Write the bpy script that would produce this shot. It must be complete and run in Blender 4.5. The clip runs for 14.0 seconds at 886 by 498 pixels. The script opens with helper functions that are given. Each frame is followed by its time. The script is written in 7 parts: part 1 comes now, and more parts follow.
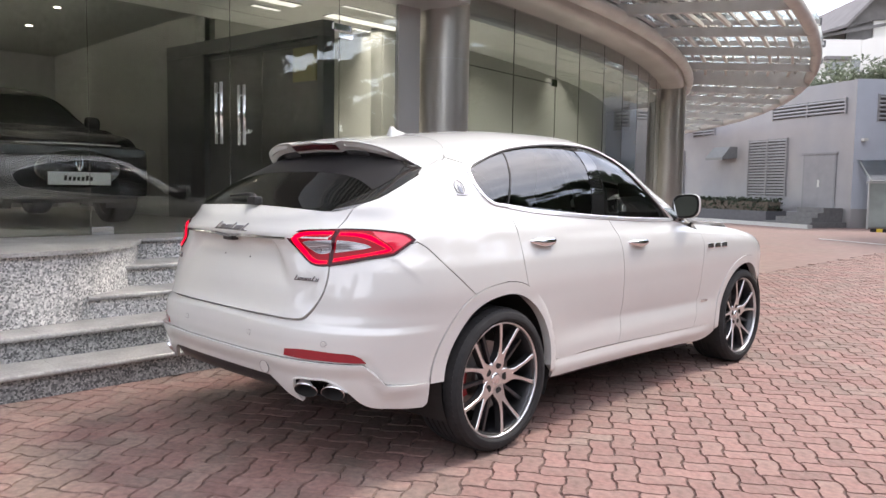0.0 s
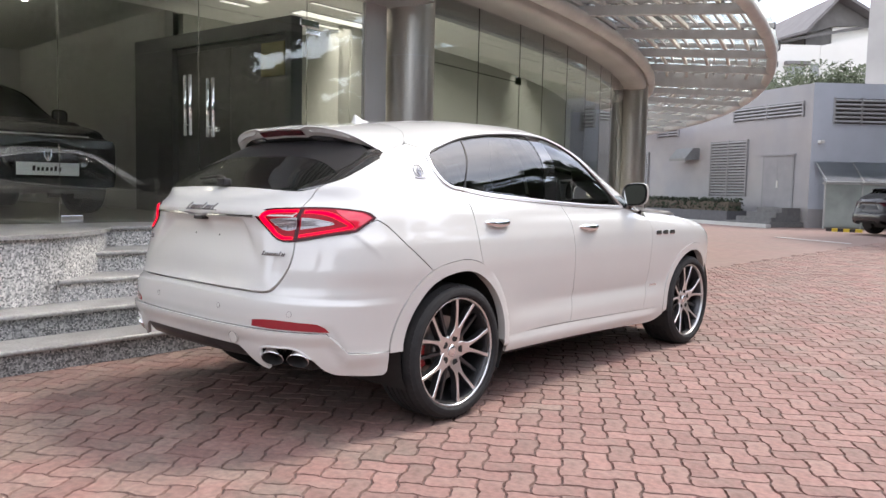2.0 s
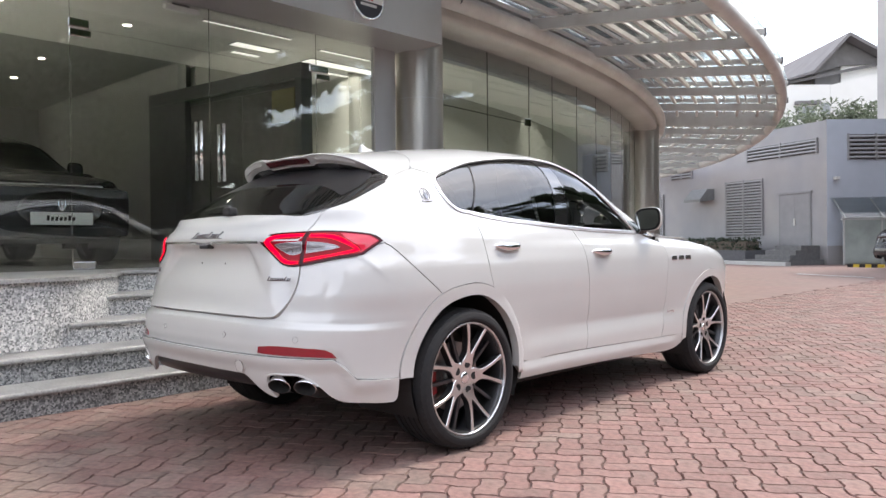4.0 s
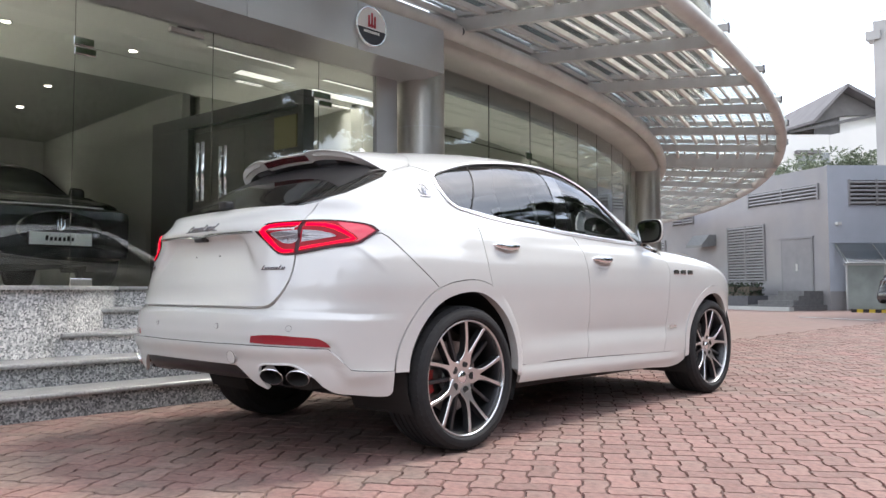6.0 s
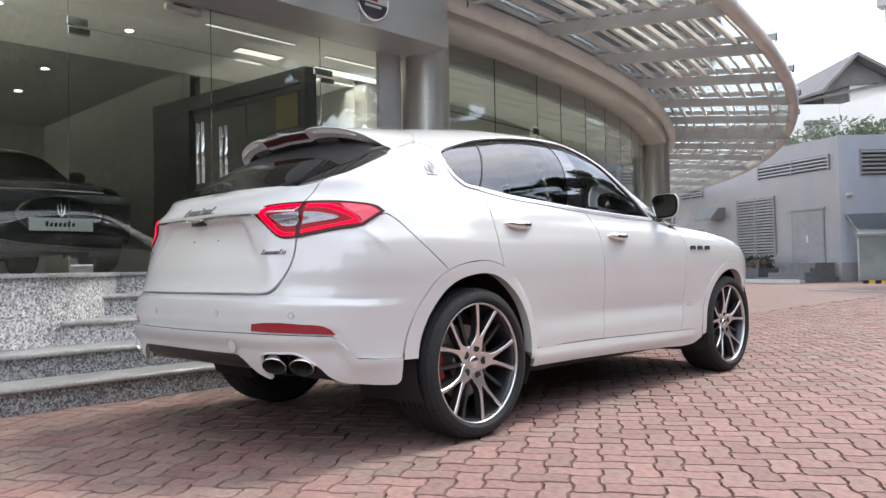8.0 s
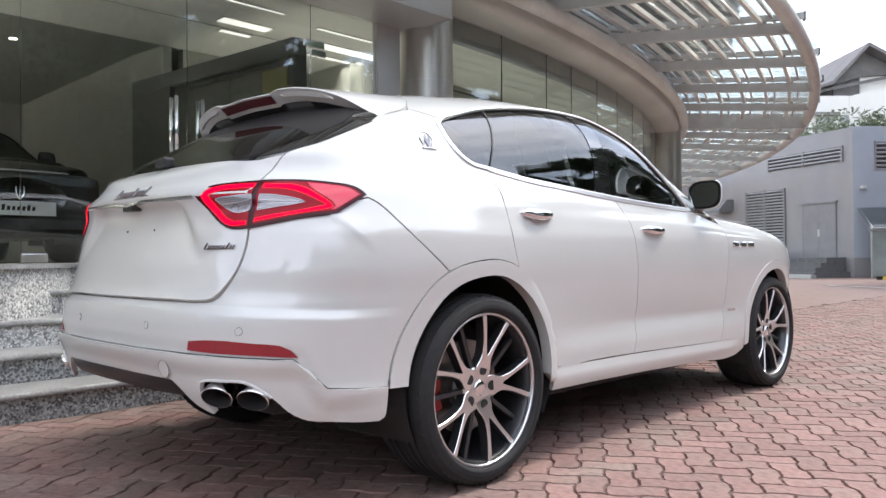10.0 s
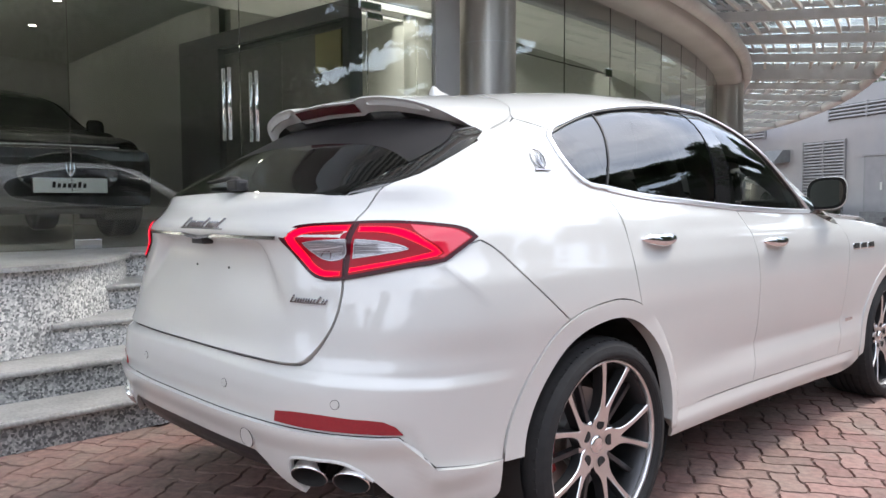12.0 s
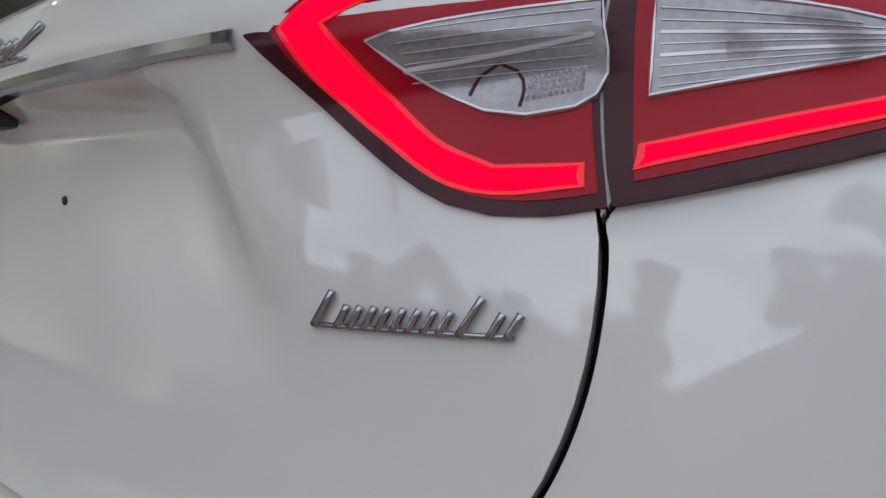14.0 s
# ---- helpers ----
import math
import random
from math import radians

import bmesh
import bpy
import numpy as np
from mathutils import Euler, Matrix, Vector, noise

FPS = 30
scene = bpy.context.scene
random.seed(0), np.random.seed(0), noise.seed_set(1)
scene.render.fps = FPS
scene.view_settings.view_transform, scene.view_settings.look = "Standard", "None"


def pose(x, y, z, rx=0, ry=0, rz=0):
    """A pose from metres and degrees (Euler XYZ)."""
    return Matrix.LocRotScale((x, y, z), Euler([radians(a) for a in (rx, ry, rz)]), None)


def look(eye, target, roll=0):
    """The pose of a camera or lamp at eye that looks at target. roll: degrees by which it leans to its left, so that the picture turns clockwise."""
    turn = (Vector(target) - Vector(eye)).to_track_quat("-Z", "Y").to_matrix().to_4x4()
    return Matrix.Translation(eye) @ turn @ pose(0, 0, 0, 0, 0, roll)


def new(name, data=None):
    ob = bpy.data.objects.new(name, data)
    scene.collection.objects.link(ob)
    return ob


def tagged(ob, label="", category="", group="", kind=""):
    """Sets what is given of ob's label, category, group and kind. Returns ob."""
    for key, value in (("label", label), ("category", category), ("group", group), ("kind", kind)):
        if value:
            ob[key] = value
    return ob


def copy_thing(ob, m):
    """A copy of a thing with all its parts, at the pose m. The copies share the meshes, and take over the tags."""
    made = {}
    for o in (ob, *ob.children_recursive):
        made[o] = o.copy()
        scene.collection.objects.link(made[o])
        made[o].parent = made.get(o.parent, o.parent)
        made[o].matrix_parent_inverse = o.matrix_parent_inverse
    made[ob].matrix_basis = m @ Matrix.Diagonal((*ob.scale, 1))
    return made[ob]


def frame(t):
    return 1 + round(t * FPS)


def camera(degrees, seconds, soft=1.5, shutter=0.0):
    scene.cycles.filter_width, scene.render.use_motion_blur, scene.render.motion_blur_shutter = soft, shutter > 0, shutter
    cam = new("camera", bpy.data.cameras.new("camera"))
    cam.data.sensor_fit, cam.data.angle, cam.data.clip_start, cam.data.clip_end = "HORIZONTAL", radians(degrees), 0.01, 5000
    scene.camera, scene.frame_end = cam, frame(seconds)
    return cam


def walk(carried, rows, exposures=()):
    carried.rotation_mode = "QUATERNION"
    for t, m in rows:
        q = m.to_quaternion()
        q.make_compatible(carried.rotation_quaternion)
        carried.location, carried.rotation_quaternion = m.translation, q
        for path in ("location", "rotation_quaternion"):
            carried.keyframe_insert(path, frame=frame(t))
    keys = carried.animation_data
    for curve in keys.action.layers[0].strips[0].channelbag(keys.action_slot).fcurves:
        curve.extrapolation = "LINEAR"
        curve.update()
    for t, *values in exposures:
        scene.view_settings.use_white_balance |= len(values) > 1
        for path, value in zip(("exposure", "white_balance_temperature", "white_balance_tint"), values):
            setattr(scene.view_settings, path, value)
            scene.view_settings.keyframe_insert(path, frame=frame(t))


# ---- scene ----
cam = camera(60.0, 14.0)
PATH = [
    (0, (3.434, -2.955, 1.344), (2.036, -1.534, 1.184), 0.9),
    (0.5, (3.597, -3.079, 1.328), (2.218, -1.639, 1.164), 1.0),
    (1, (3.65, -3.088, 1.28), (2.292, -1.63, 1.113), 1.1),
    (1.5, (3.651, -3.105, 1.26), (2.305, -1.635, 1.096), 1.2),
    (2, (3.655, -3.104, 1.252), (2.315, -1.628, 1.096), 1.2),
    (2.5, (3.654, -3.094, 1.247), (2.312, -1.618, 1.107), 1.0),
    (3, (3.645, -3.08, 1.245), (2.295, -1.609, 1.135), 0.5),
    (3.2, (3.649, -3.068, 1.237), (2.289, -1.604, 1.142), 0.1),
    (5.5, (3.615, -2.972, 0.823), (2.239, -1.523, 0.92), -0.1),
    (6, (3.613, -2.966, 0.822), (2.234, -1.521, 0.929), -0.1),
    (6.5, (3.62, -2.966, 0.817), (2.235, -1.527, 0.932), -0.2),
    (7, (3.609, -2.962, 0.814), (2.221, -1.526, 0.919), -0.6),
    (7.5, (3.591, -2.949, 0.824), (2.199, -1.515, 0.899), -1.0),
    (9.8, (2.93, -2.255, 0.89), (1.534, -0.823, 0.906), -0.5),
    (10, (2.926, -2.256, 0.886), (1.529, -0.825, 0.907), -0.4),
    (10.5, (2.921, -2.259, 0.878), (1.51, -0.842, 0.89), 0.0),
    (11, (2.892, -2.262, 0.888), (1.461, -0.864, 0.863), 0.3),
    (11.5, (2.757, -2.216, 1.08), (1.303, -0.845, 1.005), 0.2),
    (12, (2.463, -2.143, 1.203), (0.998, -0.787, 1.082), -0.3),
    (12.5, (2.015, -1.963, 1.207), (0.559, -0.599, 1.063), -1.0),
    (13, (1.573, -1.731, 1.206), (0.144, -0.339, 1.06), -1.7),
    (13.2, (1.392, -1.615, 1.179), (-0.034, -0.22, 1.024), -2.0),
    (13.4, (1.244, -1.526, 1.143), (-0.163, -0.112, 0.996), -1.9),
    (13.5, (1.171, -1.478, 1.117), (-0.214, -0.042, 0.982), -1.3),
    (13.6, (1.11, -1.43, 1.086), (-0.274, 0.008, 0.95), -1.4),
    (13.7, (1.044, -1.365, 1.065), (-0.342, 0.067, 0.894), -2.2),
    (13.8, (0.987, -1.31, 1.036), (-0.398, 0.124, 0.879), -2.0),
    (13.9, (0.943, -1.279, 1.012), (-0.423, 0.175, 0.869), -1.6),
    (14, (0.909, -1.249, 1.001), (-0.446, 0.212, 0.835), -1.25),
]
EXPOSURE = [(0, 1.18, 7000, 15), (1.5, 1.14, 6980, 14), (3.2, 1.12, 6900, 13), (5.3, 1.12, 6760, 11), (7.7, 1.12, 6700, 10.5), (9.8, 1.12, 6650, 10), (11, 1.12, 6620, 10),
            (12, 1.12, 6620, 10), (12.5, 1.08, 6640, 10), (13, 0.88, 6680, 10), (13.5, 0.58, 6720, 10), (14, 0.50, 6700, 10)]
walk(cam, [(t, look(eye, target, roll)) for t, eye, target, roll in PATH], EXPOSURE)


# ---------------------------------------------------------------- light
world = bpy.data.worlds.new("sky")
scene.world = world
world.use_nodes = True
wn = world.node_tree.nodes
sky = wn.new("ShaderNodeTexSky")
sky.sky_type = "NISHITA"
sky.sun_disc = False
SUN_EL, SUN_AZ = 56.0, 14.0
sky.sun_elevation = radians(SUN_EL)
sky.sun_rotation = radians(SUN_AZ)
sky.air_density, sky.dust_density, sky.ozone_density = 1.0, 0.5, 1.0
sky.sun_intensity = 0.3
haze = wn.new("ShaderNodeMix")
haze.data_type, haze.blend_type = "RGBA", "ADD"
haze.inputs[0].default_value = 1.0
clouds = wn.new("ShaderNodeTexNoise")
clouds.inputs["Scale"].default_value, clouds.inputs["Detail"].default_value, clouds.inputs["Roughness"].default_value = 2.6, 7.0, 0.55
spread_out = wn.new("ShaderNodeMapping")
spread_out.inputs["Scale"].default_value = (1.0, 1.0, 2.6)
where = wn.new("ShaderNodeTexCoord")
world.node_tree.links.new(where.outputs["Generated"], spread_out.inputs["Vector"])
world.node_tree.links.new(spread_out.outputs[0], clouds.inputs["Vector"])
cover = wn.new("ShaderNodeMix")
cover.data_type = "RGBA"
cover.inputs[6].default_value, cover.inputs[7].default_value = (3.5, 3.6, 3.85, 1), (8.4, 8.45, 8.55, 1)
soft_edge = wn.new("ShaderNodeMapRange")
soft_edge.inputs[1].default_value, soft_edge.inputs[2].default_value = 0.36, 0.62
world.node_tree.links.new(clouds.outputs["Fac"], soft_edge.inputs[0])
world.node_tree.links.new(soft_edge.outputs[0], cover.inputs[0])
world.node_tree.links.new(cover.outputs[2], haze.inputs[7])
world.node_tree.links.new(sky.outputs[0], haze.inputs[6])
world.node_tree.links.new(haze.outputs[2], wn["Background"].inputs[0])
wn["Background"].inputs[1].default_value = 0.122
sun_data = bpy.data.lights.new("sun", "SUN")
sun_data.energy, sun_data.angle, sun_data.color = 1.4, radians(10.0), (1.0, 0.95, 0.88)
sun = new("sun", sun_data)
az, el = radians(SUN_AZ), radians(SUN_EL)
SUN_DIR = Vector((math.sin(az) * math.cos(el), math.cos(az) * math.cos(el), math.sin(el)))
sun.matrix_world = look(SUN_DIR * 60, (0, 0, 0))


# ---------------------------------------------------------------- materials
def material(name, color, rough=0.5, metal=0.0, var=0.0, scale=8.0, bump=0.0, bump_scale=120.0, coat=0.0, spread=0.0,
             second=None, mix_scale=3.0, transmission=0.0, ior=1.45, emit=0.0, rough_var=0.0, spec=0.5):
    """A procedural surface: two scales of colour change, relief and gloss."""
    m = bpy.data.materials.new(name)
    m.use_nodes = True
    t = m.node_tree
    b = t.nodes["Principled BSDF"]
    L = t.links.new
    b.inputs["Base Color"].default_value = (*color, 1)
    b.inputs["Roughness"].default_value = rough
    b.inputs["Metallic"].default_value = metal
    b.inputs["Coat Weight"].default_value = coat
    b.inputs["Coat Roughness"].default_value = 0.03
    b.inputs["Transmission Weight"].default_value = transmission
    b.inputs["IOR"].default_value = ior
    b.inputs["Specular IOR Level"].default_value = spec
    if emit:
        b.inputs["Emission Color"].default_value = (*color, 1)
        b.inputs["Emission Strength"].default_value = emit
    if not (var or bump or second or spread or rough_var):
        return m
    geo = t.nodes.new("ShaderNodeTexCoord")
    co = geo.outputs["Object"]
    if var or second or spread:
        n1 = t.nodes.new("ShaderNodeTexNoise")
        n1.inputs["Scale"].default_value, n1.inputs["Detail"].default_value = scale, 6.0
        L(co, n1.inputs["Vector"])
        n2 = t.nodes.new("ShaderNodeTexNoise")
        n2.inputs["Scale"].default_value, n2.inputs["Detail"].default_value = mix_scale, 4.0
        L(co, n2.inputs["Vector"])
        base = t.nodes.new("ShaderNodeMix")
        base.data_type = "RGBA"
        base.inputs[6].default_value = (*color, 1)
        base.inputs[7].default_value = (*(second or color), 1)
        ramp = t.nodes.new("ShaderNodeMapRange")
        ramp.inputs[1].default_value, ramp.inputs[2].default_value = 0.38, 0.62
        L(n2.outputs["Fac"], ramp.inputs[0])
        L(ramp.outputs[0], base.inputs[0])
        hsv = t.nodes.new("ShaderNodeHueSaturation")
        L(base.outputs[2], hsv.inputs["Color"])
        val = t.nodes.new("ShaderNodeMapRange")
        val.inputs[1].default_value, val.inputs[2].default_value = 0.25, 0.75
        val.inputs[3].default_value, val.inputs[4].default_value = 1 - var, 1 + var
        L(n1.outputs["Fac"], val.inputs[0])
        out = val.outputs[0]
        if spread:
            info = t.nodes.new("ShaderNodeObjectInfo")
            isl = t.nodes.new("ShaderNodeNewGeometry")
            add = t.nodes.new("ShaderNodeMath")
            add.operation = "ADD"
            L(info.outputs["Random"], add.inputs[0])
            L(isl.outputs["Random Per Island"], add.inputs[1])
            fr = t.nodes.new("ShaderNodeMath")
            fr.operation = "FRACT"
            L(add.outputs[0], fr.inputs[0])
            sp = t.nodes.new("ShaderNodeMapRange")
            sp.inputs[3].default_value, sp.inputs[4].default_value = 1 - spread, 1 + spread
            L(fr.outputs[0], sp.inputs[0])
            mul = t.nodes.new("ShaderNodeMath")
            mul.operation = "MULTIPLY"
            L(sp.outputs[0], mul.inputs[0])
            L(out, mul.inputs[1])
            out = mul.outputs[0]
        L(out, hsv.inputs["Value"])
        L(hsv.outputs["Color"], b.inputs["Base Color"])
    if bump or rough_var:
        n3 = t.nodes.new("ShaderNodeTexNoise")
        n3.inputs["Scale"].default_value, n3.inputs["Detail"].default_value = bump_scale, 5.0
        L(co, n3.inputs["Vector"])
        if bump:
            bm_ = t.nodes.new("ShaderNodeBump")
            bm_.inputs["Strength"].default_value, bm_.inputs["Distance"].default_value = bump, 0.01
            L(n3.outputs["Fac"], bm_.inputs["Height"])
            L(bm_.outputs[0], b.inputs["Normal"])
        if rough_var:
            rr = t.nodes.new("ShaderNodeMapRange")
            rr.inputs[3].default_value, rr.inputs[4].default_value = max(0, rough - rough_var), min(1, rough + rough_var)
            L(n3.outputs["Fac"], rr.inputs[0])
            L(rr.outputs[0], b.inputs["Roughness"])
    return m


PAINT = material("pearl_white_paint", (0.60, 0.605, 0.585), 0.45, 0.0, var=0.02, scale=3.0, coat=1.0)
PAINT.node_tree.nodes["Principled BSDF"].inputs["Coat IOR"].default_value = 1.68
PAINT.node_tree.nodes["Principled BSDF"].inputs["Coat Roughness"].default_value = 0.05
DARK_PLASTIC = material("black_plastic", (0.026, 0.026, 0.027), 0.45, var=0.1, bump=0.05, bump_scale=400)
GLOSS_BLACK = material("gloss_black", (0.01, 0.01, 0.011), 0.08, coat=1.0, ior=1.8)
PILLAR_BLACK = material("gloss_black_pillar", (0.012, 0.012, 0.013), 0.02, ior=2.5)
DIFFUSER_BLACK = material("worn_gloss_black_plastic", (0.016, 0.015, 0.016), 0.30, rough_var=0.06, bump_scale=60)
TRIM = material("satin_bright_trim", (0.86, 0.86, 0.87), 0.30, 0.85)
SPOILER_REFLECTION = material("dark_screen_band", (0.022, 0.021, 0.022), 0.36)
UNDER = material("underbody_black", (0.026, 0.025, 0.025), 0.85)
BADGE = material("dark_chrome_badge", (0.34, 0.34, 0.36), 0.18, 1.0)
BAR_CHROME = material("dark_polished_trim", (0.40, 0.40, 0.42), 0.10, 1.0)
CHROME = material("chrome", (0.82, 0.83, 0.85), 0.06, 1.0)
RUBBER = material("tyre_rubber", (0.028, 0.028, 0.029), 0.75, spec=0.3, var=0.15, scale=30, bump=0.08, bump_scale=300)
ALLOY = material("machined_alloy", (0.76, 0.77, 0.775), 0.30, 1.0, var=0.03, scale=40)
ALLOY_DARK = material("grey_alloy", (0.085, 0.085, 0.09), 0.35, 0.8, var=0.1)
DISC = material("brake_disc_steel", (0.32, 0.31, 0.30), 0.35, 1.0, var=0.15, scale=20)
CALIPER = material("red_caliper", (0.30, 0.015, 0.015), 0.35)
SIDE_TINT = material("reflective_tinted_side_glass", (0.20, 0.225, 0.225), 0.0, transmission=1.0, ior=1.8)
TINT = material("tinted_car_glass", (0.10, 0.12, 0.12), 0.0, transmission=1.0, ior=1.58)
RED_GLOW = material("lit_red_light_guide", (0.80, 0.001, 0.022), 0.6, emit=1.0, spec=0.0)
BRAKE_LENS = material("unlit_dark_red_lens", (0.10, 0.012, 0.016), 0.25, coat=0.5)
RED_TIP = material("softly_lit_red_lens", (0.42, 0.012, 0.035), 0.12, coat=1.0, emit=0.30)
RED_LENS = material("dark_red_lens", (0.26, 0.003, 0.012), 0.2, coat=0.0, emit=0.10, spec=0.25)
RED_SOFT = material("glowing_red_surround", (0.60, 0.002, 0.012), 0.3, coat=0.2, emit=0.38)
SMOKE_LENS = material("deep_red_black_lens", (0.045, 0.003, 0.008), 0.25, coat=0.10, spec=0.25)
CLEAR_LENS = material("clear_lamp_reflector", (0.26, 0.25, 0.265), 0.22, 0.4, var=0.2, scale=220, coat=1.0)
LENS_RIB = material("clear_lens_rib", (0.55, 0.54, 0.57), 0.1, 0.3, coat=1.0)
REFLECT_RED = material("red_reflector", (0.27, 0.012, 0.022), 0.12, coat=0.6, var=0.1, scale=200)


def granite(name, low, high, scale=95.0, rough=0.35):
    """Crushed stone look: chips of uneven tone, with broad stains."""
    m = material(name, low, rough, rough_var=0.1, bump_scale=150)
    t = m.node_tree
    co = t.nodes.new("ShaderNodeTexCoord").outputs["Object"]
    chip = t.nodes.new("ShaderNodeTexVoronoi")
    chip.inputs["Scale"].default_value = scale
    t.links.new(co, chip.inputs["Vector"])
    grey = t.nodes.new("ShaderNodeSeparateColor")
    t.links.new(chip.outputs["Color"], grey.inputs[0])
    ramp = t.nodes.new("ShaderNodeValToRGB")
    stops = ramp.color_ramp.elements
    stops[0].position, stops[0].color = 0.12, (*[c * 0.46 for c in low], 1)
    stops[1].position, stops[1].color = 0.95, (*[min(1, c * 1.35) for c in high], 1)
    for where_, col in ((0.35, low), (0.70, high)):
        e = stops.new(where_)
        e.color = (*col, 1)
    t.links.new(grey.outputs[0], ramp.inputs[0])
    stain = t.nodes.new("ShaderNodeTexNoise")
    stain.inputs["Scale"].default_value, stain.inputs["Detail"].default_value = 3.0, 6.0
    t.links.new(co, stain.inputs["Vector"])
    amount = t.nodes.new("ShaderNodeMapRange")
    amount.inputs[1].default_value, amount.inputs[2].default_value = 0.3, 0.7
    amount.inputs[3].default_value, amount.inputs[4].default_value = 0.78, 1.15
    t.links.new(stain.outputs["Fac"], amount.inputs[0])
    hsv = t.nodes.new("ShaderNodeHueSaturation")
    t.links.new(ramp.outputs[0], hsv.inputs["Color"])
    t.links.new(amount.outputs[0], hsv.inputs["Value"])
    t.links.new(hsv.outputs[0], t.nodes["Principled BSDF"].inputs["Base Color"])
    return m


GRANITE = granite("grey_speckled_granite", (0.38, 0.38, 0.37), (0.58, 0.57, 0.55), 82.0)
# Darker copy of the granite: shade on the two lowest risers put in
GRANITE_SHADED = granite("dark_granite_riser", (0.20, 0.205, 0.205), (0.36, 0.36, 0.35), 82.0)
TREAD = material("polished_granite_tread", (0.36, 0.355, 0.345), 0.3, var=0.3, scale=60, second=(0.255, 0.25, 0.245), mix_scale=4)
PAVER = material("red_brick_paver", (0.262, 0.151, 0.131), 0.75, var=0.30, scale=28, second=(0.230, 0.166, 0.140), mix_scale=2.2, bump=0.35, bump_scale=140, spread=0.16)
JOINT = material("sand_joint", (0.115, 0.080, 0.073), 0.95, var=0.3, scale=40)
COLUMN_STEEL = material("satin_steel_cladding", (0.42, 0.405, 0.38), 0.30, 0.8, var=0.05, scale=1.5, rough_var=0.05)
SHEET = material("brushed_steel_cladding", (0.52, 0.52, 0.49), 0.45, 0.2, var=0.06, scale=1.5, second=(0.45, 0.45, 0.42), mix_scale=0.6, rough_var=0.06)
CLAD_GREY = material("grey_metal_fascia", (0.44, 0.44, 0.44), 0.32, 0.5, var=0.04, scale=2)
STEEL_PAINT = material("beige_painted_steel", (0.60, 0.60, 0.565), 0.5, var=0.08, scale=5, second=(0.54, 0.53, 0.50), mix_scale=1.5)
GREY_PAINT = material("grey_painted_steel", (0.46, 0.465, 0.455), 0.5, var=0.08, scale=6)
WALL_GREY = material("grey_render", (0.312, 0.300, 0.299), 0.8, var=0.06, scale=1.2, second=(0.275, 0.275, 0.29), mix_scale=0.4, bump=0.05, bump_scale=60)
WALL_BLUE = material("pale_blue_grey_render", (0.43, 0.46, 0.52), 0.8, var=0.05, scale=1.2, second=(0.40, 0.43, 0.49), mix_scale=0.4)
GLASS = material("clear_shopfront_glass", (0.88, 0.92, 0.90), 0.0, transmission=1.0, ior=1.66)
GREEN_GLASS = material("pale_green_glass", (0.84, 0.90, 0.87), 0.0, transmission=1.0, ior=1.5)
INSIDE = material("showroom_wall", (0.32, 0.32, 0.305), 0.7, var=0.1)
INSIDE_DARK = material("black_showroom_panel", (0.105, 0.102, 0.107), 0.35, var=0.1)
PORTAL_GLASS = material("dark_door_glass", (0.135, 0.130, 0.128), 0.08, var=0.1)
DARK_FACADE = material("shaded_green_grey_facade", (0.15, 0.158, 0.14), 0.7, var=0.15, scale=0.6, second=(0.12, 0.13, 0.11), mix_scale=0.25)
CONCRETE = material("pale_concrete", (0.55, 0.54, 0.52), 0.8, var=0.08, scale=2)
LEAF = material("green_leaves", (0.055, 0.09, 0.035), 0.55, var=0.2, spread=0.4)
HEDGE_LEAF = material("dark_hedge_leaves", (0.028, 0.042, 0.024), 0.6, var=0.2, spread=0.4)
# Distance haze over the far bushes is mixed into their leaf colour
HAZED_LEAF = material("dusty_green_leaves", (0.13, 0.155, 0.10), 0.6, var=0.2, spread=0.3)
FAR_PAVING = material("far_red_paving", (0.240, 0.160, 0.143), 0.8, var=0.15, scale=5, second=(0.225, 0.162, 0.141), mix_scale=0.5)
CANOPY_GLASS = material("canopy_glass", (0.64, 0.70, 0.69), 0.06, transmission=1.0, ior=1.45)
BARK = material("grey_bark", (0.12, 0.10, 0.08), 0.9, var=0.3)


# ---------------------------------------------------------------- building blocks
def mesh_of(name, verts, faces, smooth=False):
    me = bpy.data.meshes.new(name)
    me.from_pydata([tuple(v) for v in verts], [], [tuple(f) for f in faces])
    me.validate()
    if smooth:
        me.polygons.foreach_set("use_smooth", [True] * len(me.polygons))
    me.update()
    return me


def part(name, bm, mat, parent=None, label="", smooth=False, m=None):
    """One mesh object from a bmesh (or a ready mesh), under a thing or a part."""
    if isinstance(bm, bmesh.types.BMesh):
        me = bpy.data.meshes.new(name)
        bm.normal_update()
        bm.to_mesh(me)
        bm.free()
    else:
        me = bm
    if smooth:
        me.polygons.foreach_set("use_smooth", [True] * len(me.polygons))
    if mat is not None and not me.materials:
        me.materials.append(mat)
    ob = new(name, me)
    if m is not None:
        ob.matrix_basis = m
    if parent is not None:
        ob.parent = parent
    if label:
        ob["label"] = label
    return ob


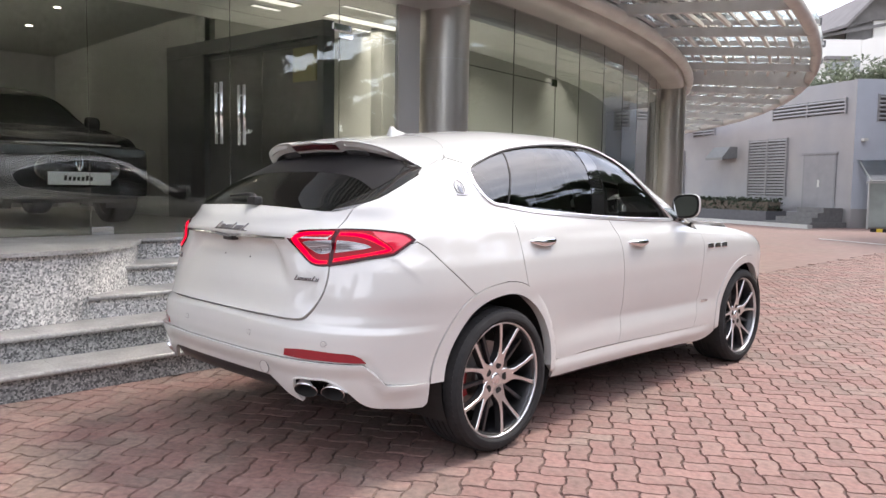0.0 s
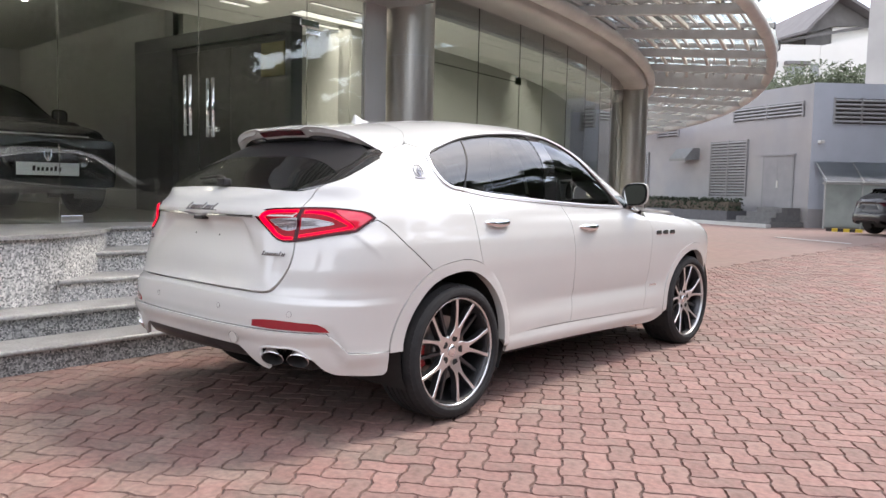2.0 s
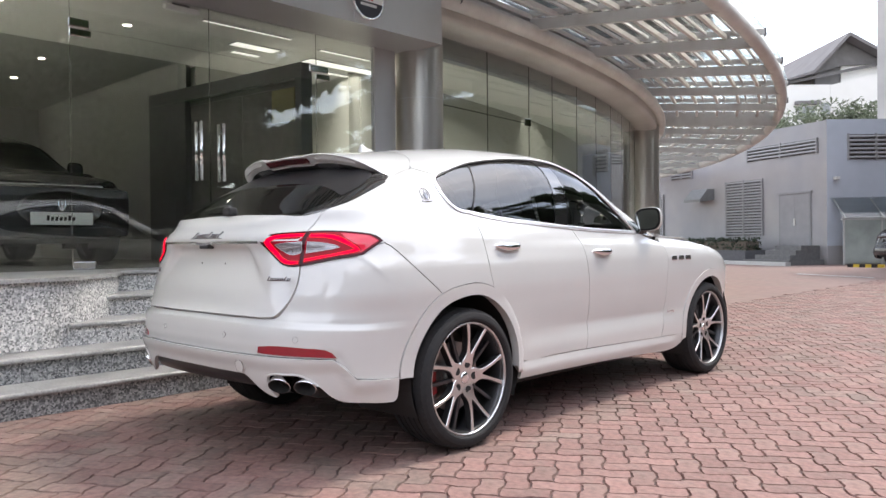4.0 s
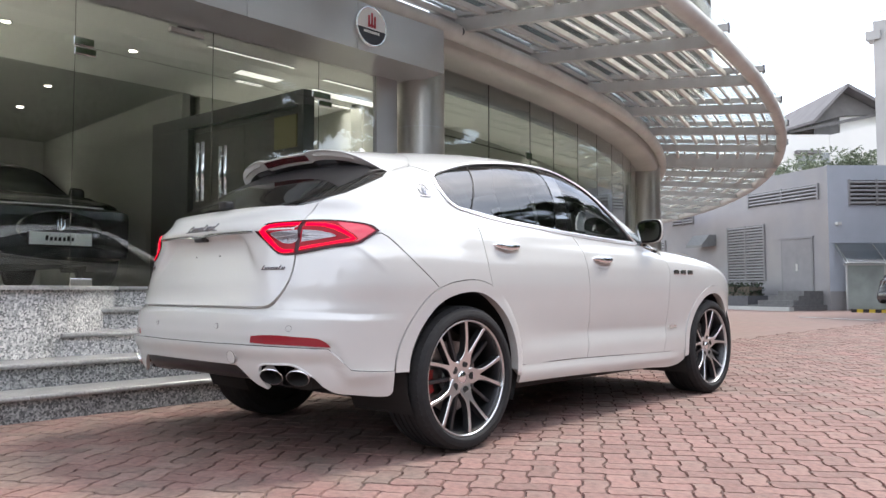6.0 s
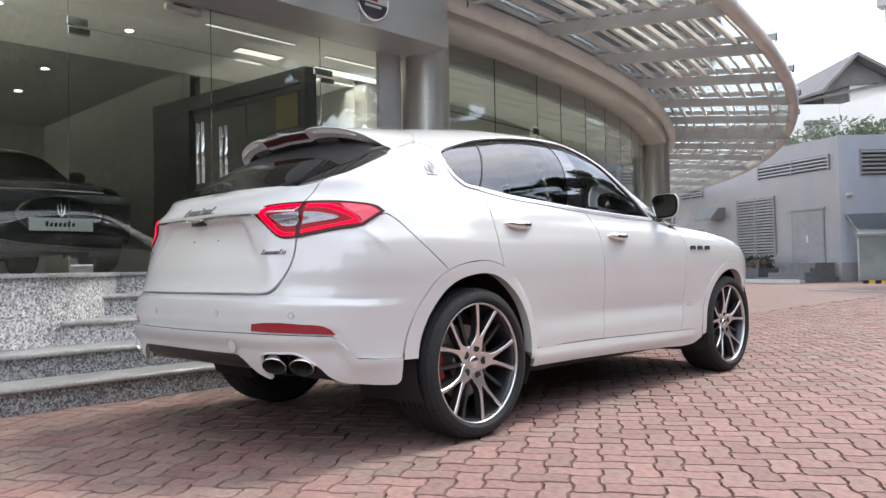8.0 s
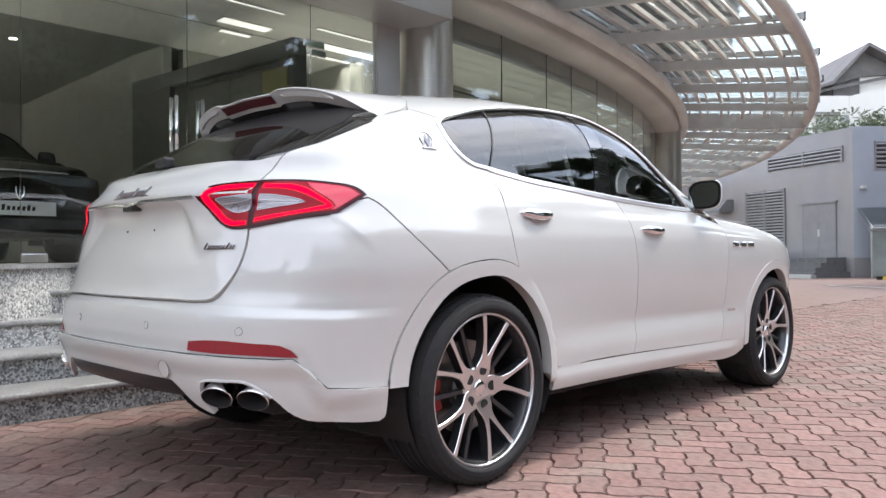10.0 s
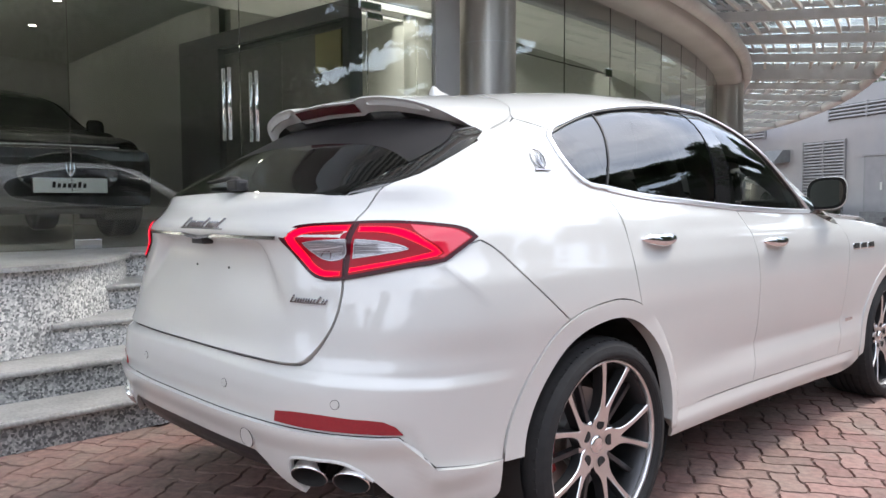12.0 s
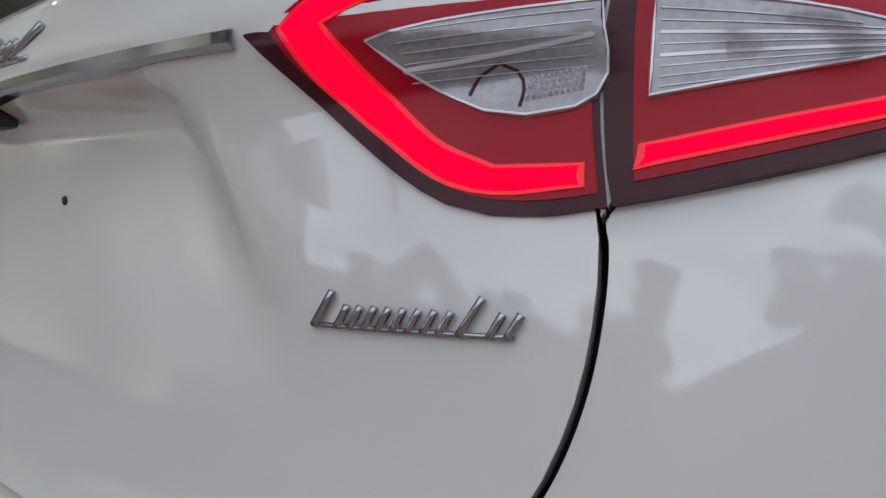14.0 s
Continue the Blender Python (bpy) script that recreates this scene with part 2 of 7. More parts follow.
def add_box(bm, x0, x1, y0, y1, z0, z1, m=None, bevel=0.0):
    before = set(bm.verts)
    vs = [bm.verts.new((x, y, z)) for z in (z0, z1) for y in (y0, y1) for x in (x0, x1)]
    faces = [bm.faces.new([vs[i] for i in q]) for q in ((0, 2, 3, 1), (4, 5, 7, 6), (0, 1, 5, 4), (2, 6, 7, 3), (0, 4, 6, 2), (1, 3, 7, 5))]
    if bevel:
        es = {e for f in faces for e in f.edges}
        bmesh.ops.bevel(bm, geom=list(es), offset=bevel, segments=2, affect="EDGES", profile=0.6)
    if m is not None:
        bmesh.ops.transform(bm, matrix=m, verts=[v for v in bm.verts if v not in before])
    return bm


def box(x0, x1, y0, y1, z0, z1, m=None, bevel=0.0):
    return add_box(bmesh.new(), x0, x1, y0, y1, z0, z1, m, bevel)


def lathe(bm, rings, seg=48, m=None, closed=False):
    """A turned form about the local x axis from (x, r) rings."""
    loops = []
    for x, r in rings:
        loops.append([bm.verts.new((x, r * math.cos(2 * math.pi * k / seg), r * math.sin(2 * math.pi * k / seg))) for k in range(seg)])
    made = [v for lp in loops for v in lp]
    for a, b in zip(loops, loops[1:] + ([loops[0]] if closed else [])):
        for k in range(seg):
            bm.faces.new((a[k], a[(k + 1) % seg], b[(k + 1) % seg], b[k]))
    if m is not None:
        bmesh.ops.transform(bm, matrix=m, verts=made)
    return loops


def tube(points, r, seg=10, caps=True, bm=None):
    """A round bar along a line of points."""
    bm = bm or bmesh.new()
    P = [Vector(p) for p in points]
    loops = []
    for i, p in enumerate(P):
        d = (P[min(i + 1, len(P) - 1)] - P[max(i - 1, 0)]).normalized()
        side = d.cross(Vector((0, 0, 1)))
        side = side.normalized() if side.length > 1e-4 else Vector((1, 0, 0))
        up = side.cross(d)
        rr = r[i] if isinstance(r, (list, tuple)) else r
        loops.append([bm.verts.new(p + rr * (math.cos(2 * math.pi * k / seg) * side + math.sin(2 * math.pi * k / seg) * up)) for k in range(seg)])
    for a, b in zip(loops, loops[1:]):
        for k in range(seg):
            bm.faces.new((a[k], a[(k + 1) % seg], b[(k + 1) % seg], b[k]))
    if caps:
        bm.faces.new(loops[0][::-1])
        bm.faces.new(loops[-1])
    return bm


def bar(a, b, w, h, bm=None, up=(0, 0, 1)):
    """A straight rectangular bar from a to b, w wide and h high."""
    bm = bm or bmesh.new()
    a, b = Vector(a), Vector(b)
    d = (b - a).normalized()
    s = d.cross(Vector(up))
    s = s.normalized() if s.length > 1e-4 else Vector((1, 0, 0))
    u = s.cross(d)
    q = [[bm.verts.new(p + s * sx * w / 2 + u * sz * h / 2) for sx, sz in ((-1, -1), (1, -1), (1, 1), (-1, 1))] for p in (a, b)]
    bm.faces.new(q[0][::-1])
    bm.faces.new(q[1])
    for k in range(4):
        bm.faces.new((q[0][k], q[0][(k + 1) % 4], q[1][(k + 1) % 4], q[1][k]))
    return bm


def prism(outline, z0, z1):
    """An upright prism on a plan outline."""
    bm = bmesh.new()
    lo = [bm.verts.new((x, y, z0)) for x, y in outline]
    hi = [bm.verts.new((x, y, z1)) for x, y in outline]
    n = len(outline)
    bm.faces.new(lo[::-1])
    bm.faces.new(hi)
    for k in range(n):
        bm.faces.new((lo[k], lo[(k + 1) % n], hi[(k + 1) % n], hi[k]))
    bmesh.ops.recalc_face_normals(bm, faces=bm.faces)
    return bm


def thing(name, label, category, group="", m=None):
    ob = new(name)
    ob.empty_display_size = 0.2
    if m is not None:
        ob.matrix_basis = m
    return tagged(ob, label, category, group)


def structure(ob, label="", category=""):
    return tagged(ob, label, category, "", "structure")


# ---------------------------------------------------------------- the car's skin
def curve(xs, ys):
    """A smooth curve through a few knots (monotone cubic)."""
    xs, ys = np.array(xs, float), np.array(ys, float)
    h, d = np.diff(xs), np.diff(ys) / np.diff(xs)
    m = np.zeros(len(xs))
    m[0], m[-1] = d[0], d[-1]
    for i in range(1, len(xs) - 1):
        if d[i - 1] * d[i] > 0:
            w1, w2 = 2 * h[i] + h[i - 1], h[i] + 2 * h[i - 1]
            m[i] = (w1 + w2) / (w1 / d[i - 1] + w2 / d[i])

    def f(x):
        x = np.clip(x, xs[0], xs[-1])
        i = np.clip(np.searchsorted(xs, x) - 1, 0, len(xs) - 2)
        t = (x - xs[i]) / h[i]
        return ((1 + 2 * t) * (1 - t) ** 2 * ys[i] + t * (1 - t) ** 2 * h[i] * m[i]
                + t * t * (3 - 2 * t) * ys[i + 1] + t * t * (t - 1) * h[i] * m[i + 1])
    return f


# half width along the car, and how it changes with height
WIDE = curve([-0.6, -0.1, 0.35, 0.9, 1.5, 2.2, 2.9, 3.4], [0.978, 0.985, 0.968, 0.945, 0.930, 0.922, 0.928, 0.920])
SIDE = curve([0.20, 0.30, 0.40, 0.50, 0.62, 0.75, 0.86, 0.96, 1.04, 1.12, 1.20, 1.30],
             [0.90, 0.950, 0.968, 0.970, 0.978, 0.990, 1.0, 0.994, 0.970, 0.940, 0.900, 0.84])
REAR = curve([0.20, 0.30, 0.38, 0.46, 0.56, 0.66, 0.735, 0.775, 0.86, 0.96, 1.05, 1.10, 1.16, 1.22, 1.30],
             [-0.86, -0.95, -1.01, -1.045, -1.062, -1.060, -1.045, -1.022, -1.0, -0.986, -0.977, -0.990, -0.965, -0.92, -0.86])
NOSE = curve([0.2, 0.4, 0.6, 0.8, 0.95, 1.1], [3.78, 3.93, 3.98, 3.96, 3.86, 3.6])
CORNER = curve([0.3, 0.6, 0.9, 1.0, 1.1, 1.2, 1.3], [4.2, 4.0, 3.6, 3.4, 3.15, 2.8, 2.6])
SHOULDER = curve([-0.95, -0.6, -0.2, 0.2, 0.7, 1.3, 2.0, 2.6, 3.0, 3.4, 3.7, 4.0],
                 [1.195, 1.20, 1.205, 1.19, 1.155, 1.115, 1.095, 1.075, 1.045, 0.985, 0.90, 0.80])
ROOF = curve([-1.05, -0.95, -0.84, -0.66, -0.5, -0.36, -0.2, 0.0, 0.3, 0.7, 1.1, 1.5, 1.8, 2.1, 2.4, 2.7, 2.9],
             [1.14, 1.19, 1.245, 1.36, 1.455, 1.53, 1.59, 1.635, 1.676, 1.704, 1.706, 1.636, 1.47, 1.30, 1.16, 1.08, 1.02])
ROUND = curve([-0.9, -0.4, -0.1, 0.4, 1.0, 1.6, 2.4], [3.2, 2.7, 2.35, 2.5, 3.0, 3.0, 2.6])
CABIN = curve([-0.95, -0.5, 0.0, 0.3, 1.0, 2.0, 2.8], [0.80, 0.85, 0.855, 0.845, 0.85, 0.84, 0.78])
YC, YF = -0.10, 2.85


def smin(a, b, k):
    h = np.clip(0.5 + 0.5 * (b - a) / k, 0, 1)
    return b + (a - b) * h - k * h * (1 - h)


def body(x, y, z):
    """Below 0 inside the car's skin, above 0 outside; about metres."""
    x = np.abs(x)
    w = WIDE(y) * SIDE(z)
    n = CORNER(z)
    back = np.clip((YC - y) / (YC - REAR(z)), 0, None)
    fore = np.clip((y - YF) / (NOSE(z) - YF), 0, None)
    q = np.where(back > 0, ((x / w) ** n + back ** n + 1e-9) ** (1 / n), ((x / w) ** 2.7 + fore ** 2.7 + 1e-9) ** (1 / 2.7))
    side = (q - 1) * 0.9
    top = z - (SHOULDER(y) + 0.035 * np.clip((y - 2.3) / 0.5, 0, 1) * (1 - (x / 0.95) ** 2))
    low = -smin(-side, -top, 0.09)
    zb, zr, m = 1.10, ROOF(y), ROUND(y)
    up = np.clip((z - zb) / np.maximum(zr - zb, 0.03), 0, None)
    cab = (((x / CABIN(y)) ** m + up ** m + 1e-9) ** (1 / m) - 1) * 0.45
    plan = (((x / 0.92) ** 2.6 + np.clip((YC - y) / 0.83, 0, None) ** 2.6 + 1e-9) ** (1 / 2.6) - 1) * 0.8
    cab = -smin(-cab, -np.maximum(plan, y - 2.85), 0.03)
    return smin(low, cab, 0.07)


def root(f, lo, hi, n=34):
    """Where f goes from inside (at lo) to outside (at hi)."""
    lo, hi = np.array(lo, float), np.array(hi, float)
    for _ in range(n):
        mid = (lo + hi) / 2
        inside = f(mid) < 0
        lo, hi = np.where(inside, mid, lo), np.where(inside, hi, mid)
    return (lo + hi) / 2


AXIS = 1.0  # the upright line (0, AXIS) round which the rear is unrolled


def on_side(p):
    y, z = p[:, 0], p[:, 1]
    x = root(lambda a: body(a, y, z), np.zeros(len(y)), np.full(len(y), 1.3))
    return np.stack([x, y, z], 1)


def on_rear(p):
    x, z = p[:, 0], p[:, 1]
    y = -root(lambda a: body(x, -a, z), np.full(len(x), -0.9), np.full(len(x), 1.3))
    return np.stack([x, y, z], 1)


def on_top(p):
    x, y = p[:, 0], p[:, 1]
    z = root(lambda a: body(x, y, a), np.full(len(x), 0.5), np.full(len(x), 1.9))
    return np.stack([x, y, z], 1)


def on_round(p):
    """(angle about the axis from straight back, height)."""
    a, z = p[:, 0], p[:, 1]
    s, c = np.sin(a), np.cos(a)
    d = root(lambda r: body(r * s, AXIS - r * c, z), np.full(len(a), 0.05), np.full(len(a), 2.6))
    return np.stack([d * s, AXIS - d * c, z], 1)


def skin_normal(P):
    e = 1e-3
    x, y, z = P.T
    g = np.stack([body(x + e, y, z) - body(x - e, y, z), body(x, y + e, z) - body(x, y - e, z), body(x, y, z + e) - body(x, y, z - e)], 1)
    return g / np.linalg.norm(g, axis=1, keepdims=True)


def unroll(P):
    """Places on the skin as (angle, height)."""
    P = np.asarray(P, float)
    return np.stack([np.arctan2(P[:, 0], AXIS - P[:, 1]), P[:, 2]], 1)


def S(*yz):
    """Outline points given from the side (y, z), as (angle, height)."""
    return unroll(on_side(np.array(yz, float)))


def B(*xz):
    """Outline points given from behind (x, z), as (angle, height)."""
    return unroll(on_rear(np.array(xz, float)))


def soften(pts, step, closed=True, corner=40):
    """A line drawn through points with even steps; gentle bends are rounded (Catmull-Rom), sharp ones stay."""
    P = [np.array(p, float) for p in pts]
    n = len(P)
    out = []
    for i in range(n if closed else n - 1):
        p1, p2 = P[i], P[(i + 1) % n]
        p0, p3 = P[i - 1] if (closed or i) else p1, P[(i + 2) % n] if (closed or i + 2 < n) else p2

        def tangent(a, b, c):
            u, v = b - a, c - b
            lu, lv = np.linalg.norm(u), np.linalg.norm(v)
            if lu < 1e-9 or lv < 1e-9:
                return None
            if np.degrees(np.arccos(np.clip(u @ v / lu / lv, -1, 1))) > corner:
                return None
            t = u / lu + v / lv
            return t / np.linalg.norm(t)
        ln = np.linalg.norm(p2 - p1)
        d = (p2 - p1) / max(ln, 1e-9)
        t1, t2 = tangent(p0, p1, p2), tangent(p1, p2, p3)
        t1, t2 = d if t1 is None else t1, d if t2 is None else t2
        k = max(1, int(round(ln / step)))
        for s in np.arange(k) / k:
            out.append((1 + 2 * s) * (1 - s) ** 2 * p1 + s * (1 - s) ** 2 * ln * t1 + s * s * (3 - 2 * s) * p2 + s * s * (s - 1) * ln * t2)
    if not closed:
        out.append(P[-1])
    return np.array(out)


def inside_poly(pts, poly):
    x, y = pts[:, 0], pts[:, 1]
    odd = np.zeros(len(pts), bool)
    a, b = poly, np.roll(poly, -1, 0)
    for (x1, y1), (x2, y2) in zip(a, b):
        c = ((y1 > y) != (y2 > y))
        with np.errstate(divide="ignore", invalid="ignore"):
            odd ^= c & (x < (x2 - x1) * (y - y1) / (y2 - y1 + 1e-15) + x1)
    return odd


def inset(poly, d):
    """The outline moved inward by d."""
    a, b, c = np.roll(poly, 1, 0), poly, np.roll(poly, -1, 0)
    area = 0.5 * np.sum(b[:, 0] * c[:, 1] - c[:, 0] * b[:, 1])
    t = (c - b) / np.maximum(np.linalg.norm(c - b, axis=1, keepdims=True), 1e-9) + (b - a) / np.maximum(np.linalg.norm(b - a, axis=1, keepdims=True), 1e-9)
    t /= np.maximum(np.linalg.norm(t, axis=1, keepdims=True), 1e-9)
    n = np.stack([-t[:, 1], t[:, 0]], 1) * (1 if area > 0 else -1)
    return b + n * d


def patch(outline, proj, step=0.03, raise_=0.0, depth=0.02, holes=(), gap=0.0022, mirror=False, relief=None, ready=False):
    """A panel cut from the skin: its outline in the chosen view, filled with an even net, laid on the skin, with turned-in edges."""
    poly = outline if ready else soften(outline, step)
    poly = inset(poly, gap)
    holes = [inset(h if ready else soften(h, step), -gap) for h in holes]
    lo, hi = poly.min(0), poly.max(0)
    gx, gy = np.meshgrid(np.arange(lo[0] + step / 2, hi[0], step), np.arange(lo[1] + step / 2, hi[1], step * 0.87))
    gx[1::2] += step / 2
    g = np.stack([gx.ravel(), gy.ravel()], 1)
    keep = inside_poly(g, poly)
    for h in holes:
        keep &= ~inside_poly(g, h)
    rims = [poly, *holes]
    for r in rims:
        d = np.min(np.linalg.norm(g[:, None] - r[None], axis=2), axis=1) if len(g) else np.zeros(0)
        keep &= d > step * 0.45
    g = g[keep]
    edges, base = [], 0
    for r in rims:
        edges += [(base + i, base + (i + 1) % len(r)) for i in range(len(r))]
        base += len(r)
    flat = np.concatenate([*rims, g])
    from mathutils.geometry import delaunay_2d_cdt
    vs, _, fs, *_ = delaunay_2d_cdt([Vector(p) for p in flat], edges, [], 0, 1e-6)
    vs = np.array([tuple(v) for v in vs])
    fs = np.array([tuple(f) for f in fs if len(f) == 3])
    cen = vs[fs].mean(1)
    ok = inside_poly(cen, poly)
    for h in holes:
        ok &= ~inside_poly(cen, h)
    fs = fs[ok]
    used = np.unique(fs)
    back = -np.ones(len(vs), int)
    back[used] = np.arange(len(used))
    vs, fs = vs[used], back[fs]
    P = proj(vs)
    N = skin_normal(P)
    r = raise_ if relief is None else raise_ + relief(P)
    P = P + N * np.reshape(r * np.ones(len(P)), (-1, 1))
    if relief is not None:
        # the true slope of the raised net
        acc = np.zeros_like(P)
        fn = np.cross(P[fs[:, 1]] - P[fs[:, 0]], P[fs[:, 2]] - P[fs[:, 0]])
        for k in range(3):
            np.add.at(acc, fs[:, k], fn)
        acc *= np.sign((acc * N).sum(1, keepdims=True))
        N = acc / np.maximum(np.linalg.norm(acc, axis=1, keepdims=True), 1e-12)
    tri = np.cross(P[fs[:, 1]] - P[fs[:, 0]], P[fs[:, 2]] - P[fs[:, 0]])
    turn = (tri * N[fs[:, 0]]).sum(1) < 0
    fs[turn] = fs[turn][:, ::-1]
    count = {}
    for a, b, c in fs:
        for e in ((a, b), (b, c), (c, a)):
            count[e] = count.get(e, 0) + 1
    rim = [e for e in count if (e[1], e[0]) not in count]
    V, F, NN = P.tolist(), fs.tolist(), N.tolist()
    if depth:
        ids = {}
        for a, b in rim:
            q = []
            for i in (a, b):
                if i not in ids:
                    ids[i] = len(V)
                    V.append(P[i].tolist())
                    V.append((P[i] - N[i] * depth).tolist())
                    NN += [N[i].tolist(), N[i].tolist()]
                q.append(ids[i])
            F.append((q[0], q[0] + 1, q[1] + 1, q[1]))
            mid = np.cross(P[b] - P[a], N[a])
            mid = (mid / max(np.linalg.norm(mid), 1e-9))
            for i in q:
                NN[i] = NN[i + 1] = mid.tolist()
    V, NN = np.array(V), np.array(NN)
    if mirror:
        V, NN = V * (-1, 1, 1), NN * (-1, 1, 1)
        F = [f[::-1] for f in F]
    me = bpy.data.meshes.new("panel")
    me.from_pydata(V.tolist(), [], [list(map(int, f)) for f in F])
    me.polygons.foreach_set("use_smooth", [True] * len(me.polygons))
    me.normals_split_custom_set_from_vertices([tuple(n) for n in NN])
    me.update()
    return me


def strip(line, proj, width, raise_=0.006, depth=0.012, mirror=False, bulge=0.3, closed=False):
    """A narrow moulding along a line in a view of the skin."""
    line = np.array(line, float)
    P = proj(line)
    N = skin_normal(P)
    if mirror:
        P, N = P * (-1, 1, 1), N * (-1, 1, 1)
    T = np.gradient(P, axis=0)
    T /= np.maximum(np.linalg.norm(T, axis=1, keepdims=True), 1e-9)
    C = np.cross(N, T)
    w = np.reshape(width * np.ones(len(P)), (-1, 1)) / 2
    prof = [(-1, -depth), (-1, raise_ * (1 - bulge)), (-0.6, raise_), (0.6, raise_), (1, raise_ * (1 - bulge)), (1, -depth)]
    bm = bmesh.new()
    rings = [[bm.verts.new(tuple(P[i] + C[i] * w[i] * a + N[i] * b)) for a, b in prof] for i in range(len(P))]
    for a, b in zip(rings, rings[1:] + ([rings[0]] if closed else [])):
        for k in range(len(prof) - 1):
            bm.faces.new((a[k], a[k + 1], b[k + 1], b[k]))
    bmesh.ops.recalc_face_normals(bm, faces=bm.faces)
    return bm


# ---------------------------------------------------------------- the white car
car = thing("car", "pearl white sport utility car with lit red tail lamps", "car")
BOTH = (False, True)


def arc(cy, cz, r, a0, a1, n):
    return [(cy + r * math.cos(radians(a)), cz + r * math.sin(radians(a))) for a in np.linspace(a0, a1, n)]


def fade(a, lo, hi):
    t = np.clip((a - lo) / (hi - lo), 0, 1)
    return t * t * (3 - 2 * t)


GATE_SIDE = [(0.690, 1.250), (0.677, 1.212), (0.673, 1.185), (0.668, 1.157), (0.675, 1.120), (0.675, 1.070), (0.682, 1.020), (0.695, 0.970),
             (0.697, 0.925), (0.693, 0.885), (0.682, 0.845), (0.660, 0.803), (0.642, 0.777), (0.626, 0.760), (0.612, 0.7525), (0.596, 0.7503)]
WIN_LOW = [(-0.035, 1.372), (0.0, 1.300), (0.06, 1.264), (0.150, 1.252), (0.25, 1.240), (0.40, 1.223), (0.69, 1.202), (1.08, 1.177), (1.46, 1.160), (1.93, 1.148)]
WIN_TOP = [(1.93, 1.148), (1.80, 1.231), (1.56, 1.395), (1.41, 1.520), (1.24, 1.590), (1.03, 1.608), (0.80, 1.603), (0.58, 1.583), (0.37, 1.552), (0.13, 1.498), (0.02, 1.462), (-0.025, 1.430)]


def raised(line):
    """A window line from the side, lifted a little amidships."""
    return [(y, z + 0.013 * float(fade(np.array(z), 1.30, 1.50) * fade(np.array(y), 0.10, 0.50))) for y, z in line]


WIN_TOP = raised(WIN_TOP)
R_ARCH, F_ARCH = (0.015, 0.425), (3.004, 0.395)


def rear_arc(r, a0, a1, n, share=1.0):
    """The rear wheel arch, which runs wider towards the bumper."""
    return [(R_ARCH[0] + q * math.cos(radians(a)), R_ARCH[1] + q * math.sin(radians(a)))
            for a in np.linspace(a0, a1, n) for q in [r + share * float(0.033 * fade(a, 95, 135) + 0.026 * fade(a, 135, 178))]]



# tailgate, with the hollow for the number plate
gate = [(x, z) for x, z in GATE_SIDE] + [(0.40, 0.7495), (0.0, 0.7485), (-0.40, 0.7495)] + [(-x, z) for x, z in GATE_SIDE[::-1]]
gate += [(-0.62, 1.228), (-0.50, 1.232), (-0.25, 1.240), (0.0, 1.243), (0.25, 1.240), (0.50, 1.232), (0.62, 1.228)]


def plate_hollow(P):
    x, z = np.abs(P[:, 0]), P[:, 2]
    edge = 0.345 + (1.09 - z) * 0.88
    into = fade(edge + 0.028 - x, 0.0, 0.056) * fade(1.096 - z, 0.0, 0.022) * fade(z, 0.84, 1.04)
    lip = 0.006 * fade(z, 1.085, 1.10) * fade(1.16 - z, 0, 0.05)
    return -0.030 * into + lip


tailgate = part("tailgate", patch(gate, on_rear, 0.022, relief=plate_hollow, depth=0.025, gap=0.0018), PAINT, car)


# rear bumper in two shells: the upper one and the lower valance with its proud upper edge
seam_line = [(0.0, 0.570), (0.25, 0.572), (0.45, 0.574), (0.67, 0.571), (0.80, 0.565), (0.862, 0.559)]
def whole(half):
    """The right half of an outline (from the middle, round, and back to the middle) with its mirror image."""
    return np.concatenate([half, (half * (-1, 1))[::-1]])


LAMP_SEAM = np.array([(0.500, 1.075), (0.487, 1.050), (0.469, 1.040), (0.425, 1.027), (0.3785, 1.008), (0.3575, 0.998)])
upper = whole(np.concatenate([B(*seam_line[1:]), S((-0.790, 0.520), (-0.728, 0.460), (-0.60, 0.447), (-0.497, 0.443)), S(*rear_arc(0.452, 176, 119.8, 11)),
                              S((-0.236, 0.837), (-0.355, 0.929), (-0.449, 1.012), (-0.515, 1.076), (-0.545, 1.094)), LAMP_SEAM,
                              B((0.692, 0.981), *GATE_SIDE[7:]), B((0.40, 0.7495), (0.20, 0.749))]))
valance = whole(np.concatenate([B((0.20, 0.478), (0.40, 0.478), (0.449, 0.476), (0.481, 0.456), (0.518, 0.421), (0.551, 0.394), (0.580, 0.380), (0.602, 0.372), (0.612, 0.374), (0.606, 0.386), (0.598, 0.398),
                                  (0.592, 0.415), (0.588, 0.440), (0.592, 0.464), (0.603, 0.480), (0.625, 0.486), (0.69, 0.488), (0.752, 0.486), (0.789, 0.464), (0.816, 0.431), (0.840, 0.382), (0.862, 0.356)),
                                S((-0.70, 0.345), (-0.60, 0.331), (-0.525, 0.325), (-0.505, 0.336), (-0.499, 0.370), (-0.497, 0.443)),
                                S((-0.60, 0.447), (-0.728, 0.460), (-0.790, 0.520)), B(*seam_line[:0:-1])]))


def valance_lip(P):
    top = 0.561 + 0.012 * fade(np.abs(P[:, 0]), 0.80, 0.45) - 0.115 * fade(P[:, 1], -0.82, -0.73)
    return 0.016 * fade(top - P[:, 2], 0.075, 0.004) * fade(P[:, 1], -0.45, -0.62)


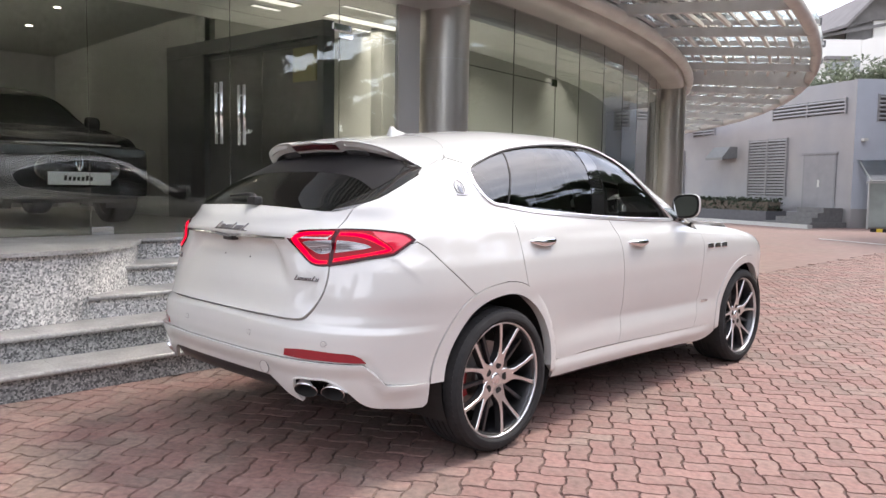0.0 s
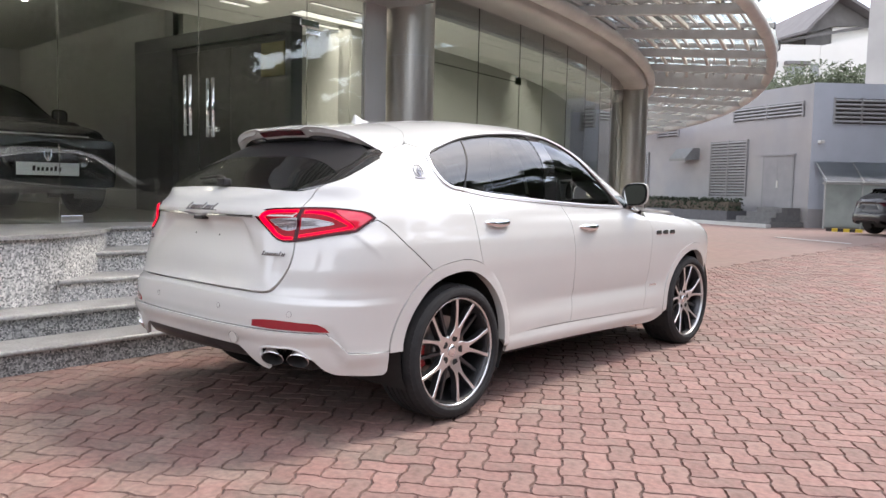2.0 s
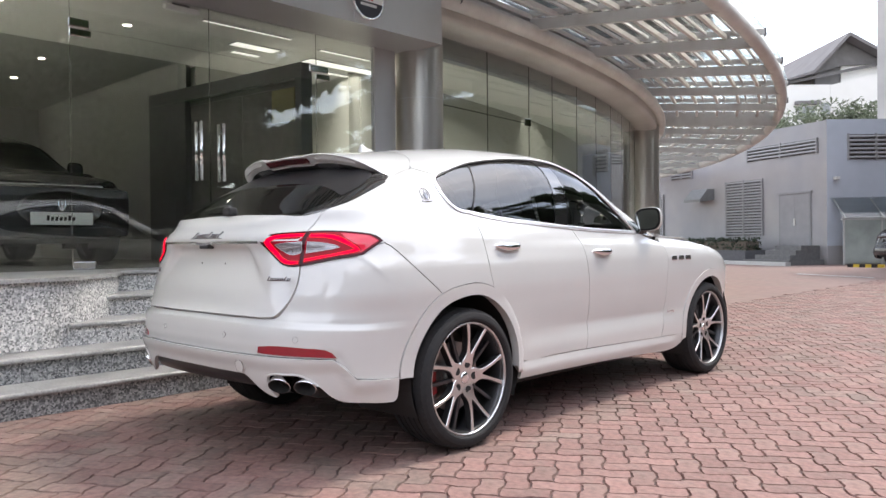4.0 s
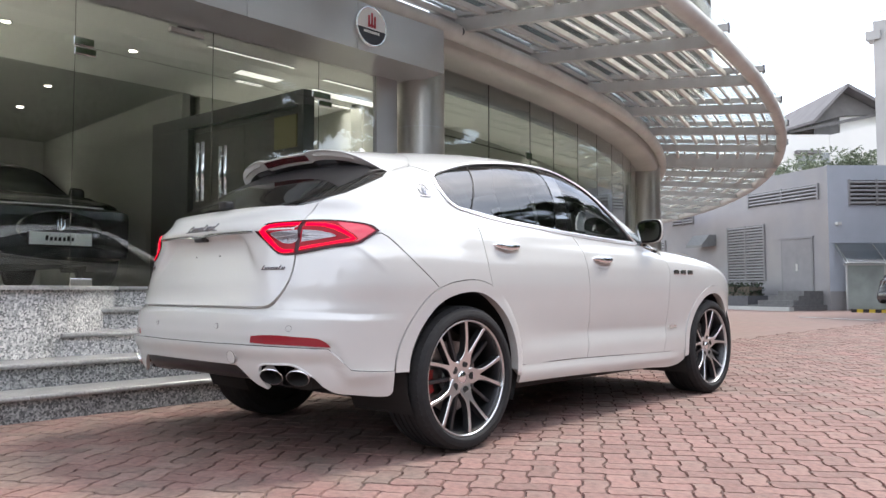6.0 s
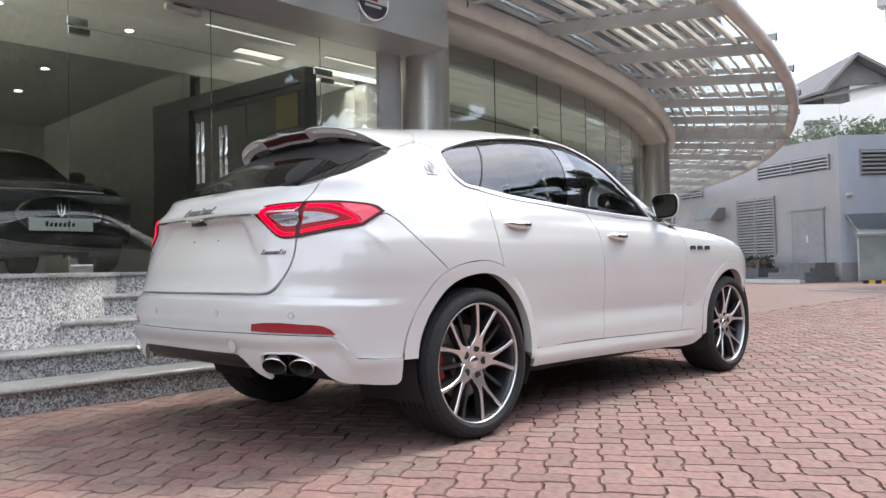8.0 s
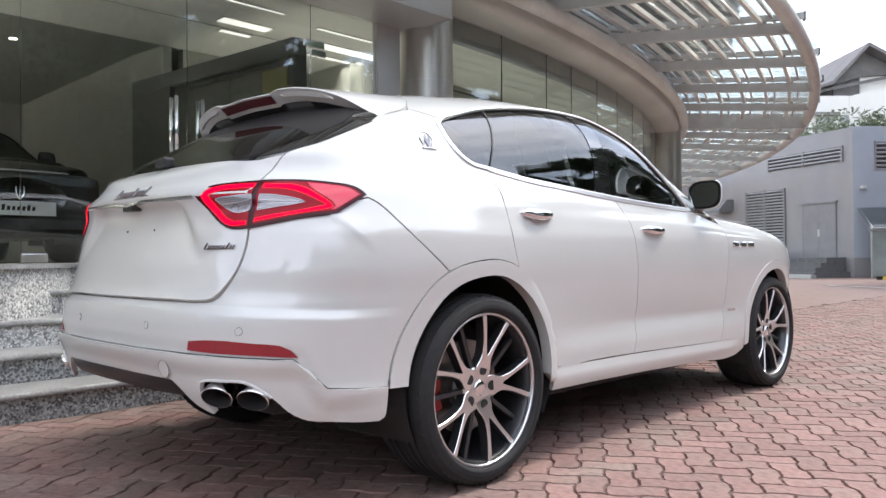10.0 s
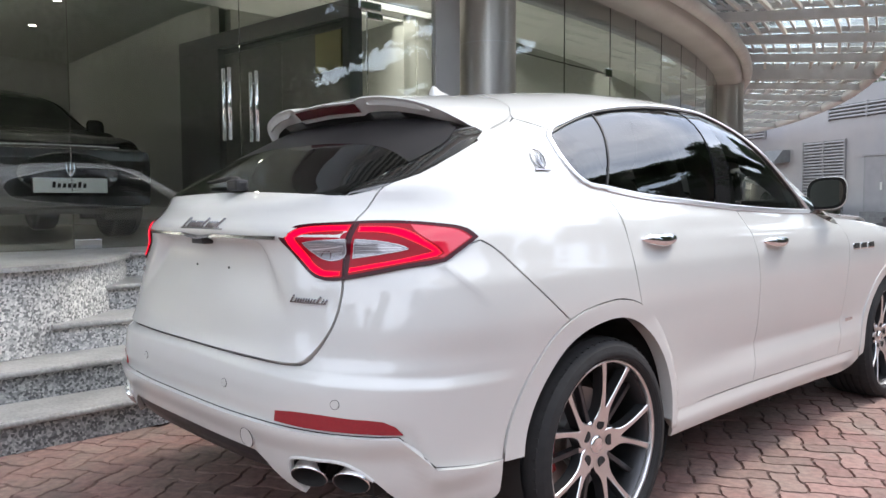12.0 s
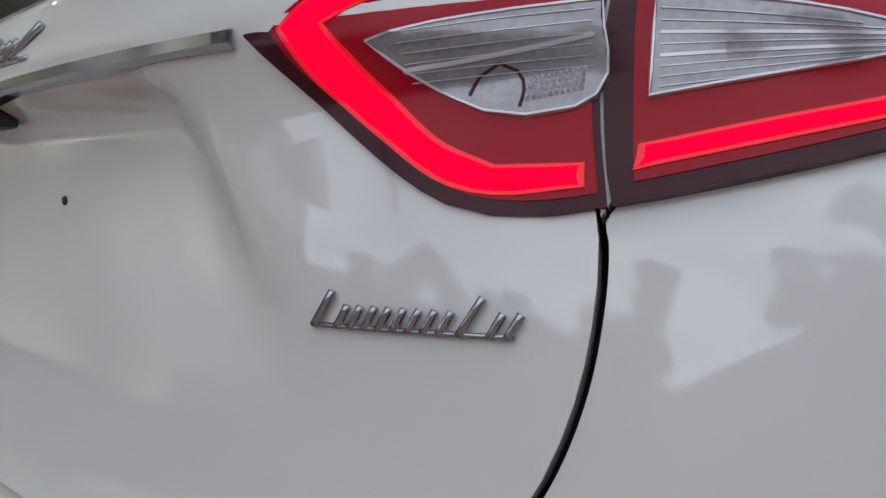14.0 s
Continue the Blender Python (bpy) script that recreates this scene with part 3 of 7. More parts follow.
def bumper_tuck(P):
    """The seam to the valance, and the sharp shoulder under the tailgate above which the skin leans in."""
    y, z = P[:, 1], P[:, 2]
    top = 0.561 + 0.012 * fade(np.abs(P[:, 0]), 0.80, 0.45) - 0.115 * fade(y, -0.82, -0.73)
    turn = np.abs(np.arctan2(P[:, 0], AXIS - y))
    shoulder = np.interp(turn, [0, 0.11, 0.297, 0.414, 0.497], [0.722, 0.720, 0.710, 0.696, 0.683])
    lean = -0.50 * np.clip(z - shoulder, 0, 0.030) * (1 - 0.6 * fade(z, 0.745, 0.86)) * fade(y, -0.40, -0.72)
    # the pressed edge that starts at the lamp and dies out along the flank
    run = ((y + 0.675) * 0.128 - (z - 1.026) * 0.123) / 0.0315
    off = (y + 0.675) * 0.693 + (z - 1.026) * 0.721
    edge = 0.0065 * fade(run, -0.25, 0.05) * np.clip(1 - run, 0, 1) ** 0.7 * np.where(off > 0, np.exp(-off / 0.045), np.exp(off / 0.007)) * fade(-y, 0.40, 0.46)
    return edge - 0.006 * fade(z - top, 0.05, 0.0) * fade(y, -0.62, -0.75) - 0.001 * fade(z, 0.72, 0.745) * fade(-y, 0.9, 1.0) + lean


part("bumper", patch(upper, on_round, 0.0065, relief=bumper_tuck, gap=0.0015), PAINT, car)
part("bumper_valance", patch(valance, on_round, 0.010, relief=valance_lip, gap=0.0008), PAINT, car)

# rear quarter, doors, wings, sills
quarter = np.concatenate([B(*GATE_SIDE[:7], (0.692, 0.981)), LAMP_SEAM[::-1], S((-0.545, 1.094), (-0.515, 1.076), (-0.449, 1.012), (-0.355, 0.929), (-0.236, 0.837)),
                          S(*rear_arc(0.452, 119.8, 68, 8)), S((0.155, 0.941), (0.149, 1.068), (0.149, 1.175), (0.142, 1.219), (0.150, 1.250)),
                          S(*WIN_LOW[2::-1]), S((-0.025, 1.430), (0.02, 1.462)), S((-0.085, 1.500), (-0.20, 1.458), (-0.30, 1.425), (-0.361, 1.403), (-0.52, 1.338), (-0.636, 1.290))])
rear_door = [(0.150, 1.250), (0.142, 1.219), (0.150, 1.175), (0.149, 1.068), (0.155, 0.941), (0.183, 0.842)] + arc(*R_ARCH, 0.448, 66, -2, 9)[1:] + \
            [(0.49, 0.402), (0.80, 0.401), (1.05, 0.399), (1.178, 0.396), (1.200, 0.50), (1.205, 0.60), (1.190, 0.752), (1.165, 0.951), (1.145, 1.09), (1.10, 1.174)] + WIN_LOW[7:3:-1]
front_door = [(1.10, 1.174), (1.145, 1.09), (1.165, 0.951), (1.190, 0.752), (1.205, 0.60), (1.200, 0.50), (1.178, 0.396), (1.60, 0.386), (2.205, 0.370),
              (2.245, 0.484), (2.265, 0.653), (2.262, 0.824), (2.275, 0.99), (2.24, 1.075), (2.12, 1.105), (1.93, 1.146), (1.46, 1.158)]
wing = [(2.205, 0.3705), (2.40, 0.3665), (2.535, 0.3640)] + arc(*F_ARCH, 0.458, 183, -6, 15) + [(3.55, 0.34), (3.62, 0.50), (3.64, 0.70), (3.55, 0.86), (3.40, 0.955), (3.0, 1.046), (2.6, 1.090), (2.40, 1.106), (2.245, 1.114), (2.24, 1.075), (2.275, 0.99), (2.262, 0.824), (2.265, 0.653), (2.245, 0.484)]
sill = [(0.460, 0.400), (0.80, 0.399), (1.20, 0.394), (1.80, 0.380), (2.54, 0.364), (2.56, 0.30), (2.45, 0.262), (2.0, 0.268), (1.3, 0.290), (0.8, 0.300), (0.46, 0.304)]


def sill_crease(P):
    top = np.interp(P[:, 1], [0.46, 0.80, 1.20, 1.80, 2.54], [0.400, 0.399, 0.394, 0.380, 0.364])
    return 0.011 * fade(top - P[:, 2], 0.010, 0.042) * fade(P[:, 2], 0.27, 0.33) * fade(2.54 - P[:, 1], 0.0, 0.25)


def door_waist(P):
    """The hollow above the sill and the fold that runs to the handles."""
    y, z = P[:, 1], P[:, 2]
    along = fade(y, 0.35, 0.7) * fade(2.9 - y, 0, 0.6)
    for hy, hz in ((0.352, 1.056), (1.362, 1.010)):
        dent = np.exp(-((y - hy) / 0.075) ** 4 - ((z - hz) / 0.030) ** 2)
        hollow = dent if hy < 1 else hollow + dent
    fold = -0.009 * np.exp(-np.abs(z - 0.570 + 0.012 * (y - 0.55)) / 0.045) * fade(y, 0.75, 1.25) * fade(2.6 - y, 0, 0.35)
    return fold - 0.0012 * hollow + (-0.008 * np.exp(-((z - 0.56) / 0.11) ** 2) + 0.006 * np.exp(-((z - 0.47) / 0.05) ** 2)) * along - 0.006 * np.exp(-((z - 1.10) / 0.03) ** 2) * along


for mir in BOTH:
    part("quarter_panel", patch(quarter, on_round, 0.022, mirror=mir, gap=0.0015), PAINT, car)
    part("rear_door", patch(rear_door, on_side, 0.016, mirror=mir, relief=door_waist), PAINT, car)
    part("front_door", patch(front_door, on_side, 0.018, mirror=mir, relief=door_waist), PAINT, car)
    part("front_wing", patch(wing, on_side, 0.035, mirror=mir, relief=door_waist), PAINT, car)
    part("sill", patch(sill, on_side, 0.02, mirror=mir, relief=sill_crease, gap=0.001), PAINT, car)
    for c, r0, r1, a0, a1 in ((R_ARCH, 0.388, 0.450, 179, -10), (F_ARCH, 0.398, 0.459, 190, -12)):
        rear = c is R_ARCH
        ring = rear_arc(r1, a0, a1, 40) + rear_arc(r0, a1, a0, 40, 0.65) if rear else arc(*c, r1, a0, a1, 40) + arc(*c, r0, a1, a0, 40)

        def flare(P):
            """The lip stands out from the door that tucks in ahead of the wheel."""
            r = np.hypot(P[:, 1] - c[0], P[:, 2] - c[1])
            share = fade(r, r1 + 0.004, r1 - 0.018)
            return 0.004 + (np.clip(0.966 - P[:, 0], 0, 0.045) * share * fade(P[:, 1] - c[0], 0.05, 0.22) if rear else 0)

        part("wheel_arch_lip", patch(np.array(ring), on_side, 0.02, depth=0.05, mirror=mir, relief=flare, gap=0.001, ready=True), PAINT, car)

# roof, pillars, bonnet, nose
rail = on_side(np.array(WIN_TOP[3:11]))[:, :2]
seam = [(0.585, -0.070), (0.545, -0.030), (0.48, 0.020), (0.38, 0.055), (0.20, 0.080), (0.0, 0.085)]
edge_q = on_side(np.array([(-0.085, 1.500), (0.02, 1.462)]))[:, :2]
roof_half = [tuple(p) for p in rail] + [tuple(edge_q[1]), tuple(edge_q[0])] + seam
roof = roof_half + [(-x, y) for x, y in roof_half[-2::-1]] + [(-0.45, 1.56), (0.0, 1.62), (0.45, 1.56)]
part("roof", patch(roof, on_top, 0.04, gap=0.001), PAINT, car)
for mir in BOTH:
    part("front_pillar", patch(raised([(1.93, 1.150), (1.80, 1.234), (1.56, 1.398), (1.41, 1.524), (1.50, 1.545), (1.66, 1.46), (1.93, 1.30), (2.20, 1.115)]), on_side, 0.03, mirror=mir, gap=0.001), PAINT, car)
screen = [(0.44, 1.585), (0.58, 1.62), (0.66, 1.90), (0.74, 2.22), (0.74, 2.34), (0.40, 2.50), (0.0, 2.55)]
part("windscreen", patch(screen + [(-x, y) for x, y in screen[-2::-1]] + [(-0.2, 1.63), (0.0, 1.645), (0.2, 1.63)], on_top, 0.05), TINT, car)
hood = [(0.0, 2.56), (0.41, 2.51), (0.74, 2.345), (0.785, 2.36), (0.797, 2.75), (0.785, 3.10), (0.74, 3.45), (0.50, 3.66), (0.0, 3.74)]
part("bonnet", patch(hood + [(-x, y) for x, y in hood[-2:0:-1]], on_top, 0.05), PAINT, car)
for mir in BOTH:
    part("front_bumper", patch([(3.555, 0.34), (3.625, 0.50), (3.645, 0.70), (3.56, 0.865), (3.66, 0.84), (3.74, 0.74), (3.78, 0.55), (3.72, 0.34)], on_side, 0.04, mirror=mir, gap=0.001), PAINT, car)

# glass: rear screen with its black flanks, side windows
back_low = [(0.0, -0.848), (0.25, -0.850), (0.48, -0.848), (0.60, -0.812)]
low_half = back_low + [(0.645, -0.70), (0.660, -0.615), (0.50, -0.585), (0.25, -0.572), (0.0, -0.568)]
part("rear_screen", patch(low_half + [(-x, y) for x, y in low_half[-2:0:-1]], on_top, 0.03, gap=0.0005, depth=0.01), TINT, car)
# Matte black on the upper glass stands in for the spoiler's dark reflection
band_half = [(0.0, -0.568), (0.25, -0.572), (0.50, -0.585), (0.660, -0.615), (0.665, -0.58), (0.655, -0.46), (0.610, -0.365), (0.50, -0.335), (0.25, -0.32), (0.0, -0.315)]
part("screen_shade_band", patch(band_half + [(-x, y) for x, y in band_half[-2:0:-1]], on_top, 0.03, gap=0.0005, depth=0.01), SPOILER_REFLECTION, car, "upper rear screen with the spoiler's dark reflection painted in")
flank = [(0.605, -0.812), (0.650, -0.70), (0.670, -0.58), (0.660, -0.46), (0.615, -0.365), (0.615, -0.300), (0.668, -0.300), (0.700, -0.361), (0.721, -0.450), (0.724, -0.520), (0.723, -0.636), (0.690, -0.742)]
for mir in BOTH:
    part("rear_pillar_trim", patch(flank, on_top, 0.02, gap=0.001, depth=0.01, mirror=mir), GLOSS_BLACK, car)
    dlo = WIN_LOW + WIN_TOP[1:]
    quarter_light = [(-0.035, 1.372), (0.0, 1.300), (0.06, 1.270), (0.166, 1.256), (0.371, 1.548), (0.13, 1.494), (0.02, 1.458), (-0.025, 1.428)]
    rear_light = [(0.174, 1.256), (0.40, 1.229), (0.69, 1.208), (0.935, 1.192), (0.985, 1.598), (0.80, 1.598), (0.58, 1.578), (0.378, 1.548)]
    front_light = [(1.075, 1.183), (1.46, 1.166), (1.86, 1.156), (1.78, 1.225), (1.55, 1.390), (1.40, 1.514), (1.235, 1.585), (1.105, 1.600)]
    pillar = [(0.938, 1.19), (1.072, 1.183), (1.102, 1.602), (0.988, 1.602)]
    part("quarter_window", patch(raised(quarter_light), on_side, 0.03, raise_=-0.006, mirror=mir, gap=0.001, depth=0.008), SIDE_TINT, car)
    part("rear_door_window", patch(raised(rear_light), on_side, 0.04, raise_=-0.006, mirror=mir, gap=0.001, depth=0.008), SIDE_TINT, car)
    part("front_door_window", patch(raised(front_light), on_side, 0.04, raise_=-0.006, mirror=mir, gap=0.001, depth=0.008), SIDE_TINT, car)
    part("door_pillar", patch(raised(pillar), on_side, 0.04, raise_=-0.003, mirror=mir, gap=0.001, depth=0.01), PILLAR_BLACK, car)
    part("window_divider", strip(soften(raised([(0.171, 1.252), (0.374, 1.552)]), 0.03, False), on_side, 0.007, -0.003, mirror=mir), DARK_PLASTIC, car)
    part("window_seal", strip(soften(raised([(1.86, 1.153), (1.785, 1.223), (1.555, 1.388), (1.405, 1.512), (1.238, 1.583), (1.03, 1.600), (0.80, 1.596), (0.58, 1.576), (0.37, 1.546), (0.13, 1.492), (0.02, 1.456)]), 0.03, False), on_side, 0.014, 0.0, mirror=mir), DARK_PLASTIC, car)
    part("window_chrome", strip(soften(dlo, 0.02), on_side, 0.020, 0.007, mirror=mir, closed=True), TRIM, car, "bright chrome window surround")
    part("belt_chrome", strip(soften([(0.16, 1.243), (0.40, 1.213), (0.69, 1.193), (1.08, 1.168), (1.46, 1.151), (1.90, 1.140)], 0.03, False), on_side, 0.010, 0.006, mirror=mir), TRIM, car, "bright chrome strip")

# rear wing on the roof's end
bm = bmesh.new()
NX = 61
top_line = curve([0.0, 0.3, 0.45, 0.55, 0.62, 0.655], [-0.485, -0.475, -0.445, -0.395, -0.320, -0.275])
top_z = curve([0.0, 0.3, 0.45, 0.55, 0.62, 0.655], [1.588, 1.578, 1.557, 1.522, 1.470, 1.438])
seam_y = curve([0.0, 0.20, 0.38, 0.48, 0.545, 0.60, 0.655], [0.083, 0.078, 0.053, 0.018, -0.032, -0.10, -0.245])
rows, under, bu = [], [], bmesh.new()
for i in range(NX):
    x = -0.655 + 1.31 * i / (NX - 1)
    a = abs(x)
    y0, y1, z1 = float(seam_y(np.array(a))), float(top_line(np.array(a))), float(top_z(np.array(a)))
    s = on_top(np.array([[x, y0]]))[0]
    k = np.linspace(0, 1, 9)
    zs = s[2] + (z1 - s[2]) * (k ** 1.15)
    ring = [(x, y0 + (y1 - y0) * t, z) for t, z in zip(k, zs)]
    z1 -= 0.012 * (1 - fade(a, 0.205, 0.225))
    ring[-1] = (x, y1, z1)
    ht = 0.050 - 0.024 * fade(a, 0.50, 0.655)
    ring += [(x, y1 - 0.004, z1 - 0.005), (x, y1 + 0.050, z1 - ht)]
    yg = y1 + 0.034 * (1 - fade(a, 0.5, 0.655)) + 0.042
    g = on_top(np.array([[x * 0.985, yg]]))[0]
    rows.append([bm.verts.new(p) for p in ring])
    under.append([bu.verts.new(p) for p in ((x, y1 + 0.050, z1 - ht), (x * 0.99, (y1 + yg) / 2 + 0.01, min(z1 - ht * 0.9, (z1 - ht + g[2]) / 2 + 0.012)), (x * 0.985, yg, max(g[2] - 0.004, z1 - 0.12)))])
for mesh, net in ((bm, rows), (bu, under)):
    for a, b in zip(net, net[1:]):
        for k in range(len(a) - 1):
            mesh.faces.new((a[k], a[k + 1], b[k + 1], b[k]))
    bmesh.ops.recalc_face_normals(mesh, faces=mesh.faces)
for e in bm.edges:
    if len(e.link_faces) == 2 and e.calc_face_angle(0) > 0.6:
        e.smooth = False
spoiler = part("roof_spoiler", bm, PAINT, car, "white roof spoiler with a long brake lamp", smooth=True)
for mir in BOTH:
    part("spoiler_base", patch([(0.36, 0.075), (0.50, 0.020), (0.585, -0.060), (0.640, -0.150), (0.690, -0.270), (0.705, -0.350), (0.670, -0.345), (0.610, -0.290), (0.50, -0.16), (0.36, -0.02)], on_top, 0.02, raise_=-0.004, depth=0.0, mirror=mir, gap=0), PAINT, car)
part("spoiler_underside", bu, DARK_PLASTIC, spoiler, "black spoiler underside", smooth=True)


def on_lip(x, down, proud):
    """A place on the spoiler's rear face, so far below its edge."""
    a = np.array(abs(x))
    y1, z1 = float(top_line(a)), float(top_z(a)) - 0.012 * float(1 - fade(a, 0.205, 0.225))
    return (x, y1 - 0.004 + 0.054 * (down - 0.005) / 0.045 - proud, z1 - down - proud * 0.5)


bm = bmesh.new()
zs = [bm.verts.new(on_lip(x, d, 0.003)) for x in np.linspace(-0.20, 0.20, 17) for d in (0.010, 0.037)]
for k in range(16):
    bm.faces.new((zs[2 * k], zs[2 * k + 2], zs[2 * k + 3], zs[2 * k + 1]))
part("brake_lamp", bm, BRAKE_LENS, spoiler, "dark red high brake lamp")
# Ledge tilted to catch skylight, standing in for sky seen through a slot
for s in (-1, 1):
    bm = bmesh.new()
    xs = np.linspace(0.255, 0.52, 13)
    zs = [[bm.verts.new(on_lip(s * x, d0 + (1 - d0 / 0.03) * 0.0 + 0.006 * (1 - fade(np.array(x), 0.255, 0.275) + fade(np.array(x), 0.48, 0.52)) * (1 if d0 < 0.02 else -1), pr)) for d0, pr in ((0.013, 0.0015), (0.028, 0.008), (0.030, 0.0))] for x in xs]
    for a, b in zip(zs, zs[1:]):
        for k in range(2):
            bm.faces.new((a[k], a[k + 1], b[k + 1], b[k]))
    bmesh.ops.recalc_face_normals(bm, faces=bm.faces)
    part("spoiler_vent", bm, PAINT, spoiler, smooth=False)
bm = bmesh.new()
fin = [(0.20, 0.0), (0.16, 0.014), (0.12, 0.030), (0.095, 0.052), (0.082, 0.058), (0.075, 0.045), (0.070, 0.018), (0.06, 0.0)]
rings = []
for (y, z) in fin:
    w = 0.022 * (1 - z / 0.075)
    b = on_top(np.array([[0.0, y]]))[0][2] - 0.006
    rings.append([bm.verts.new((s * w, y, b + z)) for s in (-1, 1)])
base = [[bm.verts.new((s * 0.03, y, on_top(np.array([[0.0, y]]))[0][2] - 0.006)) for s in (-1, 1)] for y, _ in fin]
for a, b, c, d in zip(rings, rings[1:], base, base[1:]):
    bm.faces.new((a[0], b[0], b[1], a[1]))
    bm.faces.new((a[0], c[0], d[0], b[0]))
    bm.faces.new((a[1], b[1], d[1], c[1]))
bmesh.ops.recalc_face_normals(bm, faces=bm.faces)
part("roof_fin_aerial", bm, PAINT, car, smooth=True)

# tail lamps: an inner half on the tailgate and an outer half on the quarter
# outlines as (angle about the upright axis, height)
lamp_in = [(0.2335, 1.1005), (0.2465, 1.1215), (0.2585, 1.1345), (0.2800, 1.1408), (0.3125, 1.1446), (0.3535, 1.1485), (0.3512, 1.1150), (0.3487, 1.0734), (0.3497, 1.0287), (0.3527, 0.9865),
           (0.3379, 0.9825), (0.3215, 0.9830), (0.3075, 0.9895), (0.2925, 1.0058), (0.2768, 1.0285), (0.2612, 1.0535), (0.2475, 1.0775)]
red_in = [(0.2450, 1.1005), (0.2535, 1.1165), (0.2635, 1.1265), (0.2810, 1.1328), (0.3125, 1.1366), (0.3500, 1.1400), (0.3490, 1.1150), (0.3465, 1.0734), (0.3475, 1.0287), (0.3500, 0.9935),
          (0.3379, 0.9905), (0.3225, 0.9910), (0.3100, 0.9970), (0.2960, 1.0130), (0.2808, 1.0350), (0.2660, 1.0590), (0.2545, 1.0790)]
lamp_out = [(0.3555, 1.1482), (0.3852, 1.1495), (0.4142, 1.1488), (0.4440, 1.1455), (0.4720, 1.1398), (0.4921, 1.1343), (0.5060, 1.1258), (0.5218, 1.1021), (0.5062, 1.0742), (0.4949, 1.0550), (0.4845, 1.0372),
            (0.4692, 1.0316), (0.4464, 1.0254), (0.4250, 1.0178), (0.4043, 1.0088), (0.3785, 0.9984), (0.3545, 0.9895), (0.3520, 1.0287), (0.3512, 1.0734), (0.3535, 1.1150)]
red_out = [(0.3610, 1.1405), (0.3852, 1.1418), (0.4142, 1.1412), (0.4440, 1.1380), (0.4720, 1.1322), (0.4900, 1.1275), (0.5020, 1.1195), (0.5150, 1.1015), (0.5010, 1.0765), (0.4905, 1.0590), (0.4815, 1.0440),
           (0.4692, 1.0400), (0.4464, 1.0336), (0.4250, 1.0260), (0.4043, 1.0170), (0.3785, 1.0066), (0.3590, 0.9990), (0.3580, 1.0287), (0.3575, 1.0734), (0.3590, 1.1150)]
glow_in = [(0.2475, 1.1005), (0.2575, 1.1175), (0.2690, 1.1262), (0.2950, 1.1328), (0.3244, 1.1350), (0.3500, 1.1355), (0.3495, 1.1200), (0.3125, 1.1172), (0.2840, 1.1120), (0.2665, 1.1005),
           (0.2735, 1.0870), (0.2905, 1.0521), (0.3065, 1.0245), (0.3220, 1.0105), (0.3465, 1.0100), (0.3470, 0.9962), (0.3220, 0.9926), (0.3080, 0.9985), (0.2860, 1.0263), (0.2642, 1.0615)]
glow_out = [(0.3626, 1.1330), (0.3874, 1.1335), (0.4140, 1.1302), (0.4352, 1.1185), (0.4553, 1.0960), (0.4715, 1.0744), (0.4790, 1.0580), (0.4725, 1.0490), (0.4635, 1.0446), (0.4302, 1.0318), (0.3912, 1.0170), (0.3582, 1.0044),
            (0.3592, 1.0190), (0.3906, 1.0308), (0.4301, 1.0453), (0.4663, 1.0634), (0.4380, 1.0920), (0.4159, 1.1080), (0.3966, 1.1149), (0.3631, 1.1171)]
red_tip = [(0.4300, 1.1385), (0.4720, 1.1300), (0.4890, 1.1250), (0.5000, 1.1170), (0.5125, 1.1005), (0.4990, 1.0775), (0.4890, 1.0600), (0.4805, 1.0465), (0.4740, 1.0470), (0.4810, 1.0580), (0.4735, 1.0760), (0.4570, 1.0975), (0.4400, 1.1190)]
clear_in = [(0.2810, 1.0880), (0.2893, 1.0915), (0.3144, 1.0956), (0.3490, 1.0985), (0.3480, 1.0467), (0.3426, 1.0405), (0.3294, 1.0372), (0.3176, 1.0411), (0.3014, 1.0582)]
clear_out = [(0.3626, 1.0984), (0.3893, 1.0951), (0.4110, 1.0885), (0.4299, 1.0784), (0.4355, 1.0720), (0.4246, 1.0655), (0.4033, 1.0584), (0.3769, 1.0495), (0.3616, 1.0446)]


def lens_line(points, width, high, mir):
    """A fine moulded line on the lens, through (angle, height) points."""
    return strip(soften(points, 0.006, False), on_round, width, high, 0.0, mirror=mir)


def lens_stud(a, z, da, dz, mir):
    """One moulded prism of the grid in the reversing lens."""
    bm = bmesh.new()
    P = on_round(np.array([(a - da, z - dz), (a + da, z - dz), (a + da, z + dz), (a - da, z + dz), (a, z)]))
    P = P + skin_normal(P) * np.array([0.0076, 0.0076, 0.0076, 0.0076, 0.0096])[:, None]
    v = [bm.verts.new(tuple(p)) for p in (P * (-1, 1, 1) if mir else P)]
    for q in range(4):
        bm.faces.new((v[q], v[(q + 1) % 4], v[4]))
    bmesh.ops.recalc_face_normals(bm, faces=bm.faces)
    return bm


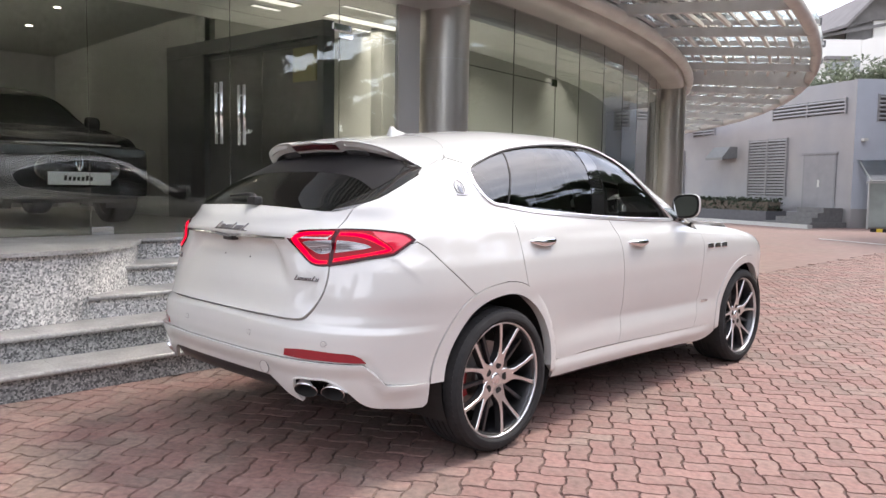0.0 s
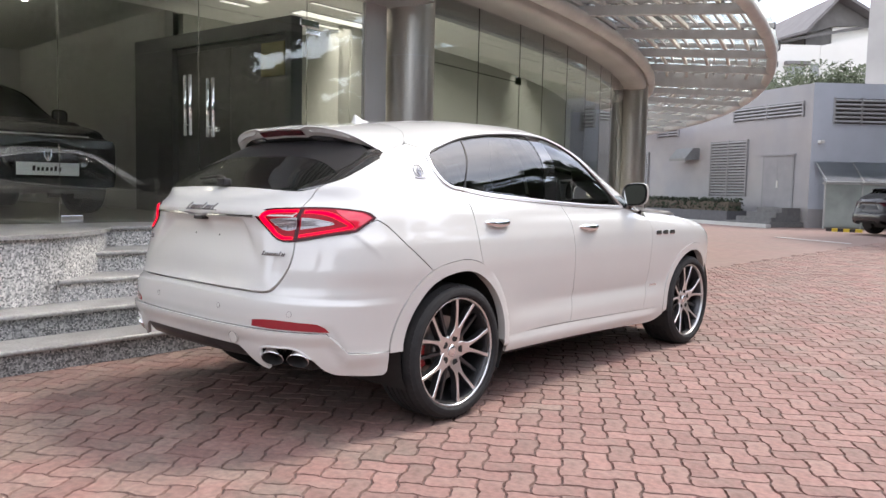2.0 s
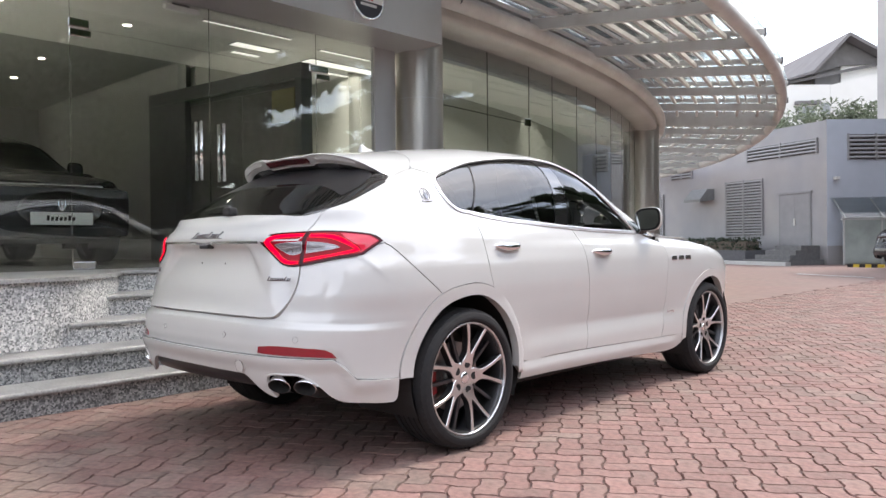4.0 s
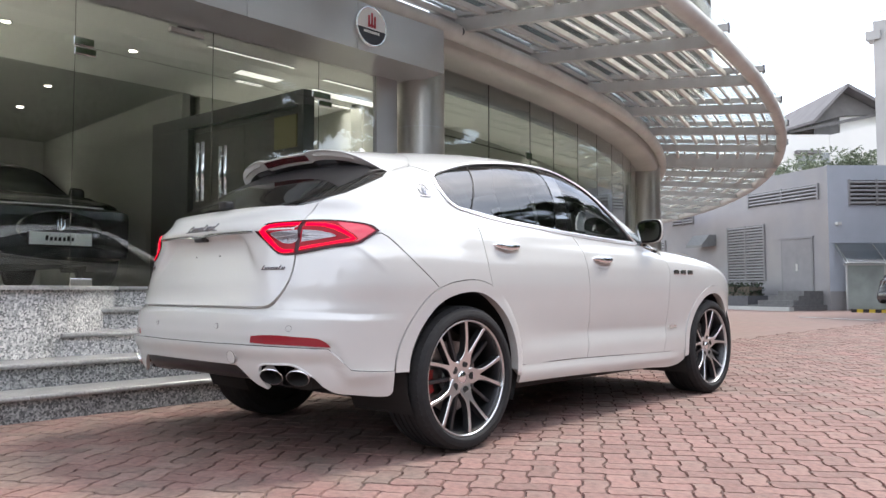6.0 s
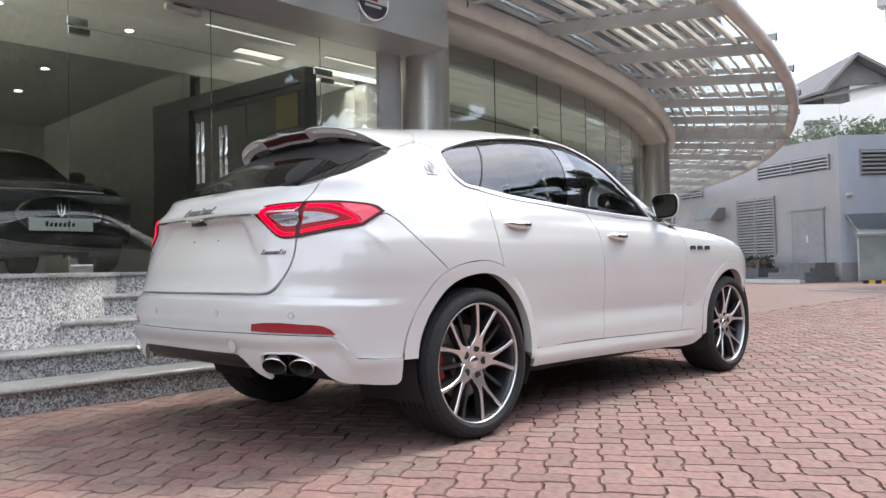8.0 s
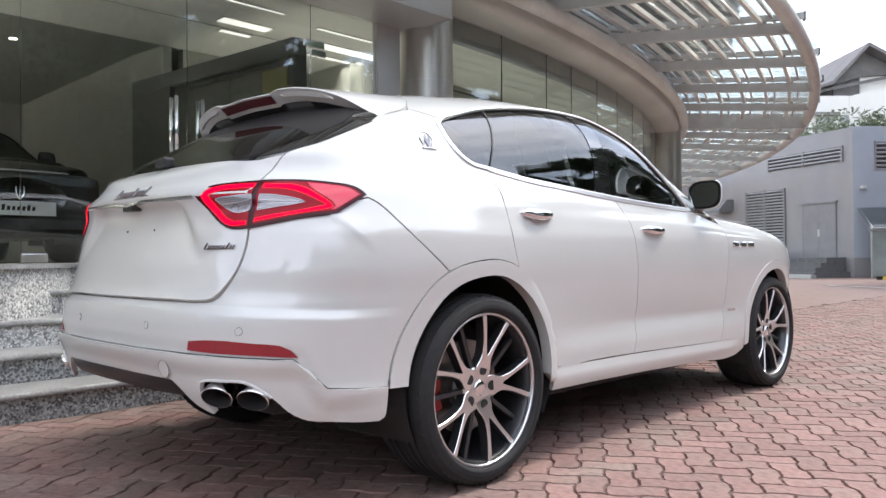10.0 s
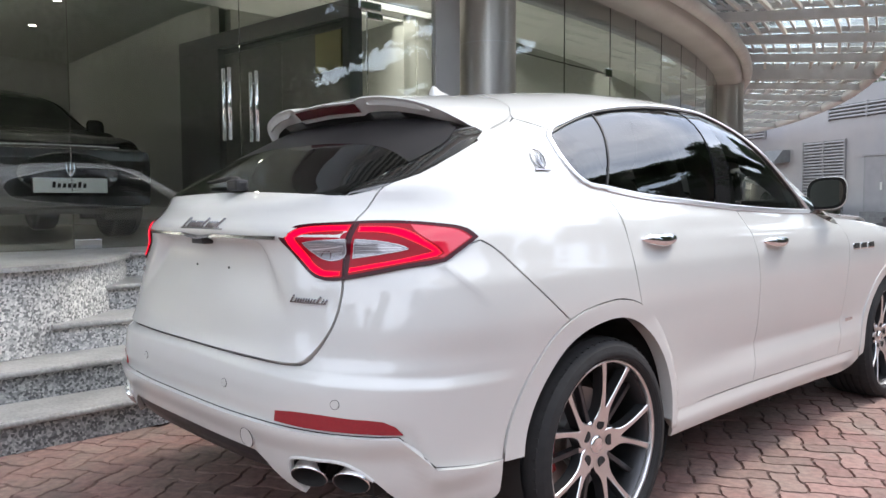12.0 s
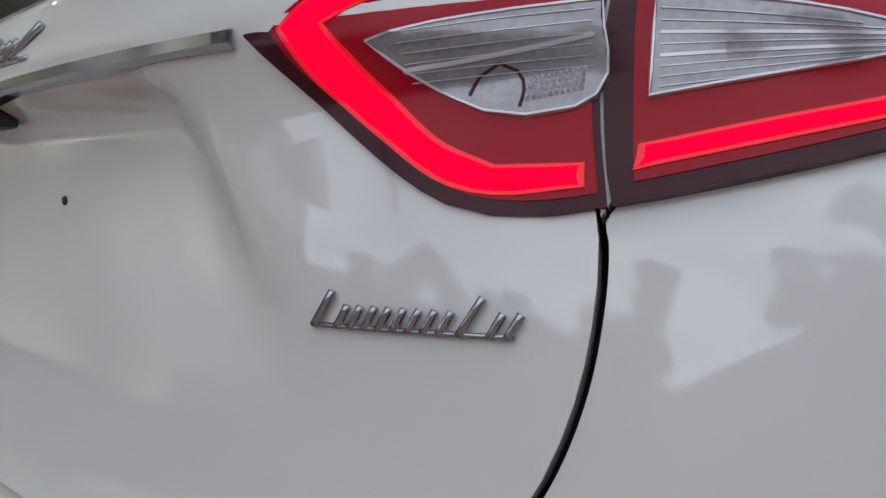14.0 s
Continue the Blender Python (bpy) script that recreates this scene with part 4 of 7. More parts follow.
for mir in BOTH:
    lamp = part("tail_lamp", patch(lamp_in, on_round, 0.012, raise_=0.004, depth=0.03, mirror=mir, gap=0.0), SMOKE_LENS, car, "lit red tail lamp with clear reversing lens")
    part("lamp_lens", patch(lamp_out, on_round, 0.012, raise_=0.004, depth=0.03, mirror=mir, gap=-0.0015), SMOKE_LENS, lamp)
    for shape, mat, h, nm in ((glow_in, RED_SOFT, 0.0064, "glow_band"), (glow_out, RED_SOFT, 0.0064, "glow_band"), (red_tip, RED_TIP, 0.0060, "red_lens"),  (clear_in, CLEAR_LENS, 0.0072, "reversing_lens"), (clear_out, CLEAR_LENS, 0.0072, "indicator_lens")):
        part(nm, patch(shape, on_round, 0.007, raise_=h, depth=0.0015, mirror=mir, gap=0.0005), mat, lamp)
    for shape, rim in ((red_in, 0.0), (red_out, 0.0)):
        part("red_lens", patch(shape, on_round, 0.007, raise_=0.0050, depth=0.002, mirror=mir, gap=rim), RED_LENS, lamp)
    for shape in (glow_in, glow_out):
        part("light_guide", patch(shape, on_round, 0.007, raise_=0.0072, depth=0.0010, mirror=mir, gap=0.0026), RED_GLOW, lamp)
    for rim in (clear_in, clear_out):
        part("lens_rim", strip(soften(rim, 0.012), on_round, 0.0022, 0.0084, 0.0, mirror=mir, closed=True), LENS_RIB, lamp)
    for i in range(10):
        for k in range(4):
            part("lens_prism", lens_stud(0.3296 + 0.0016 * (i + 0.15 * k), 1.0465 + 0.0040 * k + 0.0005 * i, 0.0006, 0.0015, mir), LENS_RIB, lamp)
    part("lens_rib", lens_line([(0.2930, 1.0690), (0.3120, 1.0720), (0.3300, 1.0760), (0.3470, 1.0810)], 0.0042, 0.0084, mir), LENS_RIB, lamp)
    part("lens_bulb_ring", lens_line([(0.3130, 1.0500), (0.3160, 1.0620), (0.3215, 1.0690), (0.3265, 1.0640), (0.3285, 1.0520), (0.3275, 1.0420)], 0.0030, 0.0078, mir), SMOKE_LENS, lamp)
    for k in range(6):
        z = 1.0610 + 0.0060 * k
        part("lens_rib", lens_line([(0.2900 + 0.0011 * abs(k - 5), z), (0.3200, z + 0.0016), (0.3470, z + 0.0030)], 0.0009, 0.0080, mir), LENS_RIB, lamp)
    for k in range(8):
        z0, z1 = 1.0490 + 0.0062 * k, 1.0605 + 0.0030 * k
        a1 = 0.432 - 0.0056 * abs(k - 4)
        wide = 0.0030 if k in (3, 5) else 0.0010
        part("lens_rib", lens_line([(0.3640, z0), (0.3860, z0 + 0.4 * (z1 - z0)), (a1, z1)], wide, 0.0080, mir), LENS_RIB, lamp)

# bumper details
refl = np.concatenate([B((0.556, 0.615), (0.62, 0.621), (0.706, 0.621), (0.78, 0.614)), S((-0.866, 0.606), (-0.838, 0.590), (-0.818, 0.566)), B((0.766, 0.576), (0.66, 0.580), (0.553, 0.585))])
for mir in BOTH:
    part("rear_reflector", patch(refl, on_round, 0.02, raise_=0.002, depth=0.01, mirror=mir, gap=0.0), REFLECT_RED, car, "dark red bumper reflector")
    s = -1 if mir else 1
    for x, z in ((0.742, 0.652), (0.300, 0.655)):
        p = on_rear(np.array([[x, z]]))[0]
        n = skin_normal(p[None])[0]
        bm = bmesh.new()
        lathe(bm, [(-0.008, 0.0125), (0.0015, 0.0125), (0.0015, 0.0112), (0.0002, 0.0112), (0.0002, 0.0105), (0.0018, 0.010), (0.0022, 0.0)], 24)
        mm = Matrix.Translation((s * p[0], p[1], p[2])) @ Vector((s * n[0], n[1], n[2])).to_track_quat("X", "Z").to_matrix().to_4x4()
        sensor = part("parking_sensor", bm, PAINT, car, m=mm, smooth=False)
        bm = bmesh.new()
        lathe(bm, [(0.0, 0.0137), (0.0014, 0.0137), (0.0014, 0.0126), (0.0, 0.0126)], 24)
        part("sensor_gap", bm, UNDER, sensor, "thin dark ring gap")
p = on_rear(np.array([[0.43, 0.515]]))[0]
n = skin_normal(p[None])[0]
bm = bmesh.new()
lathe(bm, [(-0.008, 0.0295), (0.0012, 0.0295), (0.0016, 0.0285), (0.0016, 0.0)], 32)
cover = part("towing_eye_cover", bm, PAINT, car, m=Matrix.Translation(p + n * 0.0085) @ Vector(n).to_track_quat("X", "Z").to_matrix().to_4x4())
bm = bmesh.new()
lathe(bm, [(0.0, 0.0312), (0.0014, 0.0312), (0.0014, 0.0297), (0.0, 0.0297)], 32)
part("cover_gap", bm, UNDER, cover, "thin dark ring gap")

# black lower diffuser and exhausts
bm = bmesh.new()
prof = [(-1.048, 0.500), (-1.046, 0.455), (-1.022, 0.420), (-0.95, 0.402), (-0.80, 0.396), (-0.60, 0.392)]
rows = []
for x in np.linspace(-0.62, 0.62, 25):
    a = abs(x)
    back = 0.16 * (a / 0.86) ** 3.0
    rows.append([bm.verts.new((x, y + back + 0.055 * fade(a, 0.46, 0.58), z - 0.03 * fade(a, 0.48, 0.58) * (z < 0.48))) for y, z in prof])
for a, b in zip(rows, rows[1:]):
    for k in range(len(prof) - 1):
        bm.faces.new((a[k], a[k + 1], b[k + 1], b[k]))
bmesh.ops.recalc_face_normals(bm, faces=bm.faces)
part("rear_diffuser", bm, DIFFUSER_BLACK, car, "gloss black lower rear diffuser", smooth=True)
for s in (-1, 1):
    for x, y, z in ((0.642, -0.972, 0.441), (0.755, -0.909, 0.437)):
        bm = bmesh.new()
        lathe(bm, [(-0.03, 0.046), (0.0, 0.048), (0.012, 0.0500), (0.0160, 0.0495), (0.0165, 0.0475)], 36, m=Matrix.Diagonal((1, 1.10, 0.90, 1)))
        aim = Vector((s * 0.44, -0.69, -0.57))
        pipe = part("exhaust_tip", bm, CHROME, car, "polished oval exhaust tip", smooth=True, m=Matrix.Translation((s * x, y, z)) @ aim.to_track_quat("X", "Z").to_matrix().to_4x4())
        bm = bmesh.new()
        lathe(bm, [(0.0163, 0.0476), (0.0, 0.0455), (-0.09, 0.043), (-0.09, 0.0)], 36, m=Matrix.Diagonal((1, 1.10, 0.90, 1)))
        part("exhaust_throat", bm, UNDER, pipe)
    bm = bmesh.new()
    add_box(bm, 0.55, 0.775, -0.85, -0.66, 0.375, 0.53)
    add_box(bm, 0.775, 0.82, -0.78, -0.66, 0.375, 0.53)
    if s < 0:
        bmesh.ops.transform(bm, matrix=Matrix.Diagonal((-1, 1, 1, 1)), verts=bm.verts)
        bmesh.ops.reverse_faces(bm, faces=bm.faces)
    part("exhaust_recess", bm, UNDER, car)
    pocket = soften([(0.588, 0.440), (0.592, 0.464), (0.603, 0.480), (0.625, 0.486), (0.69, 0.488), (0.752, 0.486), (0.789, 0.464), (0.812, 0.436)], 0.01, False)
    part("exhaust_surround", strip(pocket + (0, 0.003), on_rear, 0.009, 0.006, depth=0.008, mirror=s < 0, bulge=0.5), PAINT, car, smooth=True)

# chrome bar, camera, script plates
bar_line = np.array([(x, 1.100 - 0.010 * max(0, 1 - abs(x) / 0.12)) for x in np.linspace(-0.458, 0.458, 61)])
part("tailgate_chrome_bar", strip(bar_line, on_rear, 0.014, 0.010, bulge=0.6), BAR_CHROME, tailgate, "slim chrome tailgate bar")
bm = box(-0.045, 0.045, -0.995, -0.955, 1.068, 1.090, bevel=0.008)
part("reversing_camera", bm, DARK_PLASTIC, tailgate, "black reversing camera housing")


def letter(bm, name, parent, label):
    bmesh.ops.recalc_face_normals(bm, faces=bm.faces)
    part(name, bm, BADGE, parent, label, smooth=True)


def script(parent, x0, x1, zc, h, count, proj, lean=0.35, under=True, thick=0.004, tall=(), r=0.0022):
    """A chrome script of plain leaning bars, laid on the skin; no letters."""
    step = (x1 - x0) / count
    for i in range(count):
        hh = h if i in tall else h * 0.62
        for u0, u1 in ((0.50, 0.30),) if i in tall else ((0.28, 0.20), (0.78, 0.70)):
            v = np.linspace(0, 1, 5)
            z = zc - h / 2 + hh * v
            x = x0 + step * (i + u1 + (u0 - u1) * v) + lean * (z - zc + h / 2)
            P = proj(np.stack([x, z], 1))
            P = P + skin_normal(P) * thick
            letter(tube([tuple(p) for p in P], r * 1.15, 6), "script_bar", parent, "slanting chrome script bar")
    P = proj(np.array([(x, zc - h * 0.46) for x in np.linspace(x0 + 0.2 * step, x1 - 0.1 * step, 16)]))
    P = P + skin_normal(P) * thick * 0.8
    letter(tube([tuple(p) for p in P], r * 0.75, 6), "script_bar", parent, "slanting chrome script bar")
    if under:
        P = proj(np.array([(x, zc - h * 0.62) for x in np.linspace(x0 - 0.2 * step, x1 + 0.6 * step, 16)]))
        P = P + skin_normal(P) * thick
        letter(tube([tuple(p) for p in P], r * 0.8, 6), "script_underline", parent, "slim chrome script underline")


script(tailgate, -0.125, 0.150, 1.138, 0.030, 8, on_rear, 0.8, True, tall=(0, 4, 7), thick=0.005, r=0.0032)
script(tailgate, 0.530, 0.661, 0.9275, 0.021, 7, on_rear, 0.35, False, tall=(0, 5), r=0.0024)
script(tailgate, -0.60, -0.55, 0.95, 0.022, 3, on_rear, 0.3, False, tall=(0, 1, 2), r=0.0024)
for x in (-0.080, 0.150):
    p = on_rear(np.array([[x, 0.994]]))[0] + (0, 0.026, 0)
    bm = bmesh.new()
    lathe(bm, [(0.0, 0.005), (0.002, 0.004), (0.002, 0.0)], 12, m=Matrix.Translation(p) @ pose(0, 0, 0, 0, 0, -90))
    part("screw_hole", bm, UNDER, tailgate)

# rear wiper
bm = tube([(0.03, -0.865, 1.262), (-0.02, -0.83, 1.285), (-0.12, -0.80, 1.295), (-0.30, -0.80, 1.282)], [0.016, 0.014, 0.009, 0.006], 8)
part("rear_wiper", bm, DARK_PLASTIC, car, smooth=True)
bm = box(0.0, 0.075, -0.885, -0.835, 1.245, 1.285, bevel=0.012)
part("wiper_pivot_cover", bm, DARK_PLASTIC, car)


# door handles, wing vents, badges
def on_skin_frame(y, z, mir, lift=0.0):
    p = on_side(np.array([[y, z]]))[0]
    n = skin_normal(p[None])[0]
    p = p + n * lift
    s = -1 if mir else 1
    x = Vector((n[0] * s, n[1], n[2])).normalized()
    t = Vector((0, 1, 0))
    t = (t - x * t.dot(x)).normalized()
    u = x.cross(t) if not mir else t.cross(x)
    m = Matrix((x, t, u)).transposed().to_4x4()
    m.translation = (p[0] * s, p[1], p[2])
    return m


for mir in BOTH:
    for y, z, nm in ((0.352, 1.066, "door_handle"), (1.362, 1.020, "door_handle")):
        m = on_skin_frame(y, z, mir)
        bm = bmesh.new()
        ring = []
        for k, yy in enumerate(np.linspace(-0.115, 0.115, 17)):
            t = yy / 0.115
            out = 0.024 * (1 - t ** 4) ** 0.5 if abs(t) < 1 else 0.0
            hh = 0.025 * (1 - 0.55 * t * t) * (1.0 if abs(t) < 1 else 0.3)
            th = 0.019 * (1 - 0.5 * abs(t) ** 3)
            ring.append([bm.verts.new((out + th * math.cos(a) - 0.006, yy, hh * math.sin(a) - 0.010 * (1 - t * t))) for a in np.linspace(0, 2 * math.pi, 12, endpoint=False)])
        for a, b in zip(ring, ring[1:]):
            for k in range(12):
                bm.faces.new((a[k], a[(k + 1) % 12], b[(k + 1) % 12], b[k]))
        bm.faces.new(ring[0][::-1])
        bm.faces.new(ring[-1])
        bmesh.ops.recalc_face_normals(bm, faces=bm.faces)
        part(nm, bm, CHROME, car, "polished chrome door handle", smooth=True, m=m)
    for y in (2.375, 2.485, 2.595):
        m = on_skin_frame(y, 0.952, mir)
        bm = add_box(bmesh.new(), -0.01, 0.007, -0.040, 0.040, -0.018, 0.018, pose(0, 0, 0, 0, 0, 0), 0.007)
        vent = part("wing_vent", bm, CHROME, car, "chrome edged wing vent", m=m)
        part("vent_mouth", add_box(bmesh.new(), 0.004, 0.0078, -0.030, 0.018, -0.012, 0.010, None, 0.003), UNDER, vent)
    m = on_skin_frame(-0.155, 1.345, mir)
    ring = [(0.003, 0.032 * math.cos(a) + 0.006 * math.sin(a), 0.040 * math.sin(a)) for a in np.linspace(0, 2 * math.pi, 37)]
    badge = part("pillar_badge", tube(ring, 0.0028, 6, False), BADGE, car, "chrome oval pillar badge", smooth=True, m=m)
    for k in (-1, 0, 1):
        part("badge_prong", tube([(0.003, 0.002 * k, -0.034), (0.004, 0.013 * k, -0.008), (0.004, 0.012 * k + 0.004, 0.026 - 0.010 * abs(k))], [0.003, 0.0035, 0.002], 6), BADGE, badge)
    part("badge_bar", box(0.0, 0.004, -0.042, 0.034, -0.046, -0.041), BADGE, badge)
    bm = bmesh.new()
    for k in range(9):
        add_box(bm, 0.0, 0.003, -0.055 + k * 0.012, -0.047 + k * 0.012, -0.008, 0.007 if k % 3 else 0.011)
    part("wing_script_badge", bm, CHROME, car, m=on_skin_frame(2.345, 0.553, mir))

# door mirrors
MIRROR = material("tinted_mirror_silver", (0.50, 0.53, 0.53), 0.02, 1.0)
for mir in BOTH:
    s = -1 if mir else 1
    bm = bmesh.new()
    rings = []
    for yy, k in ((-0.030, 0.96), (-0.022, 0.99), (0.0, 1.0), (0.035, 0.97), (0.07, 0.82), (0.09, 0.58), (0.10, 0.25)):
        ring = []
        for a in np.linspace(0, 2 * math.pi, 28, endpoint=False):
            c, sn = math.cos(a), math.sin(a)
            ring.append(bm.verts.new((0.090 * k * math.copysign(abs(c) ** 0.6, c), yy, 0.080 * k * math.copysign(abs(sn) ** 0.65, sn) + 0.01 * c)))
        rings.append(ring)
    for a, b in zip(rings, rings[1:]):
        for k in range(28):
            bm.faces.new((a[k], a[(k + 1) % 28], b[(k + 1) % 28], b[k]))
    bm.faces.new(rings[-1])
    bm.faces.new(rings[0][::-1])
    bmesh.ops.recalc_face_normals(bm, faces=bm.faces)
    mirror = part("door_mirror", bm, PAINT, car, "white door mirror with dark glass", smooth=True, m=pose(s * 0.878, 2.06, 1.240, 0, 0, s * 16) @ Matrix.Scale(1.07, 4))
    for nm, k, yy, mat in (("mirror_rim", 0.965, -0.033, GLOSS_BLACK), ("mirror_glass", 0.80, -0.036, MIRROR)):
        bm = bmesh.new()
        bm.faces.new([bm.verts.new((0.090 * k * math.copysign(abs(math.cos(a)) ** 0.6, math.cos(a)), yy, 0.080 * k * math.copysign(abs(math.sin(a)) ** 0.65, math.sin(a)) + 0.01 * math.cos(a))) for a in np.linspace(0, 2 * math.pi, 28, endpoint=False)])
        part(nm, bm, mat, mirror)
    part("mirror_foot", tube([(s * 0.79, 2.10, 1.140), (s * 0.83, 2.08, 1.165), (s * 0.86, 2.07, 1.195)], [0.035, 0.028, 0.024], 10), GLOSS_BLACK, car, smooth=True)
    part("mirror_triangle", patch([(1.87, 1.158), (2.06, 1.130), (2.14, 1.125), (1.98, 1.215), (1.80, 1.229)], on_side, 0.03, raise_=0.001, mirror=mir, gap=0), GLOSS_BLACK, car)


# wheels
def build_wheel():
    """A wheel about the local x axis, its outer face towards +x."""
    wheel = new("wheel")
    bm = bmesh.new()
    tread = [(-0.140, 0.268), (-0.146, 0.300), (-0.142, 0.340), (-0.122, 0.362), (-0.100, 0.3685)]
    for x in (-0.072, -0.036, 0.0, 0.036, 0.072):
        tread += [(x - 0.014, 0.371), (x - 0.0045, 0.371), (x - 0.0045, 0.364), (x + 0.0045, 0.364), (x + 0.0045, 0.371), (x + 0.014, 0.371)]
    tread += [(0.100, 0.3685), (0.122, 0.362), (0.141, 0.345), (0.1465, 0.328), (0.1475, 0.318), (0.1455, 0.3185), (0.146, 0.313), (0.141, 0.305), (0.128, 0.298)]
    lathe(bm, tread, 96)
    part("tyre", bm, RUBBER, wheel, smooth=False)
    bm = bmesh.new()
    for k in range(72):
        a = 2 * math.pi * k / 72
        mm = pose(0, 0, 0, math.degrees(a), 0, 0)
        add_box(bm, 0.096, 0.124, -0.0055, 0.0055, 0.350, 0.3650, mm)
    part("tread_block", bm, RUBBER, wheel)
    bm = bmesh.new()
    lathe(bm, [(-0.12, 0.266), (-0.11, 0.252), (0.05, 0.245), (0.100, 0.252), (0.112, 0.258)], 80)
    part("rim_barrel", bm, ALLOY_DARK, wheel, smooth=True)
    bm = bmesh.new()
    lathe(bm, [(0.108, 0.2600), (0.124, 0.2608), (0.130, 0.2635), (0.131, 0.268), (0.128, 0.271), (0.116, 0.270)], 96)
    part("rim_edge", bm, ALLOY, wheel, "bright machined rim edge", smooth=True)

    def face_x(r):
        return 0.118 - 0.040 * (1 - min(1, r / 0.255)) ** 1.4
    rim_half = 0.262 * math.sin(radians(15.5))
    outer = curve([0.040, 0.070, 0.095, 0.115, 0.140, 0.262], [0.034, 0.0380, 0.0295, 0.0268, 0.0310, rim_half + 0.0115])
    inner = curve([0.040, 0.116, 0.122, 0.138, 0.262], [0.0, 0.0, 0.0035, 0.0100, rim_half - 0.0100])
    for k in range(5):
        base = 90 + 72 * k
        turn = pose(0, 0, 0, base, 0, 0)
        bm, bd = bmesh.new(), bmesh.new()
        R = np.concatenate([np.linspace(0.040, 0.112, 9), np.linspace(0.116, 0.140, 7), np.linspace(0.150, 0.261, 9)])
        for sgn in (-1, 1):
            top, flank_out, flank_in = [], [], []
            for r in R:
                o, n = float(outer(np.array(r))), float(inner(np.array(r)))
                x = face_x(r)
                q = [(x - 0.003, o), (x, o - 0.0025), (x, n + (0.002 if n > 0 else 0)), (x - (0.003 if n > 0 else 0), n)]
                top.append([bm.verts.new((xx, r, sgn * v)) for xx, v in q])
                flank_out.append([bd.verts.new((xx, r, sgn * v)) for xx, v in ((x - 0.003, o), (x - 0.040, o + 0.003))])
                flank_in.append([bd.verts.new((xx, r, sgn * v)) for xx, v in ((x - 0.003, n), (x - 0.040, max(0, n - 0.003)))])
            for a, b in zip(top, top[1:]):
                for j in range(3):
                    bm.faces.new((a[j], a[j + 1], b[j + 1], b[j]))
            for net in (flank_out, flank_in):
                for a, b in zip(net, net[1:]):
                    bd.faces.new((a[0], a[1], b[1], b[0]))
        bmesh.ops.remove_doubles(bm, verts=bm.verts, dist=1e-5)
        for me_ in (bm, bd):
            bmesh.ops.recalc_face_normals(me_, faces=me_.faces)
            bmesh.ops.transform(me_, matrix=turn, verts=me_.verts)
        spoke = part("spoke", bm, ALLOY, wheel, "machined silver forked spoke")
        part("spoke_flank", bd, ALLOY_DARK, spoke)
        mm = pose(0, 0, 0, base + 36, 0, 0)
        bm = add_box(bmesh.new(), 0.050, 0.078, 0.060, 0.252, -0.009, 0.009, mm, 0.004)
        part("inner_rib", bm, ALLOY_DARK, wheel)
        bm = bmesh.new()
        lathe(bm, [(0.050, 0.0180), (face_x(0.066) + 0.0012, 0.0180), (face_x(0.066) + 0.0012, 0.0)], 24, m=turn @ Matrix.Translation((0, 0.065, 0)))
        part("wheel_bolt_hole", bm, UNDER, wheel)
    bm = bmesh.new()
    lathe(bm, [(0.03, 0.080), (0.080, 0.078), (0.0855, 0.073), (0.087, 0.068), (0.087, 0.0)], 60)
    part("hub", bm, ALLOY, wheel, smooth=False)
    bm = bmesh.new()
    lathe(bm, [(0.084, 0.029), (0.093, 0.028), (0.0955, 0.022), (0.096, 0.0)], 36)
    part("centre_cap", bm, CHROME, wheel, smooth=True)
    bm = bmesh.new()
    lathe(bm, [(0.0, 0.185), (0.012, 0.185), (0.012, 0.10), (0.03, 0.095), (0.03, 0.0)], 60)
    part("brake_disc", bm, DISC, wheel)
    bm = bmesh.new()
    lathe(bm, [(-0.10, 0.245), (-0.10, 0.0)], 40)
    part("wheel_back", bm, UNDER, wheel)
    for o in wheel.children_recursive:
        if o.name.split(".")[0] not in ("tyre", "tread_block", "brake_disc"):
            o.data.transform(Matrix.Diagonal((1, 1.10, 1.10, 1)))
    return wheel


def mirrored(ob, m):
    """A wheel for the other side: turned about, so that its outer face looks out."""
    w = copy_thing(ob, m)
    w.parent = car
    return w


